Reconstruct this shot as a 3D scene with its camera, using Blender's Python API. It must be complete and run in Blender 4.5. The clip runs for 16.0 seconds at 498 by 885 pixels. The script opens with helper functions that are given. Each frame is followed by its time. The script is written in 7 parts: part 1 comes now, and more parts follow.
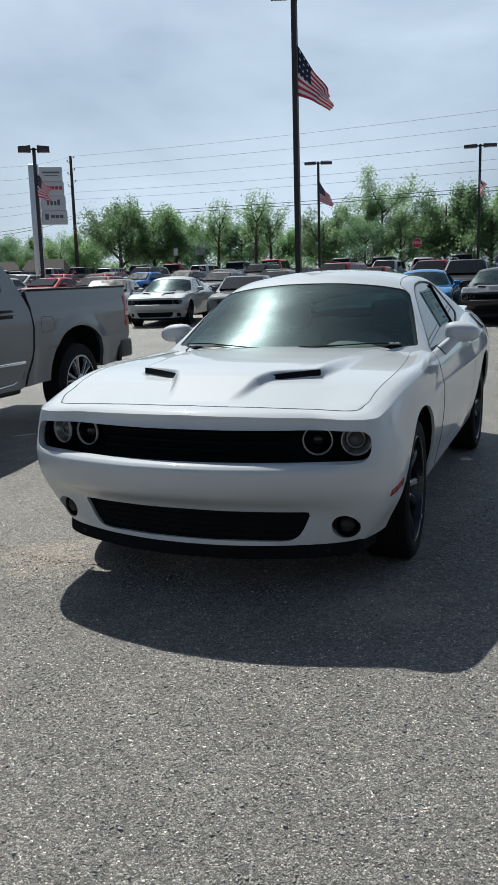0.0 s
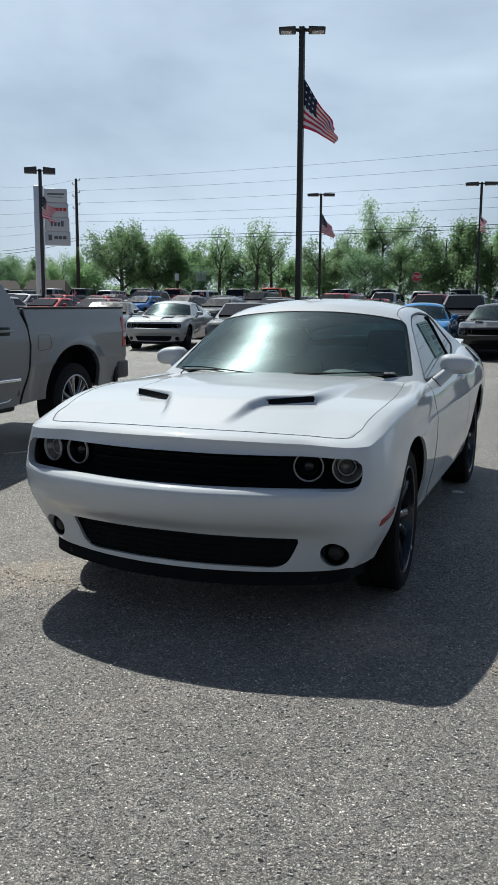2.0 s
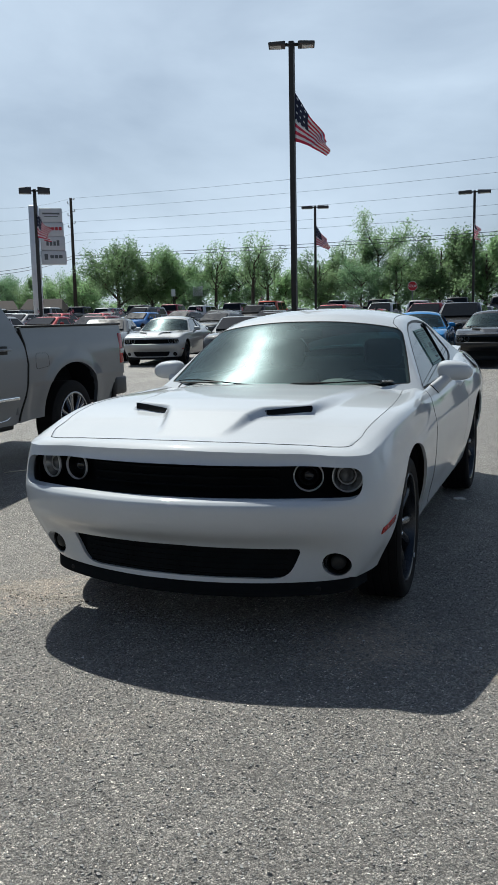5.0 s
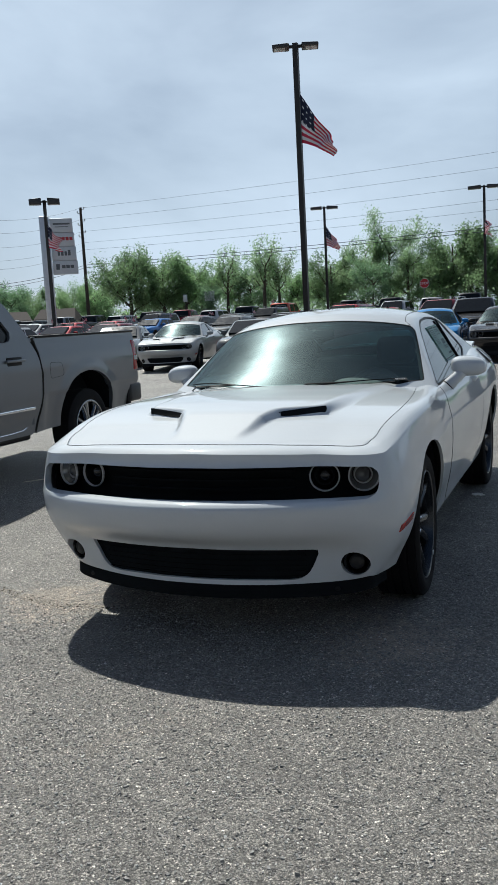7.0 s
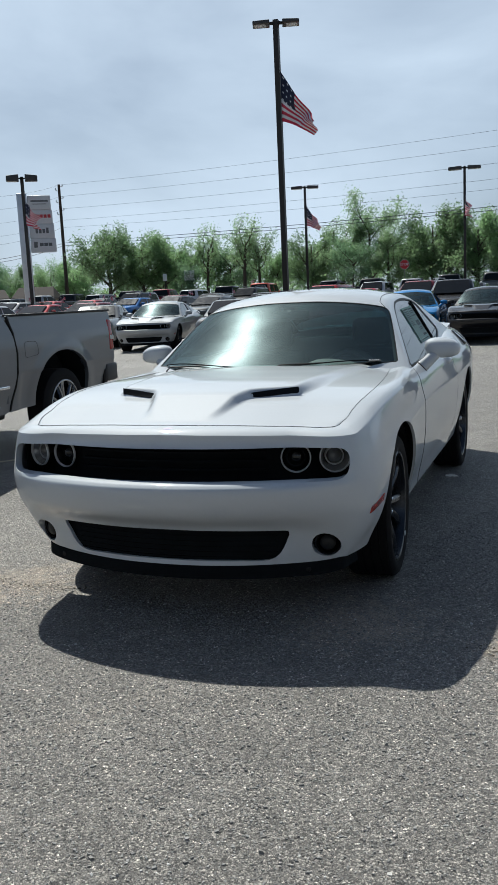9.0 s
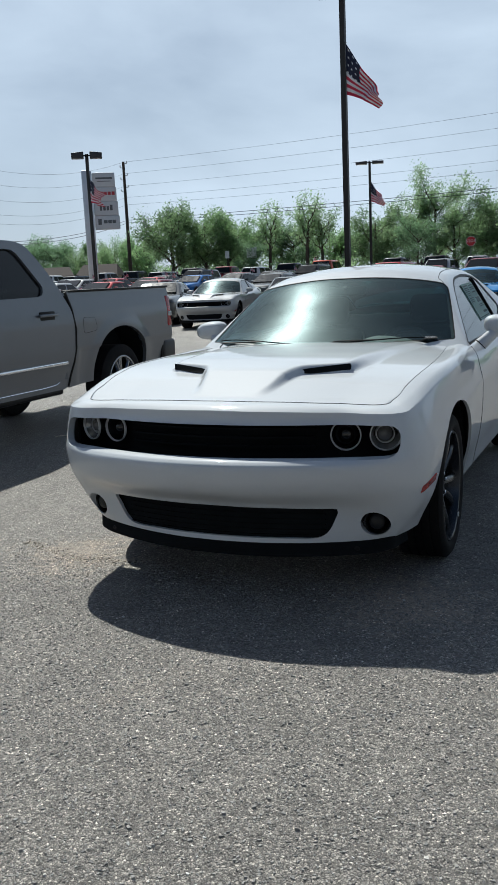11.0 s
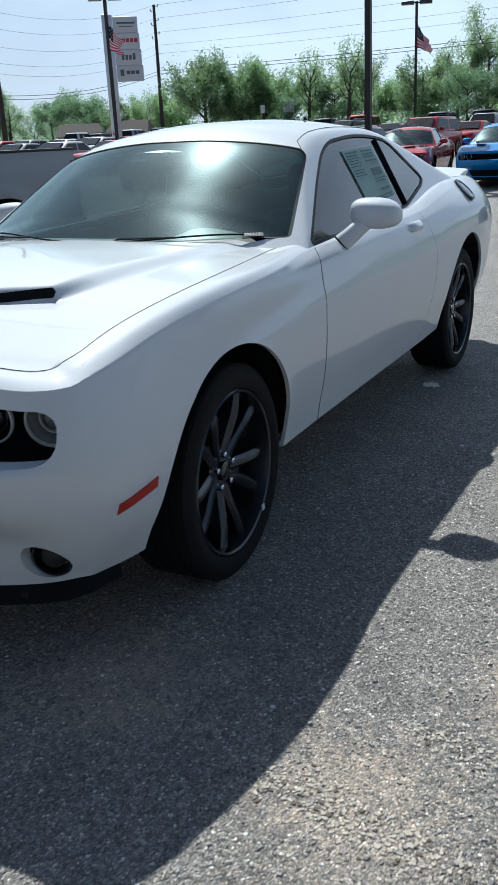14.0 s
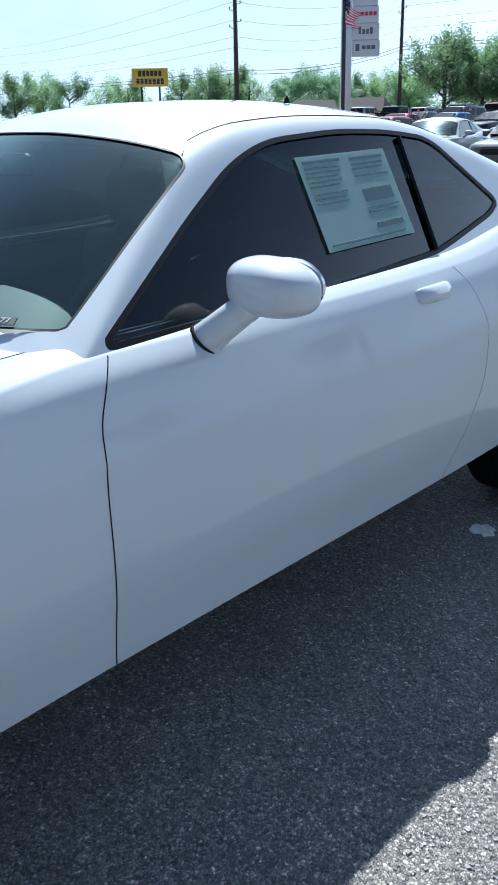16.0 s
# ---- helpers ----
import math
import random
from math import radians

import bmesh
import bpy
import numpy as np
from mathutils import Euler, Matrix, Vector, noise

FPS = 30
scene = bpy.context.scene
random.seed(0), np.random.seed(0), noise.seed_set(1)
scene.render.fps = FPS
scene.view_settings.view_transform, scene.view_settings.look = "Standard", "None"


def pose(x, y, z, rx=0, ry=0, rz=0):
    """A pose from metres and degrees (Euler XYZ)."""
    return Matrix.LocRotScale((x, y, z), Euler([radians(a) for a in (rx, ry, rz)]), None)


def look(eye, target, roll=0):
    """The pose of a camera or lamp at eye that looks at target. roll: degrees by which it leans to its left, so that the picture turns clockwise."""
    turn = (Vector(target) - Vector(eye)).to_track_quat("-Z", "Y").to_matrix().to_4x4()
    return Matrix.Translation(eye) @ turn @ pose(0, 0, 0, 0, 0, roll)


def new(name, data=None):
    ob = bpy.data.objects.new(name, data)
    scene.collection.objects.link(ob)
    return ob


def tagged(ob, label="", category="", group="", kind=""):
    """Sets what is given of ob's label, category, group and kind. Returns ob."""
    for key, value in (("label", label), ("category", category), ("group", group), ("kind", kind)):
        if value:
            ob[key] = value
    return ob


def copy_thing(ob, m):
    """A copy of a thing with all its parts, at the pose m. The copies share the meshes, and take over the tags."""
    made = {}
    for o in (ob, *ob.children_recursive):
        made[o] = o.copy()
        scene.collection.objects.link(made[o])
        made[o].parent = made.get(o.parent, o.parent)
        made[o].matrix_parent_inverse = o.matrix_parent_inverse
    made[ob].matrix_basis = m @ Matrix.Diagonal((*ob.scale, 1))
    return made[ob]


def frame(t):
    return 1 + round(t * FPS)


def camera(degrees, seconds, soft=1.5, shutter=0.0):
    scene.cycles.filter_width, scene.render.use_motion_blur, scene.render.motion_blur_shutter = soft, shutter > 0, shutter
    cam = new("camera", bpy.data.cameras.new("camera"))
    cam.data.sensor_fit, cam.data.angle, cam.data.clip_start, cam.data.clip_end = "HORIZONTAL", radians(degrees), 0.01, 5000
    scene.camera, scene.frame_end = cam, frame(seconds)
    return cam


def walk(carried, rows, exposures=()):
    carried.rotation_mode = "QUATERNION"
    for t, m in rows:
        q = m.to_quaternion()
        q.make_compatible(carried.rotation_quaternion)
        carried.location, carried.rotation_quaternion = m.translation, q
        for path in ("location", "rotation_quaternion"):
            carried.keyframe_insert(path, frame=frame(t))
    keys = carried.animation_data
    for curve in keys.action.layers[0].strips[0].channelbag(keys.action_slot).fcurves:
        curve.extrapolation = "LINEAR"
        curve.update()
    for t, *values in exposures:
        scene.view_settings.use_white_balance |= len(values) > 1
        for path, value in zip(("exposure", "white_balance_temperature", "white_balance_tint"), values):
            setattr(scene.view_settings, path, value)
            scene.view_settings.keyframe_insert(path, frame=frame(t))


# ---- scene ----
cam = camera(32.19, 16.0, soft=0.92, shutter=0.12)
PATH = [
    (0, (1.633, -3.388, 1.468), (0.937, -1.551, 1.089), -1.7),
    (0.5, (1.637, -3.386, 1.466), (0.93, -1.552, 1.096), -1.4),
    (1, (1.642, -3.378, 1.461), (0.906, -1.557, 1.088), -1.8),
    (1.5, (1.654, -3.381, 1.455), (0.898, -1.563, 1.106), -1.5),
    (2, (1.641, -3.365, 1.453), (0.954, -1.514, 1.135), 0.4),
    (2.5, (1.647, -3.371, 1.45), (0.951, -1.519, 1.153), 0.6),
    (3, (1.65, -3.363, 1.444), (0.941, -1.515, 1.159), 0.4),
    (3.5, (1.646, -3.36, 1.444), (0.934, -1.511, 1.175), 0.1),
    (6, (1.646, -3.355, 1.44), (0.956, -1.501, 1.145), -2.2),
    (6.5, (1.65, -3.362, 1.439), (0.941, -1.513, 1.159), -2.9),
    (7, (1.654, -3.359, 1.438), (0.928, -1.516, 1.159), -3.1),
    (7.5, (1.664, -3.359, 1.438), (0.943, -1.516, 1.149), -2.5),
    (8, (1.662, -3.352, 1.44), (0.966, -1.5, 1.146), -1.6),
    (8.5, (1.672, -3.342, 1.437), (0.989, -1.488, 1.127), -2.3),
    (9, (1.686, -3.338, 1.437), (1.004, -1.486, 1.111), -2.7),
    (9.5, (1.666, -3.341, 1.434), (0.928, -1.514, 1.089), -2.3),
    (12, (1.831, -3.123, 1.42), (0.993, -1.355, 1.006), -2.3),
    (12.5, (1.932, -2.787, 1.436), (1.088, -1.038, 0.959), -1.1),
    (13, (2.089, -2.342, 1.386), (1.233, -0.629, 0.809), -0.8),
    (13.5, (2.128, -1.872, 1.392), (1.203, -0.224, 0.737), -1.2),
    (14, (2.186, -1.352, 1.399), (1.303, 0.316, 0.737), -2.8),
    (14.5, (2.262, -0.77, 1.434), (1.354, 0.877, 0.751), -2.3),
    (15, (2.218, -0.24, 1.442), (1.225, 1.363, 0.776), -0.8),
    (15.5, (2.232, 0.259, 1.427), (1.111, 1.784, 0.78), -1.9),
    (16, (2.178, 0.746, 1.414), (0.909, 2.129, 0.724), -1.1),
]
walk(cam, [(t, look(eye, target, roll)) for t, eye, target, roll in PATH], [(0, 0.02, 5300, 5), (12, 0.02, 5300, 5), (13.5, 0.16, 5180, 5), (14.5, 0.48, 4950, 5), (15.3, 0.70, 4850, 5), (16, 0.80, 4730, 5)])

# ---- light ----
SUN_EL, SUN_AZ = radians(49.7), radians(-40.2)   # the sun stands beyond the car, to its right-hand side
world = bpy.data.worlds.new("sky")
scene.world = world
world.use_nodes = True
wn, wl = world.node_tree.nodes, world.node_tree.links
wn.clear()
sky = wn.new("ShaderNodeTexSky")
sky.sky_type, sky.sun_disc = "NISHITA", False
sky.sun_elevation, sky.sun_rotation = SUN_EL, SUN_AZ
sky.air_density, sky.dust_density, sky.ozone_density = 1.0, 1.6, 1.2
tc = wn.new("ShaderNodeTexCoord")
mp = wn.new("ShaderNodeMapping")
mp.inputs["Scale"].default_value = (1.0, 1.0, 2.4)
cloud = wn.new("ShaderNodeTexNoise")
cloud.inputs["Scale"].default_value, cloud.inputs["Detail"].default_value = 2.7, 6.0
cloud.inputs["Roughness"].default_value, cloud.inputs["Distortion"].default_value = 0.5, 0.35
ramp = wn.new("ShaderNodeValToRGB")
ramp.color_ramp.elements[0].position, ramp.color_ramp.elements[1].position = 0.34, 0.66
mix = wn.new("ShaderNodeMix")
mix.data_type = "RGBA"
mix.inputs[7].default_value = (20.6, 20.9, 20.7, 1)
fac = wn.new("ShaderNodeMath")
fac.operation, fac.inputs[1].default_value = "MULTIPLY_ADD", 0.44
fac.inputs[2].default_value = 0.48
bg = wn.new("ShaderNodeBackground")
bg.inputs["Strength"].default_value = 0.037
out = wn.new("ShaderNodeOutputWorld")
wl.new(tc.outputs["Generated"], mp.inputs["Vector"])
wl.new(mp.outputs["Vector"], cloud.inputs["Vector"])
wl.new(cloud.outputs["Fac"], ramp.inputs["Fac"])
wl.new(ramp.outputs["Color"], fac.inputs[0])
# thin high cloud kept sunward; unseen far sky left clear to dim the fill
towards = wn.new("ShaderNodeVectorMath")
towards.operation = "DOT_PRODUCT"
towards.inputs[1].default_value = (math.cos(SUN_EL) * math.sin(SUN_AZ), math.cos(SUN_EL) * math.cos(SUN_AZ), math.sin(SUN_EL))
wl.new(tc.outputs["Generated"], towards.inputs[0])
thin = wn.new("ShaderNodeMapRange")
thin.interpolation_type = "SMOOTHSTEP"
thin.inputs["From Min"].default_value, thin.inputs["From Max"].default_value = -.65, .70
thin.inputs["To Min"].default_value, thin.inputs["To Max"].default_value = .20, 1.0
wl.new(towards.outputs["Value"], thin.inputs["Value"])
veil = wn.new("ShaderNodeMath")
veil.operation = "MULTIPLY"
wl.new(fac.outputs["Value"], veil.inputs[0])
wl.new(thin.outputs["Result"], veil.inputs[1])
# haze deep towards the horizon, faded overhead out of view to darken shade
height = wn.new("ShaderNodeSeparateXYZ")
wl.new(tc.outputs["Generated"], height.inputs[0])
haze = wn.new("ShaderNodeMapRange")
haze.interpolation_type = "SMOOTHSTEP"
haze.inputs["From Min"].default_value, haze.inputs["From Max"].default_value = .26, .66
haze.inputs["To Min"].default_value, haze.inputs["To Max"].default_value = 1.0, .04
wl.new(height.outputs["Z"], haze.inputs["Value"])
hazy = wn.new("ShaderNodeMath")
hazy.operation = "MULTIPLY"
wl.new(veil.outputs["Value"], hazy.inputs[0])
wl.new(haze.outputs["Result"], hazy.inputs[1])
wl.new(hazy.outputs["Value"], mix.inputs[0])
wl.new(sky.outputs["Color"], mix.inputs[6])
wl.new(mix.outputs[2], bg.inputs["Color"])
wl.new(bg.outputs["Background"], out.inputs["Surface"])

sun_dir = Vector((math.cos(SUN_EL) * math.sin(SUN_AZ), math.cos(SUN_EL) * math.cos(SUN_AZ), math.sin(SUN_EL)))
sun = new("sun", bpy.data.lights.new("sun", "SUN"))
sun.data.energy, sun.data.angle, sun.data.color = 5.0, radians(0.6), (1.0, 0.855, 0.655)
sun.matrix_world = look(sun_dir * 60, (0, 0, 0))

# ---- materials ----
def nodes_of(name):
    m = bpy.data.materials.new(name)
    m.use_nodes = True
    n = m.node_tree.nodes
    return m, n, m.node_tree.links, n["Principled BSDF"]


def surface(name, color, rough=0.5, metal=0.0, vary=0.12, scale=6.0, bump=0.0, bump_scale=80.0, coat=0.0, spec=0.5, rough_vary=0.08):
    """A plain surface whose tone and gloss drift at two scales, with fine relief."""
    m, n, l, p = nodes_of(name)
    tcn = n.new("ShaderNodeTexCoord")
    big = n.new("ShaderNodeTexNoise")
    big.inputs["Scale"].default_value, big.inputs["Detail"].default_value = scale, 6
    fine = n.new("ShaderNodeTexNoise")
    fine.inputs["Scale"].default_value, fine.inputs["Detail"].default_value = bump_scale, 4
    l.new(tcn.outputs["Object"], big.inputs["Vector"])
    l.new(tcn.outputs["Object"], fine.inputs["Vector"])
    add = n.new("ShaderNodeMath")
    add.operation = "MULTIPLY_ADD"
    add.inputs[1].default_value = 0.4
    l.new(fine.outputs["Fac"], add.inputs[0])
    l.new(big.outputs["Fac"], add.inputs[2])
    rr = n.new("ShaderNodeMapRange")
    rr.inputs["From Min"].default_value, rr.inputs["From Max"].default_value = 0.4, 1.0
    rr.inputs["To Min"].default_value, rr.inputs["To Max"].default_value = 1 - vary, 1 + vary
    l.new(add.outputs["Value"], rr.inputs["Value"])
    mul = n.new("ShaderNodeVectorMath")
    mul.operation = "SCALE"
    mul.inputs[0].default_value = color
    l.new(rr.outputs["Result"], mul.inputs["Scale"])
    l.new(mul.outputs["Vector"], p.inputs["Base Color"])
    r2 = n.new("ShaderNodeMapRange")
    r2.inputs["To Min"].default_value, r2.inputs["To Max"].default_value = max(0.02, rough - rough_vary), min(1, rough + rough_vary)
    l.new(big.outputs["Fac"], r2.inputs["Value"])
    l.new(r2.outputs["Result"], p.inputs["Roughness"])
    p.inputs["Metallic"].default_value = metal
    p.inputs["Coat Weight"].default_value = coat
    p.inputs["Coat Roughness"].default_value = 0.03
    p.inputs["Specular IOR Level"].default_value = spec
    if bump:
        b = n.new("ShaderNodeBump")
        b.inputs["Strength"].default_value, b.inputs["Distance"].default_value = bump, 0.01
        l.new(fine.outputs["Fac"], b.inputs["Height"])
        l.new(b.outputs["Normal"], p.inputs["Normal"])
    return m


def paint(name, color, metal=0.0, rough=0.55):
    return surface(name, color, rough, metal, vary=0.03, scale=3, coat=1.0, spec=0.12, rough_vary=0.05)


def glass_mat(name, tint, rough=0.0, ior=1.5, dust=0.0):
    """Thin tinted glass: clear tint, with the mirror gloss of glass on top and a film of dust that spreads the light."""
    m = bpy.data.materials.new(name)
    m.use_nodes = True
    n, l = m.node_tree.nodes, m.node_tree.links
    n.clear()
    t = n.new("ShaderNodeBsdfTransparent")
    t.inputs["Color"].default_value = (*tint, 1)
    g = n.new("ShaderNodeBsdfGlossy")
    g.inputs["Roughness"].default_value = rough
    g.inputs["Color"].default_value = (.84, 1.0, .96, 1) if dust else (1, 1, 1, 1)
    lw = n.new("ShaderNodeLayerWeight")
    lw.inputs["Blend"].default_value = .5
    p5 = n.new("ShaderNodeMath")
    p5.operation, p5.inputs[1].default_value = "POWER", 4.5
    l.new(lw.outputs["Facing"], p5.inputs[0])
    fr = n.new("ShaderNodeMath")
    f0 = ((ior - 1) / (ior + 1)) ** 2
    fr.operation, fr.inputs[1].default_value, fr.inputs[2].default_value = "MULTIPLY_ADD", 1 - f0, f0
    l.new(p5.outputs["Value"], fr.inputs[0])
    mx = n.new("ShaderNodeMixShader")
    o = n.new("ShaderNodeOutputMaterial")
    l.new(fr.outputs["Value"], mx.inputs[0])
    l.new(t.outputs[0], mx.inputs[1])
    l.new(g.outputs[0], mx.inputs[2])
    if dust:
        film = n.new("ShaderNodeBsdfGlossy")
        film.inputs["Roughness"].default_value = 0.27
        film.inputs["Color"].default_value = (.58, .74, .77, 1)
        dif = n.new("ShaderNodeBsdfDiffuse")
        dif.inputs["Color"].default_value = (.42, .63, .68, 1)
        tcn = n.new("ShaderNodeTexCoord")
        ns = n.new("ShaderNodeTexNoise")
        ns.inputs["Scale"].default_value, ns.inputs["Detail"].default_value = 3.0, 2.0
        l.new(tcn.outputs["Object"], ns.inputs["Vector"])
        mr = n.new("ShaderNodeMapRange")
        mr.inputs["From Min"].default_value, mr.inputs["From Max"].default_value = .3, .7
        mr.inputs["To Min"].default_value, mr.inputs["To Max"].default_value = dust * .6, dust * 1.4
        l.new(ns.outputs["Fac"], mr.inputs["Value"])
        both_ = n.new("ShaderNodeMixShader")
        both_.inputs[0].default_value = .62
        l.new(film.outputs[0], both_.inputs[1])
        l.new(dif.outputs[0], both_.inputs[2])
        mx2 = n.new("ShaderNodeMixShader")
        l.new(mr.outputs["Result"], mx2.inputs[0])
        l.new(mx.outputs[0], mx2.inputs[1])
        l.new(both_.outputs[0], mx2.inputs[2])
        mx = mx2
    l.new(mx.outputs[0], o.inputs["Surface"])
    return m


def asphalt_mat():
    """Old chip-seal paving: pale crushed stones in dark binder, with worn and dusty patches."""
    m, n, l, p = nodes_of("chip_seal")
    tcn = n.new("ShaderNodeTexCoord")

    def tex(kind, **inputs):
        t = n.new(kind)
        for k, v in inputs.items():
            t.inputs[k].default_value = v
        l.new(tcn.outputs["Object"], t.inputs["Vector"])
        return t

    def math_node(op, *values):
        t = n.new("ShaderNodeMath")
        t.operation = op
        for i, v in enumerate(values):
            if isinstance(v, (int, float)):
                t.inputs[i].default_value = v
            else:
                l.new(v, t.inputs[i])
        return t.outputs["Value"]

    def span(value, f0, f1, t0, t1):
        t = n.new("ShaderNodeMapRange")
        for k, v in zip(("From Min", "From Max", "To Min", "To Max"), (f0, f1, t0, t1)):
            t.inputs[k].default_value = v
        l.new(value, t.inputs["Value"])
        return t.outputs["Result"]

    def scaled(vector, by):
        t = n.new("ShaderNodeVectorMath")
        t.operation = "SCALE"
        l.new(vector, t.inputs[0])
        l.new(by, t.inputs["Scale"])
        return t.outputs["Vector"]

    # the stones' outlines are warped, so that they are uneven chips
    warp = tex("ShaderNodeTexNoise", Scale=150.0, Detail=3.0, Roughness=0.6)
    bent = n.new("ShaderNodeVectorMath")
    bent.operation = "MULTIPLY_ADD"
    bent.inputs[1].default_value = (.011, .011, 0)
    l.new(warp.outputs["Color"], bent.inputs[0])
    l.new(tcn.outputs["Object"], bent.inputs[2])
    stones = tex("ShaderNodeTexVoronoi", Scale=138.0)
    gaps = tex("ShaderNodeTexVoronoi", Scale=138.0)
    for t in (stones, gaps):
        l.new(bent.outputs["Vector"], t.inputs["Vector"])
    gaps.feature = "DISTANCE_TO_EDGE"
    stones2 = tex("ShaderNodeTexVoronoi", Scale=330.0)
    big = tex("ShaderNodeTexNoise", Scale=0.55, Detail=7.0, Roughness=0.62)
    mid = tex("ShaderNodeTexNoise", Scale=5.0, Detail=6.0, Roughness=0.6)
    sep = n.new("ShaderNodeSeparateColor")
    l.new(stones.outputs["Color"], sep.inputs[0])
    r = n.new("ShaderNodeValToRGB")
    e = r.color_ramp.elements
    e[0].position, e[0].color = 0.0, (0.125, 0.124, 0.122, 1)
    e[1].position, e[1].color = 1.0, (0.78, 0.77, 0.75, 1)
    for pos, c in ((0.30, (0.215, 0.212, 0.206, 1)), (0.60, (0.285, 0.28, 0.272, 1)), (0.88, (0.38, 0.372, 0.36, 1)), (0.965, (0.47, 0.46, 0.44, 1))):
        x = e.new(pos)
        x.color = c
    l.new(sep.outputs[0], r.inputs[0])
    sep2 = n.new("ShaderNodeSeparateColor")
    l.new(stones2.outputs["Color"], sep2.inputs[0])
    grain = span(sep2.outputs[1], 0, 1, .78, 1.22)
    # dark binder between the stones, darkened further for the shade in the gaps
    binder = span(gaps.outputs["Distance"], .0, .16, .34, 1.0)
    a = n.new("ShaderNodeVectorMath")
    a.operation = "MULTIPLY"
    a.inputs[1].default_value = (1.385, 1.315, 1.225)
    l.new(scaled(scaled(r.outputs["Color"], grain), binder), a.inputs[0])
    wear = n.new("ShaderNodeMath")
    wear.operation = "ADD"
    l.new(big.outputs["Fac"], wear.inputs[0])
    l.new(mid.outputs["Fac"], wear.inputs[1])
    wr = n.new("ShaderNodeMapRange")
    wr.inputs["From Min"].default_value, wr.inputs["From Max"].default_value = 0.7, 1.3
    wr.inputs["To Min"].default_value, wr.inputs["To Max"].default_value = 0.78, 1.22
    l.new(wear.outputs["Value"], wr.inputs["Value"])
    b2 = n.new("ShaderNodeVectorMath")
    b2.operation = "SCALE"
    l.new(a.outputs["Vector"], b2.inputs[0])
    l.new(wr.outputs["Result"], b2.inputs["Scale"])
    dust = tex("ShaderNodeTexNoise", Scale=0.9, Detail=9.0, Roughness=0.7, Distortion=0.6)
    dr = n.new("ShaderNodeMapRange")
    dr.inputs["From Min"].default_value, dr.inputs["From Max"].default_value = 0.60, 0.76
    dr.inputs["To Max"].default_value = 0.55
    l.new(dust.outputs["Fac"], dr.inputs["Value"])
    mxc = n.new("ShaderNodeMix")
    mxc.data_type = "RGBA"
    dusty = n.new("ShaderNodeVectorMath")
    dusty.operation = "MULTIPLY_ADD"
    dusty.inputs[1].default_value = (.84, .78, .70)
    dusty.inputs[2].default_value = (.27, .222, .178)
    l.new(b2.outputs["Vector"], dusty.inputs[0])
    l.new(dusty.outputs["Vector"], mxc.inputs[7])
    # cracked, dusty scuffs where tyres have turned
    crack = tex("ShaderNodeTexNoise", Scale=9.0, Detail=10.0, Roughness=0.74, Distortion=2.2)
    total = dr.outputs["Result"]
    for cx, cy, rad in ((-1.0, .42, .34), (1.64, .10, .26), (.86, .26, .34), (1.95, .62, .22)):
        dv = n.new("ShaderNodeVectorMath")
        dv.operation = "DISTANCE"
        dv.inputs[1].default_value = (cx, cy, 0)
        l.new(tcn.outputs["Object"], dv.inputs[0])
        near = n.new("ShaderNodeMapRange")
        near.inputs["From Min"].default_value, near.inputs["From Max"].default_value = rad * 1.7, rad * .2
        near.inputs["To Min"].default_value, near.inputs["To Max"].default_value = -.12, .16
        l.new(dv.outputs["Value"], near.inputs["Value"])
        sm = n.new("ShaderNodeMath")
        sm.operation = "ADD"
        l.new(near.outputs["Result"], sm.inputs[0])
        l.new(crack.outputs["Fac"], sm.inputs[1])
        th = n.new("ShaderNodeMapRange")
        th.inputs["From Min"].default_value, th.inputs["From Max"].default_value = .49, .66
        th.inputs["To Max"].default_value = .85
        l.new(sm.outputs["Value"], th.inputs["Value"])
        mxm = n.new("ShaderNodeMath")
        mxm.operation = "MAXIMUM"
        l.new(total, mxm.inputs[0])
        l.new(th.outputs["Result"], mxm.inputs[1])
        total = mxm.outputs["Value"]
    l.new(total, mxc.inputs[0])
    l.new(b2.outputs["Vector"], mxc.inputs[6])
    l.new(mxc.outputs[2], p.inputs["Base Color"])
    p.inputs["Roughness"].default_value = 0.62
    p.inputs["Specular IOR Level"].default_value = 0.6
    # each stone is a chip that lies at a tilt of its own, with sunken edges
    local = n.new("ShaderNodeVectorMath")
    local.operation = "SUBTRACT"
    l.new(bent.outputs["Vector"], local.inputs[0])
    l.new(stones.outputs["Position"], local.inputs[1])
    lie = n.new("ShaderNodeCombineXYZ")
    l.new(span(sep.outputs[1], 0, 1, -.85, .85), lie.inputs["X"])
    l.new(span(sep.outputs[2], 0, 1, -.85, .85), lie.inputs["Y"])
    tilt = n.new("ShaderNodeVectorMath")
    tilt.operation = "DOT_PRODUCT"
    l.new(local.outputs["Vector"], tilt.inputs[0])
    l.new(lie.outputs["Vector"], tilt.inputs[1])
    edge = span(gaps.outputs["Distance"], 0, .22, -.0022, 0)
    bp = n.new("ShaderNodeBump")
    bp.inputs["Strength"].default_value, bp.inputs["Distance"].default_value = 1.0, 1.0
    l.new(math_node("ADD", tilt.outputs["Value"], edge), bp.inputs["Height"])
    l.new(bp.outputs["Normal"], p.inputs["Normal"])
    return m


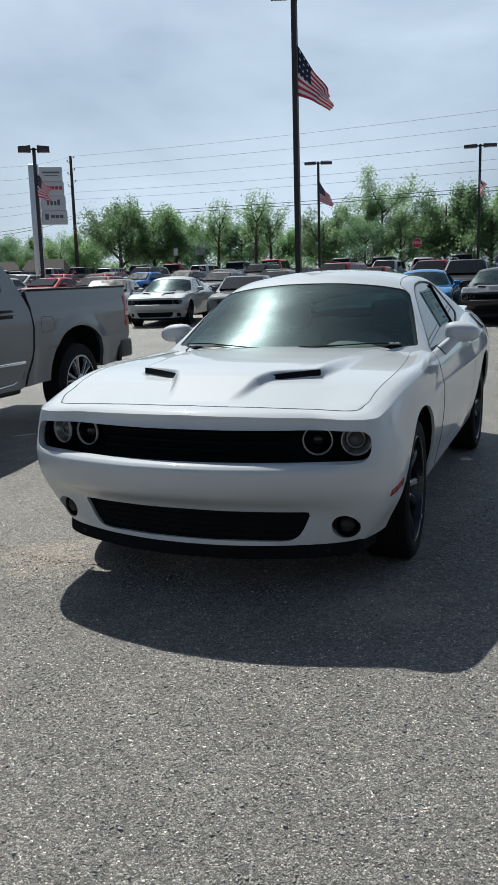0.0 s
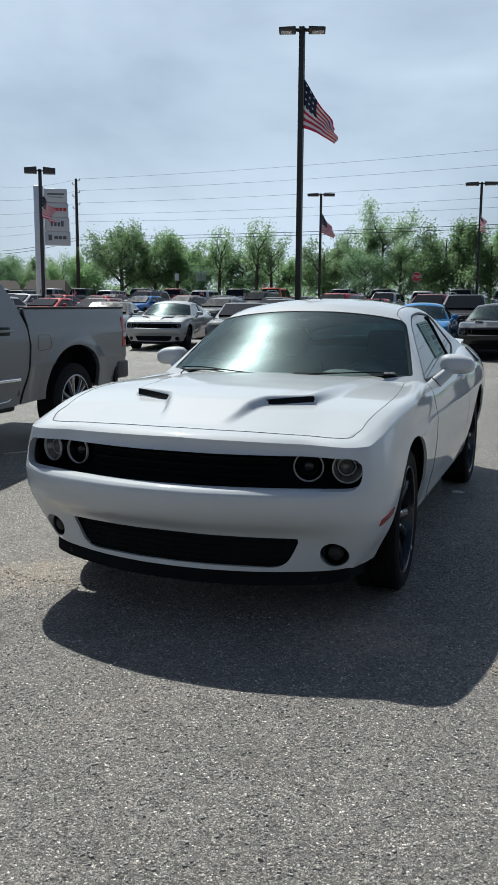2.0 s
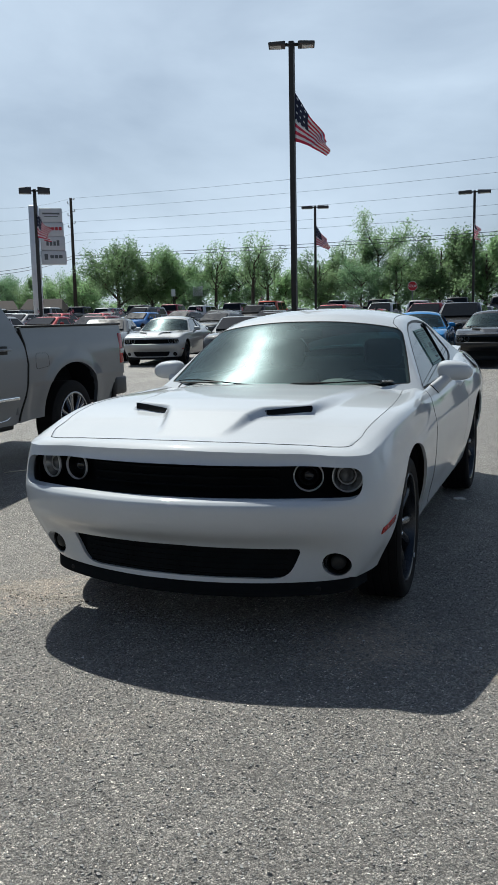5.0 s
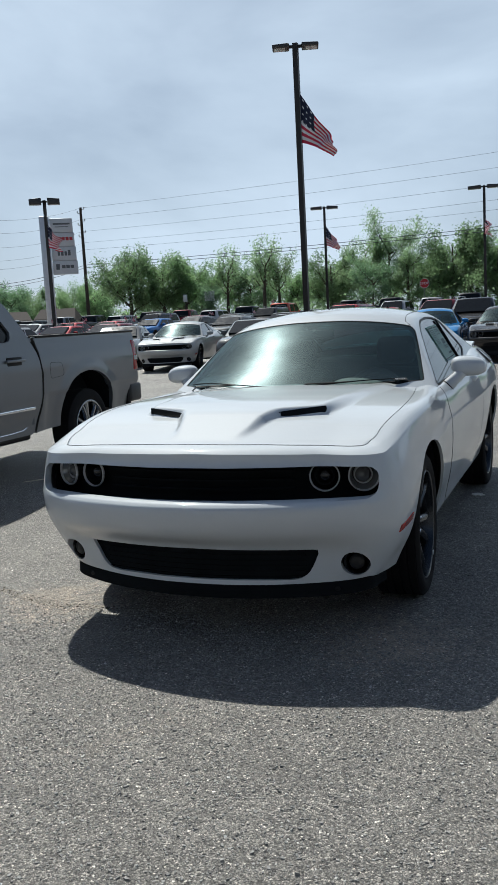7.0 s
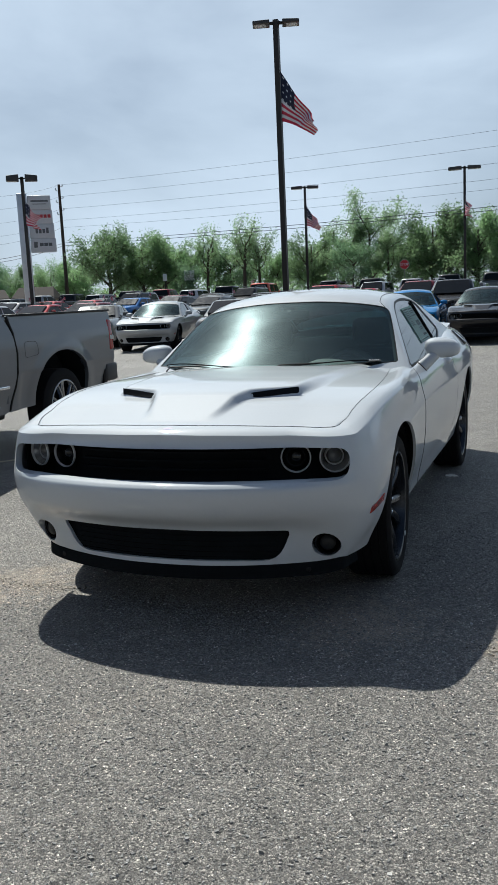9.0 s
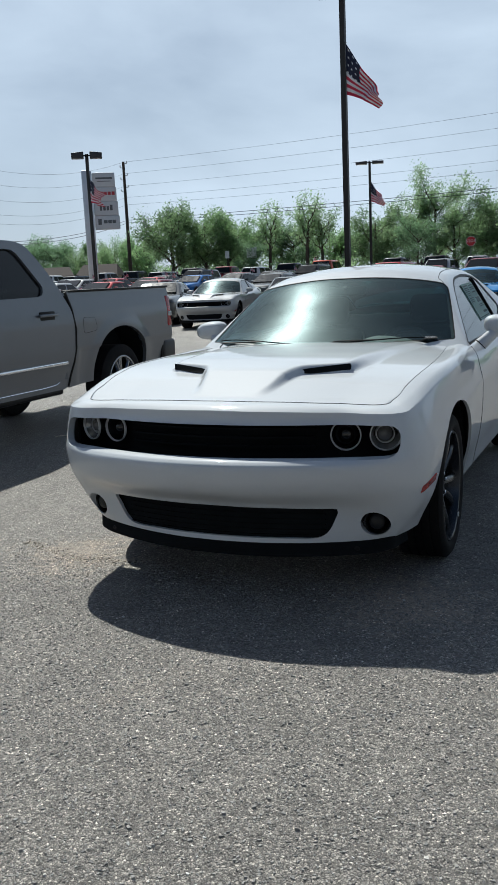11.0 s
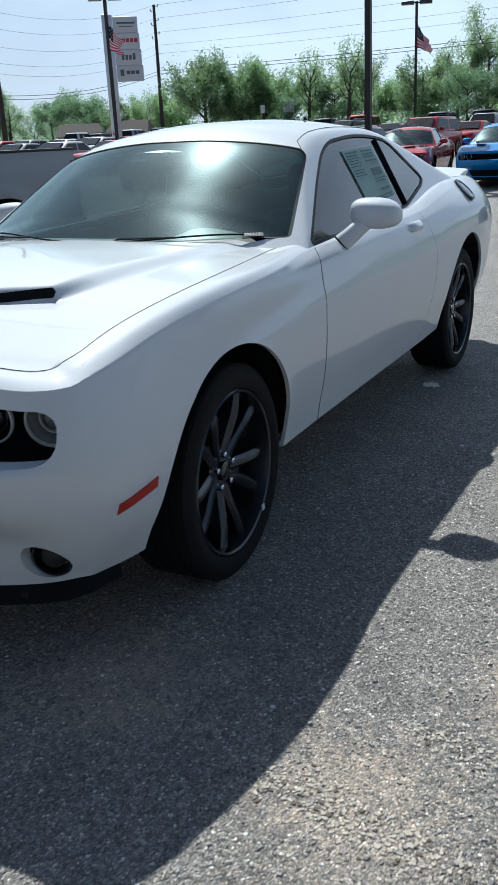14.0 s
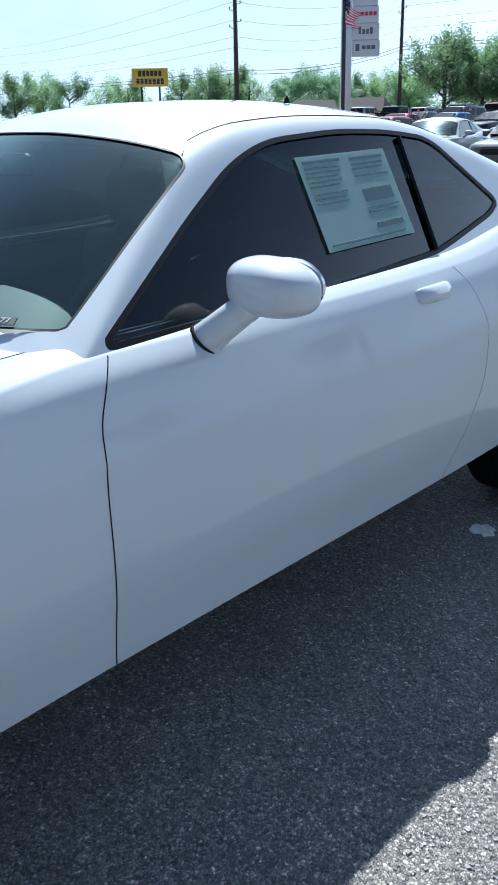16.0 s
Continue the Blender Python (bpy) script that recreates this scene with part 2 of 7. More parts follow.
def chip_mat():
    """Loose crushed stone in many greys, a few of them nearly white."""
    m, n, l, p = nodes_of("crushed_stone")
    gi = n.new("ShaderNodeNewGeometry")
    r = n.new("ShaderNodeValToRGB")
    e = r.color_ramp.elements
    e[0].position, e[0].color = 0.0, (0.15, 0.148, 0.144, 1)
    e[1].position, e[1].color = 1.0, (0.82, 0.81, 0.79, 1)
    for pos, c in ((0.35, (0.235, 0.231, 0.223, 1)), (0.70, (0.305, 0.30, 0.288, 1)), (0.93, (0.40, 0.39, 0.37, 1)), (0.975, (0.64, 0.62, 0.58, 1))):
        x = e.new(pos)
        x.color = c
    l.new(gi.outputs["Random Per Island"], r.inputs[0])
    tcn = n.new("ShaderNodeTexCoord")
    ns = n.new("ShaderNodeTexNoise")
    ns.inputs["Scale"].default_value, ns.inputs["Detail"].default_value = 420.0, 3.0
    l.new(tcn.outputs["Object"], ns.inputs["Vector"])
    mr = n.new("ShaderNodeMapRange")
    mr.inputs["From Min"].default_value, mr.inputs["From Max"].default_value = .3, .7
    mr.inputs["To Min"].default_value, mr.inputs["To Max"].default_value = .8, 1.2
    l.new(ns.outputs["Fac"], mr.inputs["Value"])
    v = n.new("ShaderNodeVectorMath")
    v.operation = "SCALE"
    l.new(r.outputs["Color"], v.inputs[0])
    l.new(mr.outputs["Result"], v.inputs["Scale"])
    l.new(v.outputs["Vector"], p.inputs["Base Color"])
    p.inputs["Roughness"].default_value = 0.62
    p.inputs["Specular IOR Level"].default_value = 0.6
    return m


def leaf_mat(name, color):
    m, n, l, p = nodes_of(name)
    gi = n.new("ShaderNodeNewGeometry")
    mr = n.new("ShaderNodeMapRange")
    mr.inputs["To Min"].default_value, mr.inputs["To Max"].default_value = 0.82, 1.22
    l.new(gi.outputs["Random Per Island"], mr.inputs["Value"])
    oi = n.new("ShaderNodeObjectInfo")
    mo = n.new("ShaderNodeMapRange")
    mo.inputs["To Min"].default_value, mo.inputs["To Max"].default_value = 0.75, 1.25
    l.new(oi.outputs["Random"], mo.inputs["Value"])
    mm = n.new("ShaderNodeMath")
    mm.operation = "MULTIPLY"
    l.new(mr.outputs["Result"], mm.inputs[0])
    l.new(mo.outputs["Result"], mm.inputs[1])
    v = n.new("ShaderNodeVectorMath")
    v.operation = "SCALE"
    v.inputs[0].default_value = color
    l.new(mm.outputs["Value"], v.inputs["Scale"])
    l.new(v.outputs["Vector"], p.inputs["Base Color"])
    p.inputs["Roughness"].default_value = 0.6
    tr = n.new("ShaderNodeBsdfTranslucent")
    glow = n.new("ShaderNodeVectorMath")
    glow.operation = "MULTIPLY"
    glow.inputs[1].default_value = (1.42, 1.72, 1.42)
    l.new(v.outputs["Vector"], glow.inputs[0])
    l.new(glow.outputs["Vector"], tr.inputs["Color"])
    mx = n.new("ShaderNodeMixShader")
    mx.inputs[0].default_value = 0.76
    l.new(p.outputs[0], mx.inputs[1])
    l.new(tr.outputs[0], mx.inputs[2])
    # each spray of leaves is lobed and full of holes
    tc = n.new("ShaderNodeTexCoord")
    ns = n.new("ShaderNodeTexNoise")
    ns.inputs["Scale"].default_value, ns.inputs["Detail"].default_value = 9.0, 1.0
    l.new(tc.outputs["Object"], ns.inputs["Vector"])
    hole = n.new("ShaderNodeMapRange")
    hole.inputs["From Min"].default_value, hole.inputs["From Max"].default_value = .455, .475
    l.new(ns.outputs["Fac"], hole.inputs["Value"])
    gap = n.new("ShaderNodeBsdfTransparent")
    lobed = n.new("ShaderNodeMixShader")
    l.new(hole.outputs["Result"], lobed.inputs[0])
    l.new(gap.outputs[0], lobed.inputs[1])
    l.new(mx.outputs[0], lobed.inputs[2])
    l.new(lobed.outputs[0], n["Material Output"].inputs["Surface"])
    return m


M_ASPHALT = asphalt_mat()
M_STONE = chip_mat()
M_WHITE = paint("white_paint", (0.650, 0.685, 0.722))
M_TRIM = surface("black_trim", (0.009, 0.009, 0.010), 0.5, vary=0.3, scale=20, spec=0.25)
M_GLOSSBLACK = surface("gloss_black", (0.008, 0.008, 0.009), 0.12, coat=0.6)
M_RUBBER = surface("tyre_rubber", (0.010, 0.010, 0.011), 0.8, vary=0.35, scale=9, bump=0.15, bump_scale=60, spec=.18)
M_VOID = surface("deep_black", (0.009, 0.011, 0.013), 0.85, vary=0.3, spec=0.08)
M_RIM = surface("dark_alloy", (0.062, 0.068, 0.078), 0.24, 0.8, vary=0.2, scale=10)
M_RIM_SILVER = surface("bright_alloy", (0.55, 0.56, 0.58), 0.22, 0.9, vary=0.08)
M_CHROME = surface("chrome", (0.75, 0.76, 0.78), 0.08, 1.0, vary=0.03)
M_STEEL = surface("galvanised_steel", (0.42, 0.43, 0.44), 0.45, 0.6, vary=0.15, scale=4)
M_BRONZE = surface("dark_bronze_pole", (0.022, 0.020, 0.019), 0.5, 0.2, vary=0.2)
M_GREYHEAD = surface("lamp_housing", (0.05, 0.05, 0.052), 0.5, 0.2, vary=0.2)
M_LENS = surface("lamp_lens", (0.55, 0.56, 0.55), 0.2, vary=0.1)
M_WOODPOLE = surface("weathered_pole_wood", (0.055, 0.043, 0.034), 0.85, vary=0.35, scale=3, bump=0.4, bump_scale=30)
M_WIRE = surface("wire", (0.10, 0.105, 0.11), 0.6)
M_RED = surface("red_lens", (0.32, 0.012, 0.016), 0.12, coat=0.7, vary=0.1)
M_AMBER = surface("amber_lens", (0.40, 0.030, 0.018), 0.2, coat=0.5, vary=0.1)
M_CLOTH_R = surface("flag_red", (0.50, 0.03, 0.075), 0.8)
M_CLOTH_W = surface("flag_white", (0.72, 0.72, 0.74), 0.8)
M_CLOTH_B = surface("flag_blue", (0.012, 0.017, 0.045), 0.8)
M_GLASS = glass_mat("windscreen_glass", (0.46, 0.60, 0.57), 0.012, 1.6, .040)
M_GLASS_DARK = glass_mat("tinted_glass", (0.10, 0.125, 0.135), 0.01, 1.62)
M_FARGLASS = surface("far_window_glass", (0.010, 0.012, 0.014), 0.06, vary=0.2, spec=.28)
M_LIGHTGLASS = surface("far_headlamp", (0.45, 0.46, 0.48), 0.15, 0.3, coat=0.5)
M_BARK = surface("bark", (0.075, 0.06, 0.048), 0.9, vary=0.35, scale=5, bump=0.5, bump_scale=25)
M_LEAF = leaf_mat("spring_leaves", (0.200, 0.245, 0.148))
M_LEAF_LIGHT = leaf_mat("pale_spring_leaves", (0.245, 0.285, 0.185))
M_LEAF_DARK = leaf_mat("dark_leaves", (0.136, 0.180, 0.120))
M_PANEL = surface("sign_panel_white", (0.62, 0.64, 0.66), 0.35, vary=0.05)
M_SIGNGREY = surface("sign_grey_print", (0.12, 0.13, 0.14), 0.5)
M_SIGNRED = surface("sign_red_print", (0.45, 0.04, 0.05), 0.5)
M_STOPRED = surface("stop_sign_red", (0.42, 0.02, 0.025), 0.45)
M_YELLOW = surface("sign_yellow", (0.62, 0.42, 0.03), 0.5)
M_BLACKPRINT = surface("black_print", (0.02, 0.02, 0.02), 0.6)
M_LINE = surface("worn_line_paint", (0.84, 0.77, 0.60), 0.8, vary=0.3, scale=12)
M_PLASTIC_DARK = surface("dark_cabin_plastic", (0.03, 0.031, 0.033), 0.6, vary=0.2, bump=0.1)
M_SEAT = surface("black_seat_cloth", (0.022, 0.022, 0.024), 0.8, vary=0.25, bump=0.2)
M_ROOFSHINGLE = surface("brown_shingles", (0.062, 0.05, 0.046), 0.9, vary=0.2, bump=0.3, bump_scale=12)
M_BRICKWALL = surface("tan_siding", (0.32, 0.28, 0.24), 0.85, vary=0.15)
M_LIGHT_BLOCK = surface("light_block_grey", (0.16, 0.16, 0.165), 0.5, vary=0.15, scale=.6)
M_BRUSHED = surface("brushed_steel", (0.66, 0.67, 0.69), 0.34, 0.55, vary=0.12, scale=2)
M_GLASS_REAR = glass_mat("rear_glass", (0.05, 0.10, 0.11), 0.01, 1.5)
M_TRIMGREEN = surface("stop_post_steel", (0.25, 0.26, 0.25), 0.5, 0.4)


# ---- mesh helpers ----
def finish(bm, smooth=True, angle=40):
    """Outward normals, smooth shading with sharp creases."""
    bmesh.ops.remove_doubles(bm, verts=bm.verts, dist=0.00005)
    bmesh.ops.recalc_face_normals(bm, faces=bm.faces)
    for f in bm.faces:
        f.smooth = smooth
    for e in bm.edges:
        if len(e.link_faces) == 2 and e.calc_face_angle(0) > radians(angle):
            e.smooth = False
    return bm


def part(name, bm, material, parent=None, label="", clean=True, angle=40):
    """Links a bmesh as one mesh object under a thing or part. material: one, or a list of slots."""
    if clean:
        finish(bm, angle=angle)
    me = bpy.data.meshes.new(name)
    bm.to_mesh(me)
    bm.free()
    for mt in material if isinstance(material, (list, tuple)) else (material,):
        me.materials.append(mt)
    ob = new(name, me)
    ob.parent = parent
    if label:
        tagged(ob, label)
    return ob


def thing(name, m, label, category, group="", kind=""):
    ob = new(name)
    ob.matrix_basis = m
    return tagged(ob, label, category, group, kind)


def box(bm, x0, x1, y0, y1, z0, z1, bevel=0.0, m=None, mat=0, seg=2):
    r = bmesh.ops.create_cube(bm, size=1.0)
    vs = r["verts"]
    for v in vs:
        v.co = Vector(((x0 + x1) / 2 + v.co.x * (x1 - x0), (y0 + y1) / 2 + v.co.y * (y1 - y0), (z0 + z1) / 2 + v.co.z * (z1 - z0)))
    fs = {f for v in vs for f in v.link_faces}
    for f in fs:
        f.material_index = mat
    if m:
        bmesh.ops.transform(bm, matrix=m, verts=vs)
    if bevel:
        es = {e for v in vs for e in v.link_edges}
        res = bmesh.ops.bevel(bm, geom=list(es), offset=bevel, segments=seg, affect="EDGES", profile=0.5)
        for f in res["faces"]:
            f.material_index = mat
    return bm


def rings(bm, loops, closed=True, caps=(False, False), mat=0):
    """Skins a list of equally long loops of points."""
    vs = [[bm.verts.new(p) for p in lp] for lp in loops]
    n = len(vs[0])
    for a, b in zip(vs, vs[1:]):
        for i in range(n if closed else n - 1):
            j = (i + 1) % n
            f = bm.faces.new((a[i], a[j], b[j], b[i]))
            f.material_index = mat
    for cap, lp in zip(caps, (vs[0], vs[-1])):
        if cap:
            f = bm.faces.new(lp)
            f.material_index = mat
    return vs


def lathe(bm, profile, n=32, axis="x", centre=(0, 0, 0), mat=0, closed=False):
    """Turns (along, radius) pairs about an axis."""
    c = Vector(centre)
    loops = []
    for along, r in profile:
        lp = []
        for i in range(n):
            a = 2 * math.pi * i / n
            u, v = r * math.cos(a), r * math.sin(a)
            lp.append(c + Vector({"x": (along, u, v), "y": (u, along, v), "z": (u, v, along)}[axis]))
        loops.append(lp)
    if closed:
        loops.append(loops[0])
    return rings(bm, loops, mat=mat)


def tube(bm, pts, r, n=8, caps=True, mat=0):
    """A round bar along points; r is one radius or one a point."""
    pts = [Vector(p) for p in pts]
    rs = r if isinstance(r, (list, tuple)) else [r] * len(pts)
    loops, ref = [], None
    for i, p in enumerate(pts):
        d = (pts[min(i + 1, len(pts) - 1)] - pts[max(i - 1, 0)]).normalized()
        if ref is None:
            ref = d.orthogonal().normalized()
        ref = (ref - d * ref.dot(d)).normalized()
        s = d.cross(ref)
        loops.append([p + rs[i] * (math.cos(a) * ref + math.sin(a) * s) for a in (2 * math.pi * k / n for k in range(n))])
    return rings(bm, loops, caps=(caps, caps), mat=mat)


def smoothstep(a, b, x):
    t = min(1.0, max(0.0, (x - a) / (b - a)))
    return t * t * (3 - 2 * t)


def curve(knots):
    """A smooth function through (x, y) knots, monotone between them, flat beyond its ends."""
    xs, ys = [k[0] for k in knots], [k[1] for k in knots]
    n = len(xs)
    d = [(ys[i + 1] - ys[i]) / (xs[i + 1] - xs[i]) for i in range(n - 1)]
    t = [d[0]] + [0 if d[i - 1] * d[i] <= 0 else 2 * d[i - 1] * d[i] / (d[i - 1] + d[i]) for i in range(1, n - 1)] + [d[-1]]

    def f(x):
        if x <= xs[0]:
            return ys[0]
        if x >= xs[-1]:
            return ys[-1]
        i = max(k for k in range(n - 1) if xs[k] <= x)
        h = xs[i + 1] - xs[i]
        s = (x - xs[i]) / h
        return (ys[i] * (1 + 2 * s) * (1 - s) ** 2 + h * t[i] * s * (1 - s) ** 2 + ys[i + 1] * s * s * (3 - 2 * s) + h * t[i + 1] * s * s * (s - 1))

    return f


def rise(x, y):
    """The lot climbs gently towards the trees."""
    return 0.75 * smoothstep(16, 80, math.hypot(x, y + 3))

# ---- the lot ----
def ground():
    bm = bmesh.new()
    xs = [-900, -500, -300, -200] + [-150 + 6 * i for i in range(41)] + [120, 180, 300, 500, 900]
    ys = [-900, -500, -250, -120, -60, -30, -15] + [-8 + 2 * i for i in range(10)] + [12 + 4 * i for i in range(26)] + [130, 180, 260, 400, 700, 1200]
    grid = [[bm.verts.new((x, y, rise(x, y))) for x in xs] for y in ys]
    for a, b in zip(grid, grid[1:]):
        for i in range(len(xs) - 1):
            bm.faces.new((a[i], a[i + 1], b[i + 1], b[i]))
    return tagged(part("ground", bm, M_ASPHALT), "weathered grey chip-seal asphalt of a car lot", "ground", kind="structure")


ground()


def surface_stones(count=66000):
    """Crushed stones that stand proud of the binder round the coupe's nose and flank, as one sheet of gravel."""
    rng = np.random.default_rng(5)
    x = rng.uniform(-1.6, 3.0, count * 2)
    y = rng.uniform(-2.4, 3.3, count * 2)
    in_front = (y < .35 + .15 * rng.random(count * 2)) & (x < 2.75)
    beside = (x > .98) & (x - .25 * (y - .35) > .7)
    keep = (in_front | beside) & (rng.random(count * 2) < np.clip((x + 1.6) / .7, 0, 1) * np.clip((3.3 - y) / 1.2, 0, 1) * np.clip((3.0 - x) / .4, 0, 1))
    x, y = x[keep][:count], y[keep][:count]
    k, sides = len(x), 4
    r = np.clip(.0033 * np.exp(rng.normal(0, .34, k)), .0022, .0085)
    turn, long_ = rng.uniform(0, 6.283, k), rng.uniform(1.0, 1.6, k)
    ang = (np.arange(sides)[None, :] + rng.uniform(-.33, .33, (k, sides))) * 2 * np.pi / sides
    rad = r[:, None] * rng.uniform(.75, 1.15, (k, sides))
    u, w = rad * np.cos(ang) * long_[:, None], rad * np.sin(ang)
    px = u * np.cos(turn)[:, None] - w * np.sin(turn)[:, None]
    py = u * np.sin(turn)[:, None] + w * np.cos(turn)[:, None]
    tx, ty = rng.normal(0, .22, k)[:, None], rng.normal(0, .22, k)[:, None]
    top = np.stack([x[:, None] + px * .74, y[:, None] + py * .74, (r * rng.uniform(.25, .70, k))[:, None] + .74 * (px * tx + py * ty)], -1)
    low = np.stack([x[:, None] + px, y[:, None] + py, np.full((k, sides), -.003)], -1)
    co = np.concatenate([top, low], 1).reshape(-1, 3)
    base = np.arange(k)[:, None] * (2 * sides)
    i = np.arange(sides)
    quads = np.stack([i, i + sides, (i + 1) % sides + sides, (i + 1) % sides], -1).reshape(-1)
    loops = np.concatenate([base + i[None, :], base + quads[None, :]], 1).reshape(-1)
    totals = np.tile(np.array([sides] + [4] * sides), k)
    me = bpy.data.meshes.new("surface_stones")
    me.vertices.add(len(co))
    me.vertices.foreach_set("co", co.reshape(-1).astype(np.float32))
    me.loops.add(len(loops))
    me.loops.foreach_set("vertex_index", loops.astype(np.int32))
    me.polygons.add(len(totals))
    me.polygons.foreach_set("loop_start", np.concatenate([[0], np.cumsum(totals)[:-1]]).astype(np.int32))
    me.polygons.foreach_set("use_smooth", np.zeros(len(totals), dtype=bool))
    me.update(calc_edges=True)
    me.materials.append(M_STONE)
    tagged(new("surface_stones", me), "crushed grey stones standing proud in the worn asphalt", "gravel", kind="stuff")


surface_stones()


# ---- cars further off ----
def wheel(parent, x, y, r, w, rim_mat, side, n=20):
    """A wheel with its tyre, dished rim and five spokes; side is +1 for the outer face towards +x."""
    hub = new("wheel")
    hub.parent = parent
    hub.matrix_basis = pose(x, y, r, 0, 0, 0 if side > 0 else 180)
    bm = bmesh.new()
    lathe(bm, [(-w, r * .66), (-w, r * .9), (-w * .85, r), (-w * .15, r), (0, r * .9), (0.004, r * .68), (-w * .3, r * .64)], n)
    part("tyre", bm, M_RUBBER, hub)
    bm = bmesh.new()
    lathe(bm, [(-.004, r * .68), (-.01, r * .62), (-w * .45, r * .58), (-w * .5, 0.001)], n)
    for k in range(5):
        a = 2 * math.pi * k / 5
        box(bm, -.05, -.012, -r * .085, r * .085, r * .08, r * .63, 0.006, Matrix.Rotation(a, 4, "X"), seg=1)
    lathe(bm, [(-.05, r * .16), (-.008, r * .14), (-.004, 0.001)], 10)
    part("rim", bm, rim_mat, hub)


def front_bar(w, wid, z0, z1, length):
    """A dark band that wraps round the nose of a car."""
    bm = bmesh.new()
    loops = []
    for k in range(13):
        x = -w + 2 * w * k / 12
        y = -.022 + .10 * (abs(x) / w) ** 3
        loops.append([Vector((x, y, z0 + .02)), Vector((x, y - .008, z0 + .03)), Vector((x, y - .008, z1 - .02)), Vector((x, y, z1)), Vector((x, y + .14, z1)), Vector((x, y + .14, z0))])
    rings(bm, loops, caps=(True, True))
    return bm


def car(name, m, color, kind="sedan", label="", rim=None, light=None, flag=False, group="parked cars"):
    """A parked car, nose towards -y, with body, cabin, windows, lamps, grille, mirrors and wheels."""
    spec = {  # length, half width, hood, belt, roof, cabin base from/to, cabin top from/to, deck, ride
        "sedan": (4.9, .93, .94, 1.0, 1.47, 1.35, 4.35, 2.25, 3.65, 1.04, .24),
        "coupe": (5.0, .95, .95, 1.02, 1.45, 1.55, 4.25, 2.35, 3.45, 1.03, .24),
        "suv": (4.8, .96, 1.08, 1.15, 1.76, 1.15, 4.72, 1.95, 4.45, 1.15, .28),
        "pickup": (5.8, 1.0, 1.2, 1.28, 1.93, 1.55, 4.0, 2.15, 3.75, 1.34, .36),
        "van": (5.2, 1.0, 1.1, 1.2, 1.95, .75, 5.1, 1.75, 5.0, 1.2, .26),
        "boxy": (4.6, .93, 1.15, 1.22, 1.95, 1.55, 4.5, 1.8, 4.42, 1.22, .38),
    }[kind]
    L, W, hood, belt, roof, b0, b1, t0, t1, deck, ride = spec
    r = 0.35 if kind in ("sedan", "coupe") else 0.38
    wy0, wy1 = 0.19 * L, 0.80 * L if kind != "pickup" else 0.82 * L
    root = thing(name, m, label, "pickup truck" if kind == "pickup" else "van" if kind == "van" else "car", group)
    body_m = paint(name + "_paint", color, 0.0 if sum(color) > 1.8 else 0.25)
    top = curve([(0, hood - .17), (.12, hood - .07), (.5, hood - .02), (b0, belt - .01), (b0 + .3, belt), (b1 - .2, belt), (b1, deck), (L - .25, deck - .01), (L - .05, deck - .1), (L, deck - .2)])
    wid = curve([(0, W * .80), (.15, W * .93), (.6, W * .985), (1.2, W), (L - 1.0, W), (L - .25, W * .95), (L, W * .82)])
    low = curve([(0, ride + .04), (.25, ride - .02), (L - .3, ride), (L, ride + .14)])
    loops = []
    for k in range(27):
        y = L * (0.5 - 0.5 * math.cos(math.pi * k / 26))
        w, zt, zb = wid(y), top(y), low(y)
        h = zt - zb
        half = [(0, zt + .02), (w * .5, zt + .015), (w * .80, zt - .005), (w * .92, zt - .06), (w * .985, zt - .16), (w, zb + h * .52), (w * .985, zb + h * .28), (w * .96, zb + .04), (w * .85, zb), (0, zb - .01)]
        loops.append([Vector((x, y, z)) for x, z in half] + [Vector((-x, y, z)) for x, z in half[-2:0:-1]])
    bm = bmesh.new()
    rings(bm, loops, caps=(True, True))
    part("body", bm, body_m, root, angle=58)
    if kind == "pickup":
        bm = bmesh.new()
        box(bm, -W * .8, W * .8, b1 + .12, L - .1, deck + .022, deck + .05, .01)
        part("bed_cover", bm, M_TRIM, root)

    def side(y0, y1, f0, f1):
        """Points of the cabin at fractions of its height."""
        def q(f, s):
            yb, yt = b0 + (b1 - b0) * s, t0 + (t1 - t0) * s
            return Vector((W * (.90 - .17 * f), yb + (yt - yb) * f, belt - .03 + (roof - .05 - belt) * f))
        return [q(f0, y0), q(f0, y1), q(f1, y1), q(f1, y0)]

    loops = []
    for f in (0, .35, .7, .9, 1.0, 1.06):
        ins = 0 if f <= .9 else .05 if f <= 1.0 else .16
        ff = min(f, 1.0)
        y0, y1 = b0 + (t0 - b0) * ff + ins, b1 + (t1 - b1) * ff - ins
        w, z = W * (.90 - .17 * ff) - ins, belt - .03 + (roof - .05 - belt) * ff + (.05 if f > 1 else .03 if f == 1 else 0)
        cy = .10
        loops.append([Vector(p) for p in ((0, y0 - .05, z), (w * .6, y0 - .02, z), (w - .05, y0 + cy * .6, z), (w, y0 + cy * 1.6, z), (w + .01, (y0 + y1) / 2, z), (w, y1 - cy * 1.6, z), (w - .05, y1 - cy * .5, z), (w * .5, y1, z))])
        loops[-1] += [Vector((-p.x, p.y, p.z)) for p in loops[-1][-1:0:-1]] if True else []
        loops[-1].insert(8, Vector((0, y1 + .02, z)))
    bm = bmesh.new()
    rings(bm, loops, caps=(False, True))
    part("cabin", bm, body_m, root, angle=50)

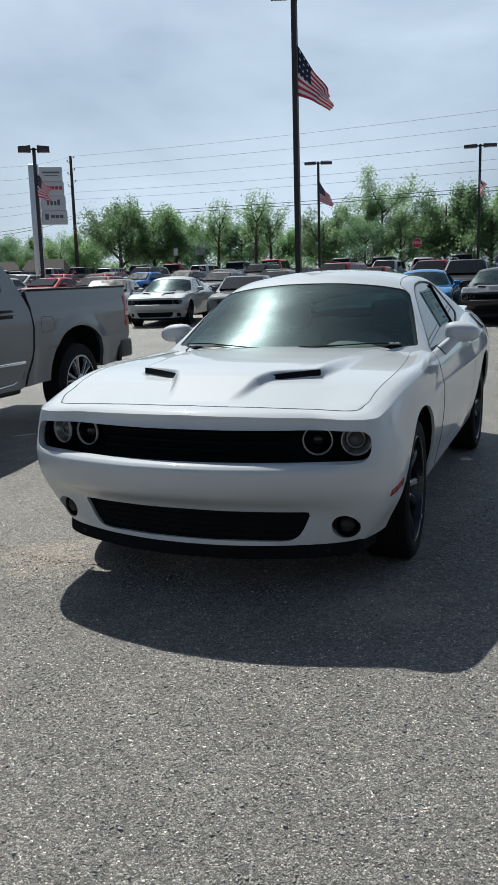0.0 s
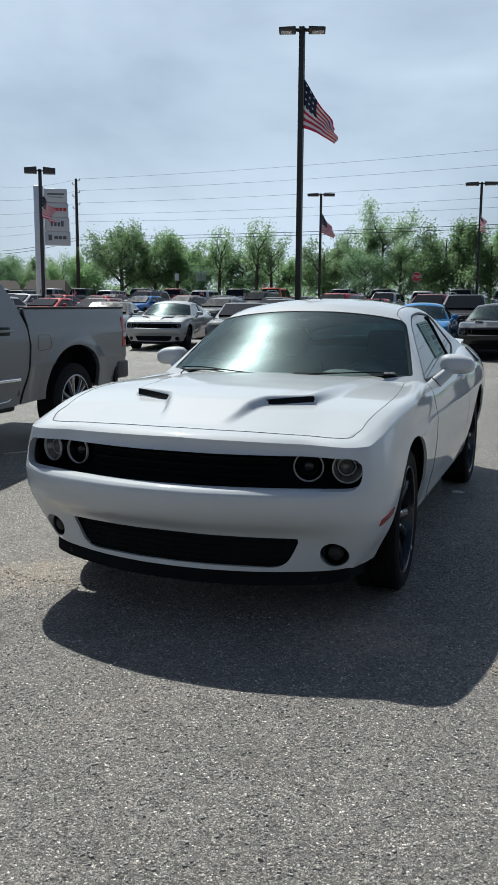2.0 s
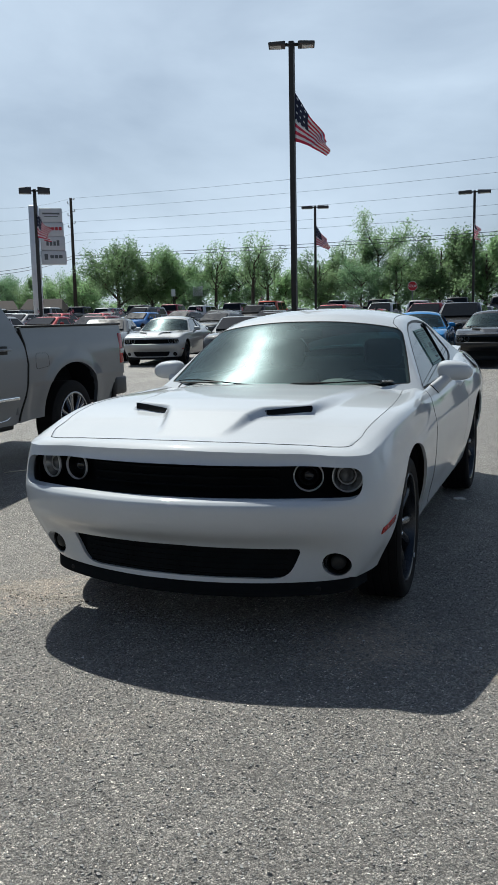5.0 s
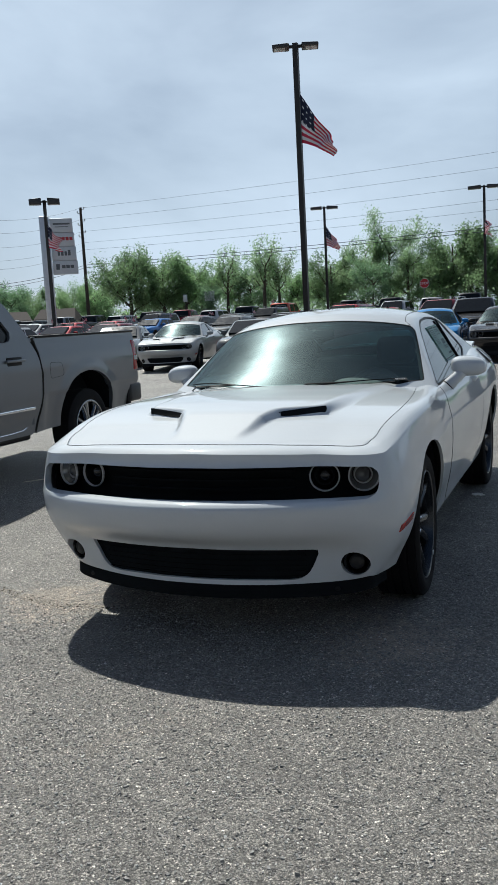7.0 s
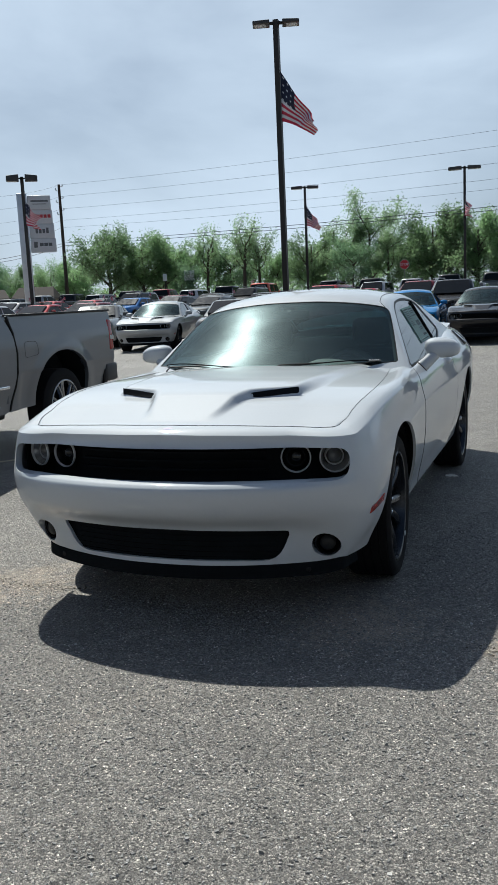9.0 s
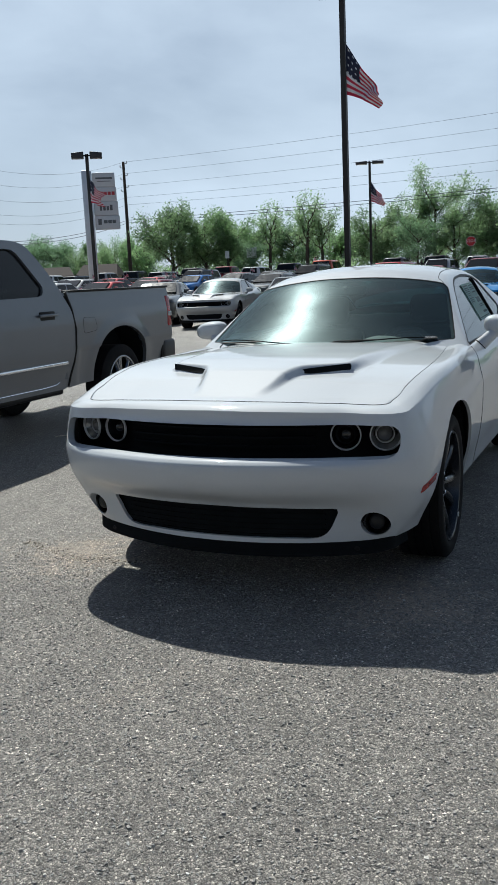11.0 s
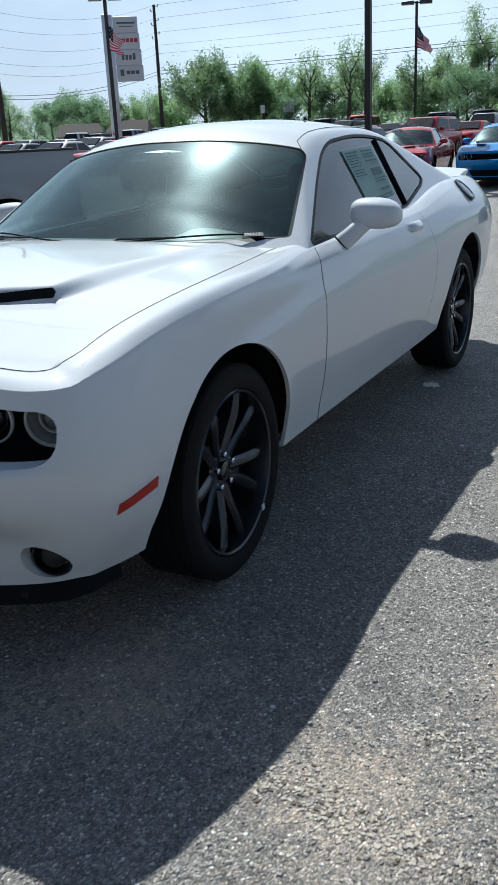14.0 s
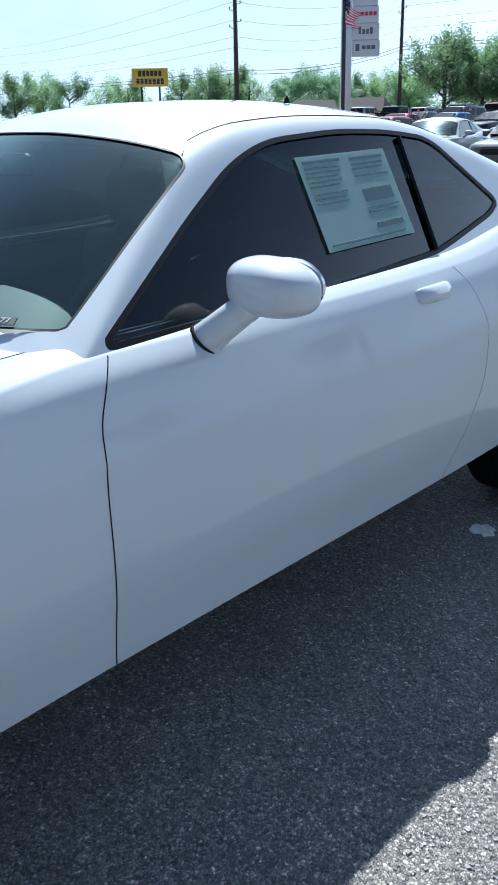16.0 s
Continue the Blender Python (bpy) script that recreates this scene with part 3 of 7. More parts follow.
    def pane(pname, pts, push, label=""):
        bm = bmesh.new()
        push = Vector(push)
        a = [bm.verts.new(p + push) for p in pts]
        b = [bm.verts.new(p - push * .6) for p in pts]
        n = len(pts)
        bm.faces.new(a)
        for i in range(n):
            bm.faces.new((a[i], a[(i + 1) % n], b[(i + 1) % n], b[i]))
        part(pname, bm, M_FARGLASS, root, label)

    split = .52 if kind not in ("coupe", "pickup") else .62
    for sx in (1, -1):
        for s0, s1 in ((.10, split - .02), (split + .02, .90)):
            pts = [Vector((sx * p.x, p.y, p.z)) for p in side(s0, s1, .14, .88)]
            pane("side_window", pts, (sx * .014, 0, 0))
    def cross(s, f, w):
        yb, yt = (b0, t0) if s == 0 else (b1, t1)
        return Vector((w * W * (.90 - .17 * f), yb + (yt - yb) * f, belt - .03 + (roof - .05 - belt) * f))
    dz = (t0 - b0)
    pane("windscreen", [cross(0, .10, .84), cross(0, .12, .4) + Vector((0, -.035, 0)), cross(0, .12, -.4) + Vector((0, -.035, 0)), cross(0, .10, -.84), cross(0, .92, -.84), cross(0, .94, -.4) + Vector((0, -.035, 0)), cross(0, .94, .4) + Vector((0, -.035, 0)), cross(0, .92, .84)], (0, -.045, .045))
    pane("rear_window", [cross(1, .2, .82), cross(1, .2, -.82), cross(1, .9, -.82), cross(1, .9, .82)], (0, .03, .03))
    bm = bmesh.new()
    low_car = kind in ("sedan", "coupe")
    gw = W * (.84 if low_car else .55)
    gl = front_bar(gw, wid, hood - (.34 if low_car else .38), hood - .19, L)
    bm.free()
    part("grille", gl, M_TRIM, root)
    bm = bmesh.new()
    box(bm, -W * .55, W * .55, -.035, .1, ride + .10, ride + .24, .02)
    part("lower_grille", bm, M_TRIM, root)
    bm = bmesh.new()
    box(bm, -W * .86, W * .86, .0, .4, ride - .05, ride + .03, .02)
    part("front_lip", bm, M_TRIM, root)
    for sx in (1, -1):
        bm = bmesh.new()
        if low_car:
            lathe(bm, [(.03, .062), (-.004, .060), (-.008, .050), (.01, .040), (.012, .001)], 16, "y", (sx * W * .70, .045, hood - .262))
            part("headlamp", bm, M_RIM, root)
        else:
            box(bm, min(sx * W * .56, sx * W * .84), max(sx * W * .56, sx * W * .84), -.012, .22, hood - .34, hood - .21, .02)
            part("headlamp", bm, light or M_LIGHTGLASS, root)
        bm = bmesh.new()
        box(bm, min(sx * W * .5, sx * W * .85), max(sx * W * .5, sx * W * .85), L - .18, L + .006, deck - .34, deck - .18, .02)
        part("tail_lamp", bm, M_RED, root)
        bm = bmesh.new()
        box(bm, sx * W * 1.02 - .10, sx * W * 1.02 + .10, b0 + .62, b0 + .74, belt, belt + .14, .035)
        part("mirror", bm, body_m, root)
        for wy in (wy0, wy1):
            bm = bmesh.new()
            lathe(bm, [(-.2, r * 1.14), (.012, r * 1.14), (.012, .01)], 20)
            o = part("wheel_arch", bm, M_TRIM, root)
            o.matrix_basis = pose(sx * W * .985, wy, r + .015, 0, 0, 0 if sx > 0 else 180)
            wheel(root, sx * (W + .018), wy, r, .2, rim or M_RIM_SILVER, sx)
    if kind in ("suv", "van"):
        for sx in (1, -1):
            bm = bmesh.new()
            tube(bm, [(sx * W * .62, t0 + .2, roof), (sx * W * .63, t0 + .35, roof + .05), (sx * W * .63, t1 - .35, roof + .05), (sx * W * .62, t1 - .2, roof)], .016, 6)
            part("roof_rail", bm, M_TRIM if sum(color) > .3 else M_STEEL, root)
    if flag:
        small_flag(root, W * .78, (t0 + b1) / 2, roof - .1)
    return root


FLAG_FACES = {}


def flag_mesh(hoist, fly, droop, seed):
    """A striped flag with a dark canton, hanging in folds; the hoist runs down from the origin."""
    key = (hoist, fly, droop, seed)
    if key in FLAG_FACES:
        return FLAG_FACES[key]
    rng = random.Random(seed)
    ph = rng.random() * 6
    nx, nz = 24, 26
    bm = bmesh.new()
    g = []
    for j in range(nz + 1):
        row = []
        for i in range(nx + 1):
            u, v = i / nx, j / nz
            # the top edge falls steeply from the hoist, the lower edge less
            sag = droop / 50
            x = hoist * u * (.78 - .08 * v) * (1 + .12 * (1 - sag)) + .035 * hoist * u * math.sin(v * 7 + ph + 3 * u)
            z = -hoist * ((1 - v) * .98 * sag * u ** .9 + v * (1 + .30 * sag * u ** 1.3))
            fold = math.sin(u * 9.5 + v * 4.2 + ph) * .15 * hoist * u ** .6 + .05 * hoist * math.sin(u * 17 + ph * 2 + v * 5) * u
            row.append(bm.verts.new((x, fold, z)))
        g.append(row)
    for j in range(nz):
        for i in range(nx):
            f = bm.faces.new((g[j][i], g[j][i + 1], g[j + 1][i + 1], g[j + 1][i]))
            f.material_index = 2 if (i < nx * .4 and j < 14) else (j // 2) % 2
            if f.material_index == 2 and i % 3 == 1 and j % 4 == 1:
                f.material_index = 1
    finish(bm, angle=80)
    me = bpy.data.meshes.new("flag_cloth")
    bm.to_mesh(me)
    bm.free()
    for mt in (M_CLOTH_R, M_CLOTH_W, M_CLOTH_B):
        me.materials.append(mt)
    FLAG_FACES[key] = me
    return me


def small_flag(root, x, y, z):
    bm = bmesh.new()
    tube(bm, [(x, y, z - .1), (x + .02, y, z + .42)], .006, 6)
    staff = part("flag_staff", bm, M_CLOTH_W, root)
    ob = new("flag", flag_mesh(.26, .38, 35, 3))
    ob.parent = staff
    ob.matrix_basis = pose(x + .02, y, z + .42, 0, 0, -20)


# ---- poles, lamps and signs ----
def light_pole(x, y, height, yaw, flag_yaw, seed, droop, reach=1.1, deep=.19):
    root = thing("lamp_post", pose(x, y, rise(x, y)), "dark steel lamp post with two heads and a striped flag", "lamp post", "lamp posts")
    bm = bmesh.new()
    s = .085
    loops = [[Vector((sx * w, sy * w, z)) for sx, sy in ((1, 1), (-1, 1), (-1, -1), (1, -1))] for z, w in ((0.5, s), (height * .5, s * .98), (height, s * .95))]
    rings(bm, loops, caps=(False, True))
    part("pole", bm, M_BRONZE, root)
    bm = bmesh.new()
    lathe(bm, [(0, .3), (.48, .3), (.52, .27), (.52, .01)], 20, "z")
    part("footing", bm, M_STEEL, root, "round concrete footing")
    bm = bmesh.new()
    box(bm, -.34, .34, -.04, .04, height - .14, height - .05, .01, Matrix.Rotation(radians(yaw), 4, "Z"))
    part("arm", bm, M_BRONZE, root)
    for sg in (1, -1):
        bm = bmesh.new()
        box(bm, .20, reach, -.27, .27, height - .11 - deep * .5, height - .11 + deep * .7, .03)
        for v in bm.verts:
            v.co.z -= .2 * deep * smoothstep(.3, reach, v.co.x) if v.co.z > height - .1 else 0
        head = part("lamp_head", bm, M_GREYHEAD, root)
        head.matrix_basis = pose(0, 0, 0, 0, 0, yaw + (0 if sg > 0 else 180))
        bm = bmesh.new()
        box(bm, .33, reach - .06, -.17, .17, height - .122 - deep * .5, height - .106 - deep * .5)
        part("lens", bm, M_LENS, head)
    bm = bmesh.new()
    fz = height - 1.55
    tube(bm, [(0, 0, fz), (.12 * math.cos(radians(flag_yaw)), .12 * math.sin(radians(flag_yaw)), fz + .02)], .012, 6)
    bracket = part("flag_bracket", bm, M_STEEL, root)
    ob = new("flag", flag_mesh(1.55, 2.1, droop, seed))
    ob.parent = root
    ob.matrix_basis = pose(.09 * math.cos(radians(flag_yaw)), .09 * math.sin(radians(flag_yaw)), fz, 0, 0, flag_yaw)
    tagged(ob, "striped red and white flag with a dark blue canton")
    return root


light_pole(-7.02, 24.58, 10.08, 17, -5, 1, 56, .74, .10)
light_pole(-31.8, 46.9, 9.5, 33, -15, 2, 40, 1.0, .36)
light_pole(-18.1, 66.2, 9.55, 15, -10, 3, 50)
light_pole(-4.9, 60.4, 9.25, 5, -68, 4, 56)


def pylon_sign(x, y, yaw):
    """A tall steel post with four white lettered panels on one side; the marks are plain shapes."""
    root = thing("pylon_sign", pose(x, y, rise(x, y), 0, 0, yaw), "tall brushed steel pylon with four white name panels", "sign")
    bm = bmesh.new()
    box(bm, -.36, .36, -.3, .3, 0, 9.15, .05)
    part("post", bm, M_BRUSHED, root)
    z = 9.0
    for k in range(4):
        bm = bmesh.new()
        box(bm, .38, 2.04 + .06 * k, -.17, .17, z - 1.01, z, .07, seg=3)
        panel = part("panel", bm, M_PANEL, root)
        bm = bmesh.new()
        if k == 0:
            box(bm, .62, 1.85, -.18, -.172, z - .46, z - .34)
            box(bm, .75, 1.72, -.18, -.172, z - .64, z - .59)
        elif k == 1:
            for i in range(5):
                box(bm, .62 + .28 * i, .84 + .28 * i, -.18, -.172, z - .58, z - .34, .003, seg=1)
        elif k == 2:
            for i, (w, h) in enumerate(((.17, .46), (.18, .30), (.18, .30), (.19, .40))):
                box(bm, .80 + .25 * i, .80 + .25 * i + w, -.18, -.172, z - .66, z - .66 + h, .003, seg=1)
        else:
            box(bm, .62, .88, -.18, -.172, z - .66, z - .24, .003, seg=1)
            for i in range(3):
                box(bm, 1.04 + .31 * i, 1.30 + .31 * i, -.18, -.172, z - .56, z - .33, .003, seg=1)
        part("mark", bm, M_SIGNRED if k == 1 else M_SIGNGREY, panel)
        z -= 1.02
    return root


pylon_sign(-35.5, 52.2, 34)


def utility_pole(x, y, height, yaw):
    root = thing("utility_pole", pose(x, y, rise(x, y), 0, 0, yaw), "tall weathered wooden utility pole with insulators", "utility pole", "utility poles")
    bm = bmesh.new()
    tube(bm, [(0, 0, 0), (0, 0, height * .5), (0, 0, height)], [.24, .19, .15], 10)
    part("pole", bm, M_WOODPOLE, root)
    for k in range(3):
        z = height - .25 - 1.3 * k
        for px, pz in ((.55, z + .12), (-.55, z - .4)):
            bm = bmesh.new()
            tube(bm, [(0, 0, pz - .1), (px, 0, pz)], .035, 6)
            arm = part("bracket", bm, M_STEEL, root)
            bm = bmesh.new()
            lathe(bm, [(0, .03), (.05, .08), (.1, .04), (.15, .08), (.2, .04), (.24, .01)], 8, "z", (px, 0, pz))
            part("insulator", bm, M_LENS, arm)
    return root


POLES = [(-160, 104, 15.5), (-50.8, 57.8, 11.4), (-51.7, 83.9, 14.4), (48, 62, 14.6)]
for px, py, ph in POLES:
    utility_pole(px, py, ph, 78)


def wire(a, b, sag, r, label):
    n = 16
    a, b = Vector(a), Vector(b)
    bm = bmesh.new()
    tube(bm, [a.lerp(b, k / n) - Vector((0, 0, sag * 4 * (k / n) * (1 - k / n))) for k in range(n + 1)], r, 5)
    tagged(part("overhead_wire", bm, M_WIRE), label, "wire", "overhead wires")


for (x0, y0, h0), (x1, y1, h1) in zip(POLES, POLES[1:]):
    z0, z1 = rise(x0, y0) + h0, rise(x1, y1) + h1
    for dz in (.05, 1.3, 2.65, 3.9, 4.7):
        wire((x0, y0, z0 - dz), (x1, y1, z1 - dz), 1.0, .011, "thin overhead power line between the poles")
    for dz in (6.4, 6.7):
        wire((x0, y0, z0 - dz), (x1, y1, z1 - dz), .7, .026, "thick black overhead cable between the poles")


def text_mesh(body, size, depth=.002):
    c = bpy.data.curves.new("letters", "FONT")
    c.body, c.size, c.extrude, c.align_x, c.align_y = body, size, depth, "CENTER", "CENTER"
    c.resolution_u = 2
    o = bpy.data.objects.new("letters", c)
    me = bpy.data.meshes.new_from_object(o)
    bpy.data.objects.remove(o)
    return me


def stop_sign(x, y, z):
    root = thing("stop_sign", pose(x, y, rise(x, y), 0, 0, 8), "red octagonal stop sign on a steel post", "sign")
    bm = bmesh.new()
    box(bm, -.03, .03, .01, .05, 0, z, .006)
    part("post", bm, M_TRIMGREEN, root)
    for r, y0, y1, mt, nm in ((.40, -.004, .004, M_CLOTH_W, "border"), (.375, -.008, -.0045, M_STOPRED, "plate")):
        bm = bmesh.new()
        lp = [[Vector((r * math.cos(radians(22.5 + 45 * k)), yy, z + r * math.sin(radians(22.5 + 45 * k)))) for k in range(8)] for yy in (y0, y1)]
        rings(bm, lp, caps=(True, True))
        p = part(nm, bm, mt, root)
    me = text_mesh("STOP", .30)
    me.materials.append(M_CLOTH_W)
    o = new("lettering", me)
    o.parent = p
    o.matrix_basis = pose(0, -.011, z, 90, 0, 0)


stop_sign(-10.4, 67.6, 2.95)


def board_sign(x, y, w, h, z, yaw, mt, label, name="billboard", lines=None):
    root = thing(name, pose(x, y, rise(x, y), 0, 0, yaw), label, "sign")
    bm = bmesh.new()
    box(bm, -w / 2, w / 2, -.15, .15, z - h / 2, z + h / 2, .04)
    face = part("board", bm, mt, root)
    for sx in ((0,) if w < 2 else (-.25, .25)):
        bm = bmesh.new()
        tube(bm, [(sx * w, .2, 0), (sx * w, .2, z)], .12 if w > 2 else .05, 8)
        part("post", bm, M_BRONZE, root)
    for i, n in enumerate(lines or ()):
        bm = bmesh.new()
        for k in range(n):
            cw = w * .78 / 7
            x0 = (k - n / 2) * cw
            box(bm, x0 + cw * .1, x0 + cw * .86, -.165, -.152, z + h * (.06 - .42 * i), z + h * (.36 - .42 * i), .003, seg=1)
        part("letter_row", bm, M_BLACKPRINT, face)
    return root


board_sign(-79.7, 74.1, 4.2, 2.0, 6.1, 47, M_YELLOW, "yellow shop sign board with two black lines of marks on posts", lines=(6, 7))
board_sign(-33.3, 76.8, 1.0, 1.0, 3.35, 22, M_PANEL, "small white square notice board on a post", "notice_board")
board_sign(-35.6, 76.0, .4, .7, 3.25, 22, M_PANEL, "small white road notice on a thin post", "notice_board")


# ---- trees ----
def tree_mesh(seed, height, spread, leaf_count, leaf, sparse, bush=False):
    rng = random.Random(seed)
    bm = bmesh.new()
    tips = []
    lean = rng.uniform(-.05, .05) * height
    trunk = [(lean * t * t, rng.uniform(-.06, .06) * t, height * .62 * t) for t in (0, .25, .5, .75, 1)]
    if not bush:
        tube(bm, trunk, [height * .021, height * .018, height * .015, height * .011, height * .006], 7)
    def limb(p, d, ln, r, depth):
        pts, rs = [Vector(p)], [r]
        for k in range(4):
            d = (d + Vector((rng.uniform(-.3, .3), rng.uniform(-.3, .3), rng.uniform(-.08, .25)))).normalized()
            pts.append(pts[-1] + d * ln / 4)
            rs.append(r * (1 - .2 * (k + 1)))
        if not bush:
            tube(bm, pts, rs, 5)
        tips.extend((q, ln) for q in pts[2:])
        if depth:
            for k in range(3):
                limb(pts[2 + k % 3], (d + Vector((rng.uniform(-1, 1), rng.uniform(-1, 1), rng.uniform(-.35, .7)))).normalized(), ln * .58, r * .5, depth - 1)
    for k in range(11 if not sparse else 9):
        h = rng.uniform(.16 if not sparse else .3, .62)
        a = k * 2.4 + rng.uniform(-.4, .4)
        i = h / .62 * 4
        p = Vector(trunk[int(min(3, i))]).lerp(Vector(trunk[int(min(3, i)) + 1]), i - int(min(3, i)))
        limb(p, Vector((math.cos(a), math.sin(a), rng.uniform(.35, 1.1))).normalized(), spread * rng.uniform(.5, .85), height * .008, 1)
    verts, faces = [], []
    tree = bm
    for _ in range(leaf_count):
        q, ln = tips[rng.randrange(len(tips))]
        c = q + Vector((rng.gauss(0, .16 * ln + .12), rng.gauss(0, .16 * ln + .12), rng.gauss(0, .13 * ln + .12)))
        if c.z < height * .06:
            continue
        s = rng.uniform(.085, .195) * (height / 9) ** .4
        n = Vector((rng.gauss(0, 1), rng.gauss(0, 1), rng.gauss(.5, 1))).normalized()
        u = n.orthogonal().normalized()
        u.rotate(Matrix.Rotation(rng.uniform(0, 6.3), 3, n))
        w = n.cross(u)
        i0 = len(verts)
        verts += [c + u * s, c + w * s * .45 + n * s * .12, c - u * s * .8, c - w * s * .5 + n * s * .1]
        faces.append((i0, i0 + 1, i0 + 2, i0 + 3))
    lm = bpy.data.meshes.new("crown")
    lm.from_pydata([tuple(v) for v in verts], [], faces)
    lm.materials.append(leaf)
    tops = sorted(v[2] for v in verts)
    k = height / tops[int(len(tops) * .985)]
    lm.transform(Matrix.Diagonal((k, k, k, 1)))
    bmesh.ops.scale(bm, vec=(k, k, k), verts=bm.verts)
    tm = bpy.data.meshes.new("trunk")
    bm.to_mesh(tm)
    bm.free()
    tm.materials.append(M_BARK)
    for p in tm.polygons:
        p.use_smooth = True
    return tm, lm


TREE_KINDS = {
    "broad": (tree_mesh(11, 9.5, 3.6, 9500, M_LEAF, False), "leafy broad green tree in spring leaf behind the lot"),
    "tall": (tree_mesh(12, 12.0, 3.9, 9000, M_LEAF_LIGHT, False), "tall pale green tree in fresh leaf behind the lot"),
    "open": (tree_mesh(13, 10.0, 3.0, 2600, M_LEAF_LIGHT, True), "slim open-crowned tree with sparse pale leaves"),
    "dark": (tree_mesh(14, 8.0, 3.4, 7600, M_LEAF_DARK, False), "dense dark green tree at the edge of the lot"),
    "back": (tree_mesh(16, 9.0, 3.7, 4600, M_LEAF, False), "leafy green tree in the second row of the woods"),
    "low": (tree_mesh(15, 5.5, 3.0, 5500, M_LEAF, False), "low spreading green tree beyond the road"),
}


def tree(kind, x, y, scale, yaw):
    (tm, lm), label = TREE_KINDS[kind]
    root = thing("tree", pose(x, y, rise(x, y) - .05, 0, 0, yaw) @ Matrix.Diagonal((scale, scale, scale, 1)), label, "tree", "trees behind the lot")
    for nm, me in (("trunk", tm), ("crown", lm)):
        o = new(nm, me)
        o.parent = root

TREES_RIGHT = [
    ('broad', -27.7, 88.0, 0.55, 52),
    ('low', -26.5, 89.5, 1.08, 293),
    ('broad', -22.0, 81.4, 0.71, 127),
    ('dark', -21.8, 85.6, 0.74, 6),
    ('tall', -18.5, 80.3, 0.7, 110),
    ('tall', -16.0, 80.8, 0.85, 208),
    ('tall', -13.9, 79.2, 0.64, 143),
    ('dark', -16.2, 74.6, 0.7, 93),
    ('broad', -12.0, 83.6, 0.71, 199),
    ('broad', -9.8, 79.8, 0.83, 81),
    ('broad', -7.4, 78.1, 0.81, 36),
    ('broad', -5.4, 76.3, 0.74, 71),
    ('broad', -3.0, 74.5, 0.73, 316),
    ('tall', -0.3, 72.6, 0.51, 316),
    ('broad', 2.7, 72.6, 0.57, 227),
]
TREES_MIDDLE = [
    ('dark', -67.6, 84.7, 0.73, 318),
    ('dark', -64.6, 86.9, 0.84, 130),
    ('low', -63.9, 91.1, 1.03, 183),
    ('broad', -63.5, 95.0, 0.66, 353),
    ('low', -58.7, 91.0, 1.16, 333),
    ('broad', -56.0, 92.6, 0.68, 271),
    ('dark', -57.6, 98.7, 0.74, 14),
    ('broad', -42.5, 77.3, 0.88, 238),
    ('dark', -43.2, 82.6, 0.98, 127),
    ('broad', -39.9, 79.8, 0.83, 332),
    ('broad', -37.4, 80.0, 0.79, 26),
    ('dark', -37.9, 85.2, 0.81, 80),
    ('dark', -33.4, 77.4, 0.56, 57),
    ('open', -33.4, 81.7, 0.83, 190),
    ('broad', -34.5, 87.7, 0.66, 240),
    ('dark', -32.6, 86.3, 0.84, 126),
    ('open', -29.1, 81.2, 0.89, 194),
    ('open', -28.3, 83.6, 0.8, 278),
]
TREES_LEFT = [
    ('broad', -113.4, 70.5, 0.81, 64),
    ('broad', -106.0, 72.8, 0.78, 67),
    ('broad', -108.0, 78.8, 0.83, 0),
    ('dark', -93.7, 72.9, 0.86, 2),
    ('low', -102.8, 85.6, 1.34, 107),
    ('broad', -96.7, 85.1, 0.73, 110),
    ('broad', -91.8, 90.6, 0.78, 84),
    ('broad', -85.5, 89.8, 0.8, 85),
    ('broad', -81.5, 89.5, 0.82, 148),
    ('open', -81.7, 93.4, 0.75, 160),
    ('low', -79.4, 95.4, 1.13, 101),
    ('dark', -72.1, 92.4, 0.88, 276),
    ('dark', -69.6, 94.4, 0.8, 347),
]
TREES_BACK = [("back", -112 + 5.6 * k + 1.3 * math.sin(3.7 * k), 98 - 16 * smoothstep(-70, 5, -112 + 5.6 * k) + 2 * math.sin(2.3 * k), .62 + .09 * math.sin(5.1 * k), (k * 77) % 360) for k in range(21)]
TREES_SIDE = [("back", 46 + 5 * math.sin(2.9 * k), -24 + 9.2 * k, .78 + .1 * math.sin(4.3 * k), (k * 61) % 360) for k in range(9)]
for row in TREES_BACK + TREES_SIDE + TREES_RIGHT + TREES_MIDDLE + TREES_LEFT:
    tree(*row)


def undergrowth():
    """The tangle of bushes below and between the trees."""
    rng = random.Random(3)
    verts, faces = [], []
    for k in range(46000):
        t = rng.random()
        x = -150 + 185 * t
        y = 119 - 46 * smoothstep(-150, 30, x) + rng.gauss(0, 2.2)
        top = 2.5 + 1.2 * noise.noise(Vector((x * .16, 3.1, 0))) + 1.0 * noise.noise(Vector((x * .5, 7.7, 0)))
        z = rise(x, y) + top * rng.random() ** .8
        s = rng.uniform(.10, .25)
        n = Vector((rng.gauss(0, 1), rng.gauss(-.6, 1), rng.gauss(.4, 1))).normalized()
        u = n.orthogonal().normalized()
        u.rotate(Matrix.Rotation(rng.uniform(0, 6.3), 3, n))
        w = n.cross(u)
        c = Vector((x, y, z))
        i0 = len(verts)
        verts += [tuple(c + u * s), tuple(c + w * s * .6), tuple(c - u * s), tuple(c - w * s * .6)]
        faces.append((i0, i0 + 1, i0 + 2, i0 + 3))
    me = bpy.data.meshes.new("undergrowth")
    me.from_pydata(verts, [], faces)
    me.materials.append(M_LEAF)
    tagged(new("undergrowth", me), "tangled dark green bushes along the tree line", "bushes", kind="stuff")


undergrowth()


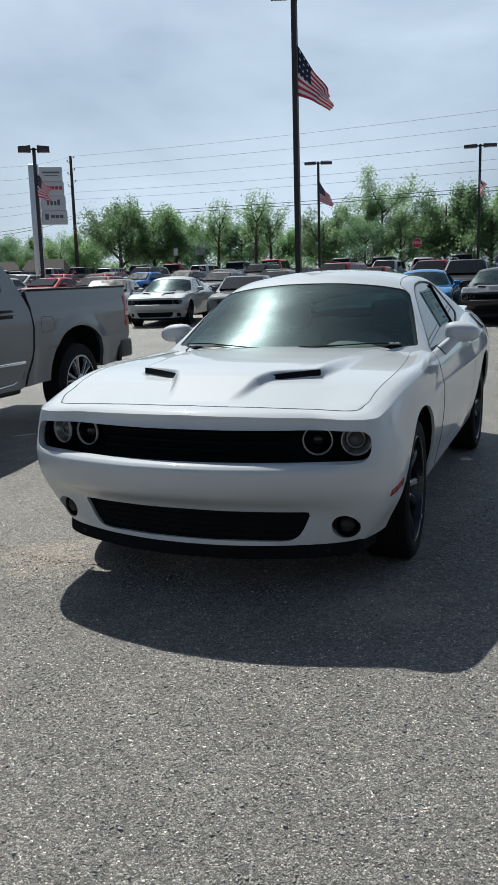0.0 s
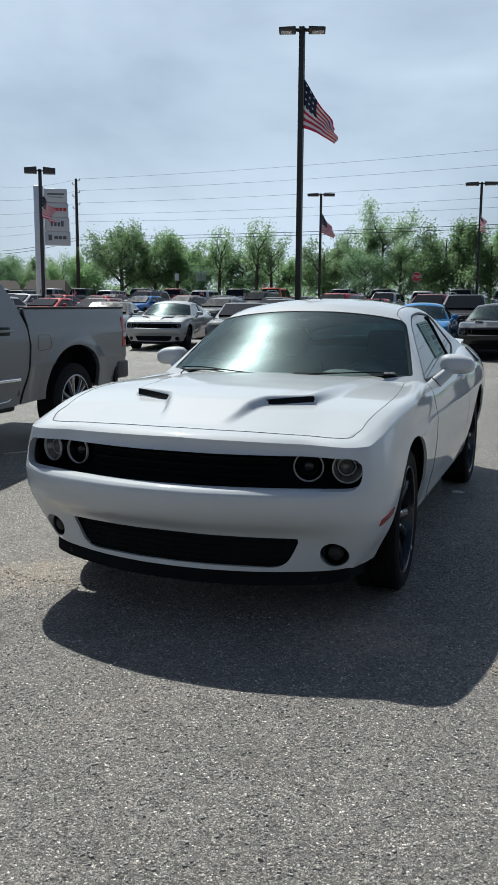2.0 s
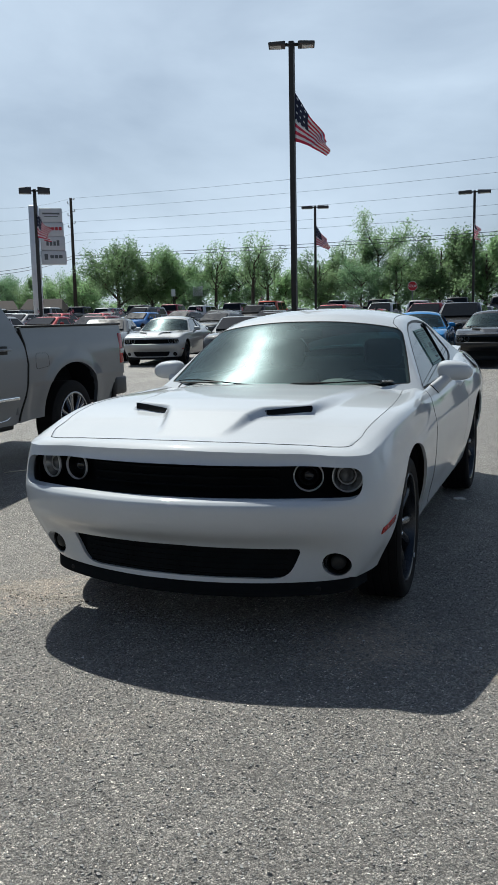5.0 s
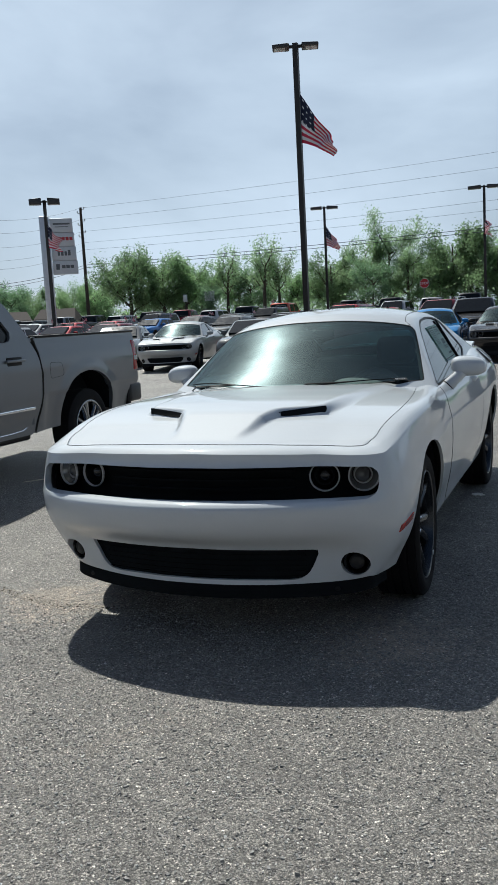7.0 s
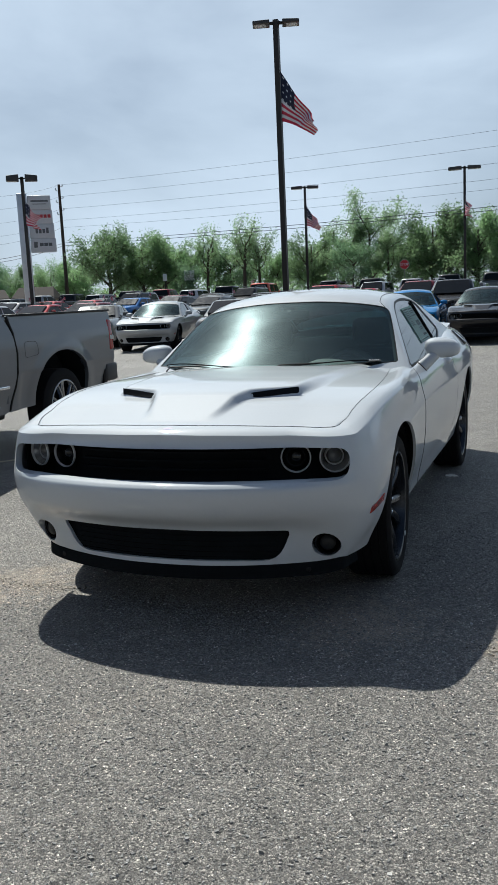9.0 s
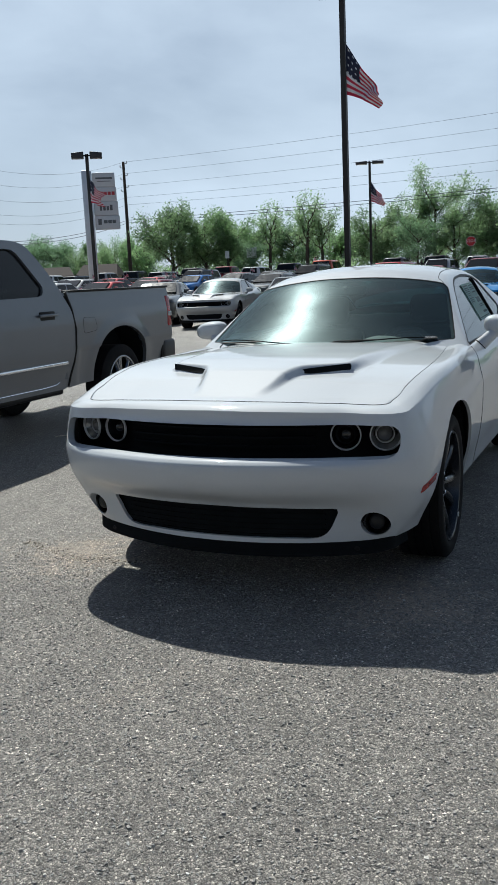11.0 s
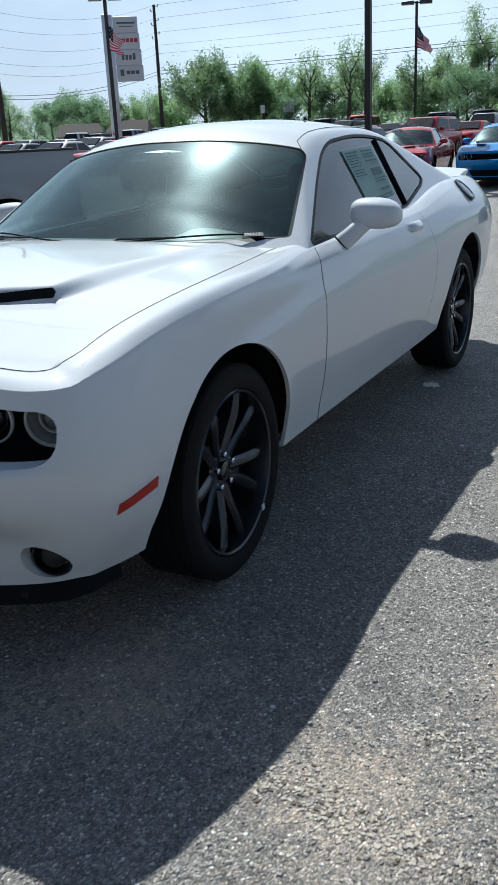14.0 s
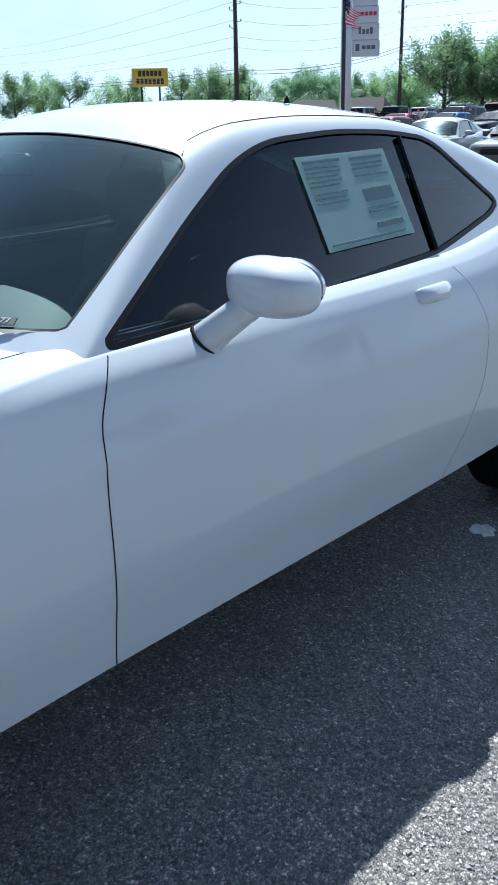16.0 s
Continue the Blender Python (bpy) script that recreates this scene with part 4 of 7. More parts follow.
def house(x, y, yaw, w, d, eave, ridge):
    """A low far house with a gabled shingle roof."""
    root = thing("house", pose(x, y, rise(x, y), 0, 0, yaw), "low tan house with a brown shingle roof among the trees", "house", "far houses")
    bm = bmesh.new()
    box(bm, -w / 2, w / 2, -d / 2, d / 2, 0, eave, .02)
    part("wall", bm, M_BRICKWALL, root)
    bm = bmesh.new()
    o = .35
    loops = [[Vector((sx * (w / 2 + o), -d / 2 - o, eave - .1)), Vector((sx * (w / 2 + o - .5), 0, ridge)), Vector((sx * (w / 2 + o), d / 2 + o, eave - .1)), Vector((sx * (w / 2 + o), 0, eave - .02))] for sx in (-1, 1)]
    rings(bm, loops, caps=(True, True))
    part("roof", bm, M_ROOFSHINGLE, root)
    for k in (-.28, .28):
        bm = bmesh.new()
        box(bm, k * w - .5, k * w + .5, -d / 2 - .04, -d / 2 + .02, eave - 1.5, eave - .4, .02)
        part("window", bm, M_FARGLASS, root)


house(-60.0, 80.0, 38, 4.6, 4.6, 1.9, 3.1)
house(-54.2, 81.5, 20, 4.2, 4.4, 1.9, 3.2)

# long plain wall added unseen behind the viewer; closes the lot, blocks skylight
bm = bmesh.new()
box(bm, -48, 40, -21.4, -21, rise(0, -21), 8.2)
box(bm, -48.2, 40.2, -21.5, -20.8, 8.2, 8.6)
tagged(part("wall_south", bm, M_LIGHT_BLOCK), "plain dark grey unseen wall added to block skylight", "wall", kind="structure")

# ---- parked cars round about: colour, kind, place of the nose, heading ----
SILVER, GREY, BLACK, RED, DKRED, BLUE, WHITE, DKBLUE, ORANGE = (.42, .43, .45), (.10, .105, .11), (.012, .012, .014), (.36, .012, .018), (.16, .01, .016), (.012, .13, .42), (.75, .76, .77), (.02, .05, .16), (.55, .10, .05)
NAMES = {SILVER: "silver", GREY: "dark grey", BLACK: "black", RED: "red", DKRED: "dark red", BLUE: "bright blue", WHITE: "white", DKBLUE: "dark blue", ORANGE: "orange-red"}
KINDS = {"sedan": "four-door sedan", "coupe": "two-door coupe", "suv": "utility car", "pickup": "pickup truck", "van": "tall van", "boxy": "boxy off-road car"}


def park(color, kind, x, y, yaw=0, flag=False, extra="parked in a row on the lot"):
    z = min(rise(x, y), rise(x, y + 4))
    nm = {"pickup": "pickup_truck", "van": "van"}.get(kind, "parked_car")
    return car(nm, pose(x, y, z, 0, 0, yaw), color, kind, f"{NAMES[color]} {KINDS[kind]} {extra}", M_RIM if color == BLACK else None, flag=flag)


NEAR_ROW = [
    (GREY, "sedan", -7.75, 20.5, 12),
    (WHITE, "suv", .6, 27.5, -2), (BLACK, "suv", -2.3, 29, 0), (GREY, "coupe", -12.9, 21.4, 18), (BLACK, "suv", 3.2, 20, 0),
    (DKRED, "suv", -4.6, 34, -6), (RED, "suv", -9.5, 36, -6), (GREY, "sedan", -12, 35, 0), (GREY, "sedan", -15.2, 35.5, 0), (SILVER, "suv", 0.8, 35, 0),
]
for row in NEAR_ROW:
    park(*row)
rng_cars = random.Random(21)
R, D, G, K, S, W, B = RED, DKRED, GREY, BLACK, SILVER, WHITE, BLUE
ROWS = (  # first y, first x, step, heading, kinds, colours, which carry flags
    (30, -19, -3.0, 0, ("sedan", "coupe"), (D, R, S, G, K, W), (0, 1)),
    (42, -3, -2.95, 0, ("sedan", "sedan", "coupe"), (G, K, R, D, G, G, K, B, R, R, S, W, G, R), (5, 6, 7, 8, 9, 10)),
    (50, 2, -2.95, 0, ("sedan", "suv", "sedan"), (G, W, K, G, S, R, G, K, G, D, G, K, R, S, W), (3, 9, 11)),
    (60, 0, -3.0, 180, ("suv", "pickup", "pickup"), (W, G, K, S, K, G, W, G, K, W, D, K, S, K, S, G, W), ()),
)
for y0, x0, step, heading, kinds, colours, flags in ROWS:
    for k, colour in enumerate(colours):
        x, y = x0 + step * k, y0 + rng_cars.uniform(-.3, .3) + .12 * k + (5 if heading else 0)
        if abs(x + 19.3) < 2.4 and y0 == 60 or math.hypot(x + 18.1, y - 66.2) < 3 or math.hypot(x + 31.8, y - 46.9) < 3.2 or math.hypot(x + 35.5, y - 52.2) < 3.2:
            continue
        park(colour, kinds[k % len(kinds)], x, y, heading + rng_cars.uniform(-3, 3), k in flags)
park(ORANGE, "boxy", -19.1, 60.3, 184, True)
for k in range(12):
    x, y = -46 - 4.6 * k, 52 + 1.2 * k + rng_cars.uniform(-.5, .5)
    park(rng_cars.choice((WHITE, SILVER, GREY, BLACK, WHITE)), "van" if k in (3, 8) else rng_cars.choice(("sedan", "suv", "sedan")), x, y, 20 + rng_cars.uniform(-3, 3))
from mathutils.bvhtree import BVHTree


# ---- the white coupe ----
# Body: a wall that runs round the car from nose to tail, a bonnet, a boot lid and a canopy of roof and glass.
# Plan line of the widest point, from the nose round the driver's side to the tail.
PLAN = [(0, -.075), (.18, -.066), (.355, -.036), (.50, .0), (.632, .047), (.75, .103), (.834, .166), (.886, .243), (.917, .335), (.933, .46), (.938, .65), (.946, .95),
        (.944, 1.3), (.938, 1.7), (.942, 2.2), (.948, 2.7), (.955, 3.2), (.964, 3.7), (.962, 4.1), (.945, 4.45), (.905, 4.72), (.82, 4.86), (.6, 4.93), (.3, 4.955), (0, 4.96)]
# Profiles: inset from the plan line and height, from the bonnet edge down to the sill.
PROFILES = [
    (0.00, [(.275, .889), (0.215, 0.881), (0.172, 0.862), (.160, .802), (.035, .680), (-.004, .635), (.028, .530), (.150, .432), (.165, .312), (.158, .268)]),
    (0.30, [(.262, .887), (0.205, 0.878), (0.163, 0.858), (.150, .800), (.035, .680), (-.004, .635), (.028, .530), (.140, .432), (.160, .312), (.160, .268)]),
    (0.63, [(.235, .878), (0.185, 0.870), (0.148, 0.851), (.135, .796), (.033, .680), (-.004, .635), (.025, .530), (.125, .432), (.155, .315), (.165, .271)]),
    (0.86, [(.158, .873), (0.105, 0.865), (0.058, 0.847), (.040, .790), (.012, .690), (-.002, .635), (.018, .530), (.080, .420), (.130, .326), (.158, .277)]),
    (0.97, [(.134, .876), (0.086, 0.868), (0.035, 0.850), (.020, .793), (.004, .700), (-.001, .632), (.014, .530), (.062, .420), (.115, .330), (.145, .280)]),
    (1.02, [(.137, .887), (0.087, 0.879), (0.041, 0.860), (.023, .797), (.006, .710), (0, .631), (.013, .530), (.057, .420), (.110, .331), (.140, .276)]),
    (1.08, [(.135, .899), (0.086, 0.889), (0.045, 0.869), (.026, .808), (.010, .735), (.000, .630), (.012, .530), (.052, .420), (.105, .330), (.145, .268)]),
    (1.20, [(.143, .924), (0.084, 0.914), (0.046, 0.891), (.028, .829), (.012, .755), (.000, .655), (.009, .545), (.040, .432), (.088, .338), (.120, .274)]),
    (1.35, [(.130, .957), (0.071, 0.946), (0.038, 0.921), (.024, .858), (0.015, 0.785), (.000, .690), (.004, .570), (.022, .450), (.060, .350), (.090, .285)]),
    (1.55, [(.119, .983), (0.060, 0.973), (0.031, 0.945), (.019, .882), (0.014, 0.812), (.000, .725), (.002, .610), (.018, .480), (.050, .372), (.078, .297)]),
    (1.75, [(.130, .993), (0.061, 0.985), (0.031, 0.957), (.019, .894), (0.014, 0.828), (.000, .770), (.001, .650), (.016, .510), (.045, .395), (.068, .310)]),
    (2.00, [(.150, .999), (0.072, 0.993), (0.038, 0.967), (.024, .908), (0.016, 0.845), (.000, .783), (.001, .655), (.017, .513), (.045, .397), (.066, .312)]),
    (2.25, [(.178, 1.003), (.108, 1.002), (.064, .978), (.035, .934), (0.018, 0.868), (.000, .797), (.001, .662), (.018, .517), (.045, .399), (.064, .313)]),
    (2.45, [(.200, 1.005), (.140, 1.012), (.088, .995), (.047, .955), (0.021, 0.890), (.000, .810), (.002, .670), (.018, .520), (.045, .400), (.062, .315)]),
    (3.20, [(.150, 1.020), (.105, 1.018), (.066, .998), (.036, .955), (0.018, 0.890), (.000, .810), (.003, .670), (.020, .520), (.048, .405), (.066, .318)]),
    (3.90, [(.165, 1.040), (.115, 1.036), (.075, 1.012), (.040, .965), (0.019, 0.900), (.000, .815), (.004, .670), (.022, .520), (.050, .405), (.070, .322)]),
    (4.30, [(.215, 1.090), (.150, 1.086), (.100, 1.055), (.055, 1.000), (.018, .925), (.000, .830), (.003, .690), (.020, .540), (.048, .425), (.072, .335)]),
    (4.80, [(.260, 1.122), (.190, 1.118), (.135, 1.085), (.078, 1.025), (.024, .940), (.000, .845), (.002, .710), (.016, .560), (.045, .440), (.075, .345)]),
    (5.35, [(.255, 1.115), (.185, 1.110), (.130, 1.078), (.072, 1.015), (.022, .930), (.000, .840), (.004, .720), (.018, .570), (.050, .440), (.090, .345)]),
    (5.80, [(.190, 1.100), (.135, 1.092), (.085, 1.060), (.045, 1.000), (.015, .930), (.000, .850), (.010, .730), (.010, .560), (.050, .420), (.110, .330)]),
    (7.40, [(.160, 1.095), (.110, 1.085), (.065, 1.050), (.035, 1.000), (.012, .930), (.000, .850), (.012, .730), (.000, .560), (.050, .420), (.110, .320)]),
]


def spline(pts, t):
    """Catmull-Rom through evenly counted points."""
    n = len(pts) - 1
    t = min(max(t, 0.0), 1.0) * n
    i = min(int(t), n - 1)
    u = t - i
    p0, p1, p2, p3 = pts[max(i - 1, 0)], pts[i], pts[i + 1], pts[min(i + 2, n)]
    return tuple(.5 * (2 * b + (c - a) * u + (2 * a - 5 * b + 4 * c - d) * u * u + (3 * b - a - 3 * c + d) * u ** 3) for a, b, c, d in zip(p0, p1, p2, p3))


class Wall:
    """The side of the car, by the run s along the plan line and v from the top edge down."""
    def __init__(self):
        fine = [spline(PLAN, k / 800) for k in range(801)]
        run = [0.0]
        for a, b in zip(fine, fine[1:]):
            run.append(run[-1] + math.hypot(b[0] - a[0], b[1] - a[1]))
        self.fine, self.run, self.total = fine, run, run[-1]
        self.ins = [curve([(s, pr[k][0]) for s, pr in PROFILES]) for k in range(10)]
        self.hts = [curve([(s, pr[k][1]) for s, pr in PROFILES]) for k in range(10)]

    def plan(self, s):
        s = min(max(s, 0), self.total)
        lo, hi = 0, 800
        while hi - lo > 1:
            mid = (lo + hi) // 2
            lo, hi = (mid, hi) if self.run[mid] <= s else (lo, mid)
        u = (s - self.run[lo]) / (self.run[hi] - self.run[lo])
        a, b = self.fine[lo], self.fine[hi]
        p = Vector((a[0] + (b[0] - a[0]) * u, a[1] + (b[1] - a[1]) * u))
        # the line goes on mirrored past the middle of the nose and of the tail
        a = self.fine[lo - 12] if lo >= 12 else (-self.fine[12 - lo][0], self.fine[12 - lo][1])
        b = self.fine[hi + 12] if hi <= 788 else (-self.fine[1588 - hi][0], self.fine[1588 - hi][1])
        d = Vector((b[0] - a[0], b[1] - a[1])).normalized()
        return p, Vector((d.y, -d.x))

    def profile(self, s):
        w = .10 * smoothstep(1.15, 1.45, s) * smoothstep(5.3, 5.0, s)   # the flank is drawn out evenly
        if w < .004:
            return [(self.ins[k](s), self.hts[k](s)) for k in range(10)]
        steps = [(-2, 1), (-1.5, 2), (-1, 3), (-.5, 4), (0, 4), (.5, 4), (1, 3), (1.5, 2), (2, 1)]
        return [tuple(sum(m * f(s + w * d) for d, m in steps) / 24 for f in (self.ins[k], self.hts[k])) for k in range(10)]

    def at(self, s, v, prof=None):
        p, n = self.plan(s)
        prof = prof or self.profile(s)
        i, z = spline(prof, v)
        # the shoulder is a pressed crease from the nose to the tail, the widest line one along the flank
        k = v * 9
        for w, cuts in ((.85 * smoothstep(1.3, 1.02, s), (0, 2, 9)), (.85 * smoothstep(1.02, 1.3, s) * smoothstep(6.0, 5.2, s), (0, 2, 5, 9))):
            for a, b in zip(cuts, cuts[1:]):
                if w and a <= k <= b:
                    ci, cz = spline(prof[a:b + 1], (k - a) / (b - a))
                    i, z = i + (ci - i) * w, z + (cz - z) * w
                    break
        q = p - n * i
        return Vector((max(q.x, 0.0), q.y, z))


WALL = Wall()


def s_at_y(y):
    """The run along the side at a given y."""
    lo, hi = .9, WALL.total - .9
    for _ in range(40):
        mid = (lo + hi) / 2
        if WALL.plan(mid)[0].y < y:
            lo = mid
        else:
            hi = mid
    return lo


def poly_distance(poly):
    """Signed distance to a closed polygon, negative inside."""
    segs = [(a, b) for a, b in zip(poly, poly[1:] + poly[:1])]

    def g(px, py):
        best, inside = 1e9, False
        for (ax, ay), (bx, by) in segs:
            dx, dy = bx - ax, by - ay
            t = ((px - ax) * dx + (py - ay) * dy) / (dx * dx + dy * dy + 1e-12)
            t = 0 if t < 0 else 1 if t > 1 else t
            ex, ey = px - ax - t * dx, py - ay - t * dy
            d = ex * ex + ey * ey
            best = d if d < best else best
            if (ay > py) != (by > py) and px < (bx - ax) * (py - ay) / (by - ay) + ax:
                inside = not inside
        return -math.sqrt(best) if inside else math.sqrt(best)

    return g


def round_poly(pts, r, n=6):
    """Rounds the corners of a polygon."""
    out = []
    for i, p in enumerate(pts):
        p, a, b = Vector(p), Vector(pts[i - 1]), Vector(pts[(i + 1) % len(pts)])
        rr = r[i] if isinstance(r, (list, tuple)) else r
        u, w = a - p, b - p
        d = min(rr, u.length * .48, w.length * .48)
        q0, q1 = p + u.normalized() * d, p + w.normalized() * d
        for k in range(n + 1):
            t = k / n
            out.append(tuple(q0 * (1 - t) ** 2 + p * 2 * t * (1 - t) + q1 * t * t))
    return out


def cut(bm, g, where=None):
    """Cuts a mesh along g = 0, so that every face lies on one side."""
    val = {}
    for v in bm.verts:
        if where is None or where(v.co):
            x = g(v.co)
            val[v] = 0.0 if abs(x) < 2e-4 else x
    for e in list(bm.edges):
        a, b = e.verts
        if a in val and b in val and val[a] * val[b] < 0:
            _, nv = bmesh.utils.edge_split(e, a, val[a] / (val[a] - val[b]))
            val[nv] = 0.0
    for f in list(bm.faces):
        zs = [v for v in f.verts if val.get(v, 1) == 0.0]
        if len(zs) == 2:
            i, j = (list(f.verts).index(z) for z in zs)
            if abs(i - j) not in (1, len(f.verts) - 1):
                bmesh.utils.face_split(f, zs[0], zs[1])


def take(bm, test):
    """Moves the faces whose middle passes the test into a new mesh."""
    out, made = bmesh.new(), {}
    gone = [f for f in bm.faces if test(f.calc_center_median())]
    for f in gone:
        vs = []
        for v in f.verts:
            if v not in made:
                made[v] = out.verts.new(v.co)
            vs.append(made[v])
        nf = out.faces.new(vs)
        nf.normal_update()
    bmesh.ops.delete(bm, geom=gone, context="FACES")
    return out


def both(bm, weld=True):
    """Adds the mirror image across x = 0."""
    r = bmesh.ops.duplicate(bm, geom=list(bm.verts) + list(bm.edges) + list(bm.faces))
    fs = [x for x in r["geom"] if isinstance(x, bmesh.types.BMFace)]
    for v in (x for x in r["geom"] if isinstance(x, bmesh.types.BMVert)):
        v.co.x = -v.co.x
    bmesh.ops.reverse_faces(bm, faces=fs)
    if weld:
        mid = [v for v in bm.verts if abs(v.co.x) < .0006]
        bmesh.ops.remove_doubles(bm, verts=mid, dist=.0013)
    return bm


def flange(bm, test, move):
    """Turns the open edge where test(co) holds inwards, by the vector move(co)."""
    es = [e for e in bm.edges if len(e.link_faces) == 1 and all(test(v.co) for v in e.verts) and any(abs(v.co.x) > .0012 for v in e.verts)]
    if not es:
        return bm
    r = bmesh.ops.extrude_edge_only(bm, edges=es)
    for v in (x for x in r["geom"] if isinstance(x, bmesh.types.BMVert)):
        v.co += Vector(move(v.co))
    return bm


def shrink_rim(bm, amount, keep=lambda c: False):
    """Draws the open rim in a little, so that neighbouring panels leave a shut line."""
    moves = {}
    for v in bm.verts:
        if v.is_boundary and not keep(v.co):
            inner = [e.other_vert(v) for e in v.link_edges if not e.is_boundary]
            if inner:
                d = sum(((w.co - v.co).normalized() for w in inner), Vector()).normalized()
                moves[v] = d * amount
    for v, d in moves.items():
        v.co += d
    return bm


def copy_bm(bm):
    return bm.copy()


def mirrored(bm):
    m = bm.copy()
    for v in m.verts:
        v.co.x = -v.co.x
    bmesh.ops.reverse_faces(m, faces=m.faces)
    return m


def body_part(name, bm, mat, parent, label="", angle=38):
    """A panel: normals as built, smooth."""
    for f in bm.faces:
        f.smooth = True
    bm.normal_update()
    for e in bm.edges:
        if len(e.link_faces) == 2 and e.calc_face_angle(0) > radians(angle):
            e.smooth = False
    return part(name, bm, mat, parent, label, clean=False)


COUPE = thing("coupe", pose(0, 0, 0), "white two-door muscle coupe with black grille parked on asphalt", "car")

GRILLE = round_poly([(-.838, .800), (.838, .800), (.838, .668), (-.838, .668)], .058, 8)
INTAKE = round_poly([(-.575, .434), (.575, .434), (.508, .289), (-.508, .289)], [.022, .022, .07, .07], 6)
FRONT_ARCH = [(.955 + .437 * math.cos(a), .36 + .437 * math.sin(a)) for a in (2 * math.pi * k / 60 for k in range(60))]
REAR_ARCH = [(3.895 + .44 * math.cos(a), .37 + .45 * math.sin(a)) for a in (2 * math.pi * k / 60 for k in range(60))]
g_grille, g_intake = poly_distance(GRILLE), poly_distance(INTAKE)
g_fa, g_ra = poly_distance(FRONT_ARCH), poly_distance(REAR_ARCH)
DOOR_FRONT = curve([(.2, 1.733), (.32, 1.724), (.55, 1.704), (.75, 1.692), (.86, 1.700), (.95, 1.742), (1.015, 1.80), (1.1, 1.84)])
DOOR_REAR = curve([(.2, 3.04), (.32, 3.08), (.50, 3.15), (.68, 3.195), (.80, 3.19), (.90, 3.15), (.98, 3.095), (1.04, 3.055), (1.1, 3.05)])
DOOR = [(DOOR_FRONT(1.1 - .9 * k / 40), 1.1 - .9 * k / 40) for k in range(41)] + [(DOOR_REAR(.2 + .9 * k / 40), .2 + .9 * k / 40) for k in range(41)]
g_door = poly_distance(DOOR)


def build_wall():
    bm = bmesh.new()
    ss = [WALL.total * k / 300 for k in range(301)]
    rows = []
    for s in ss:
        prof = WALL.profile(s)
        rows.append([bm.verts.new(WALL.at(s, j / 54, prof)) for j in range(55)])
    for r in rows[0] + rows[-1]:
        r.co.x = 0.0
    for a, b in zip(rows, rows[1:]):
        for j in range(54):
            bm.faces.new((a[j], a[j + 1], b[j + 1], b[j]))
    front = lambda c: c.y < .45
    side = lambda c: c.x > .55
    cut(bm, lambda c: g_grille(c.x, c.z), front)
    cut(bm, lambda c: g_intake(c.x, c.z), front)
    cut(bm, lambda c: math.hypot(c.x - .714, c.z - .357) - .060, front)
    cut(bm, lambda c: g_fa(c.y, c.z), side)
    cut(bm, lambda c: g_ra(c.y, c.z), side)
    cut(bm, lambda c: g_door(c.y, c.z), lambda c: c.x > .6 and 1.3 < c.y < 3.5)
    # the bumper ends in a seam that runs from the bonnet corner down to the arch
    cut(bm, lambda c: c.y - (.315 + 1.05 * (.86 - c.z)), lambda c: c.x > .6 and c.y < .9 and c.z > .35)
    take(bm, lambda c: c.y < .45 and g_grille(c.x, c.z) < 0).free()
    take(bm, lambda c: c.y < .45 and g_intake(c.x, c.z) < 0).free()
    take(bm, lambda c: c.y < .45 and math.hypot(c.x - .714, c.z - .357) < .060).free()
    take(bm, lambda c: c.x > .55 and (g_fa(c.y, c.z) < 0 or g_ra(c.y, c.z) < 0)).free()
    door = take(bm, lambda c: c.x > .6 and 1.3 < c.y < 3.5 and g_door(c.y, c.z) < 0)
    bumper = take(bm, lambda c: c.y < .315 + 1.05 * (.86 - c.z) and c.y < .95)
    fender = take(bm, lambda c: c.y < 1.85)
    return door, bumper, fender, bm


door_bm, bumper_bm, fender_bm, quarter_bm = build_wall()
flange(bumper_bm, lambda c: abs(g_grille(c.x, c.z)) < .004 and c.y < .45, lambda c: (0, .05, -.004 if c.z > .73 else .004))
flange(bumper_bm, lambda c: abs(g_intake(c.x, c.z)) < .004 and c.y < .45, lambda c: (0, .022, 0))
flange(bumper_bm, lambda c: abs(math.hypot(c.x - .714, c.z - .357) - .060) < .004, lambda c: (-.01, .05, 0))
for m_ in (bumper_bm, fender_bm, quarter_bm):
    flange(m_, lambda c: c.x > .7 and (abs(g_fa(c.y, c.z)) < .004 or abs(g_ra(c.y, c.z)) < .004), lambda c: (-.015, 0, 0))
flange(fender_bm, lambda c: c.z > .86 and c.y < 1.66 and c.x < .838, lambda c: (-.035, 0, -.034))   # ledges under the bonnet's rim
flange(bumper_bm, lambda c: c.z > .860 and c.x < .80, lambda c: (0, .035, -.034))
flange(fender_bm, lambda c: c.z < .34 and c.y > 1.3, lambda c: (-.10, 0, -.012))
flange(door_bm, lambda c: c.z < .34, lambda c: (-.10, 0, -.012))
flange(quarter_bm, lambda c: c.z < .37 and c.y < 3.6, lambda c: (-.10, 0, -.012))
for sx in (1, -1):
    door = body_part("door", copy_bm(door_bm) if sx > 0 else mirrored(door_bm), M_WHITE, COUPE)
    if sx > 0:
        DOOR_L = door
    else:
        DOOR_R = door
    body_part("front_fender", copy_bm(fender_bm) if sx > 0 else mirrored(fender_bm), M_WHITE, COUPE)
both(bumper_bm)
body_part("front_bumper", bumper_bm, M_WHITE, COUPE)
both(quarter_bm)
body_part("rear_body", quarter_bm, M_WHITE, COUPE)


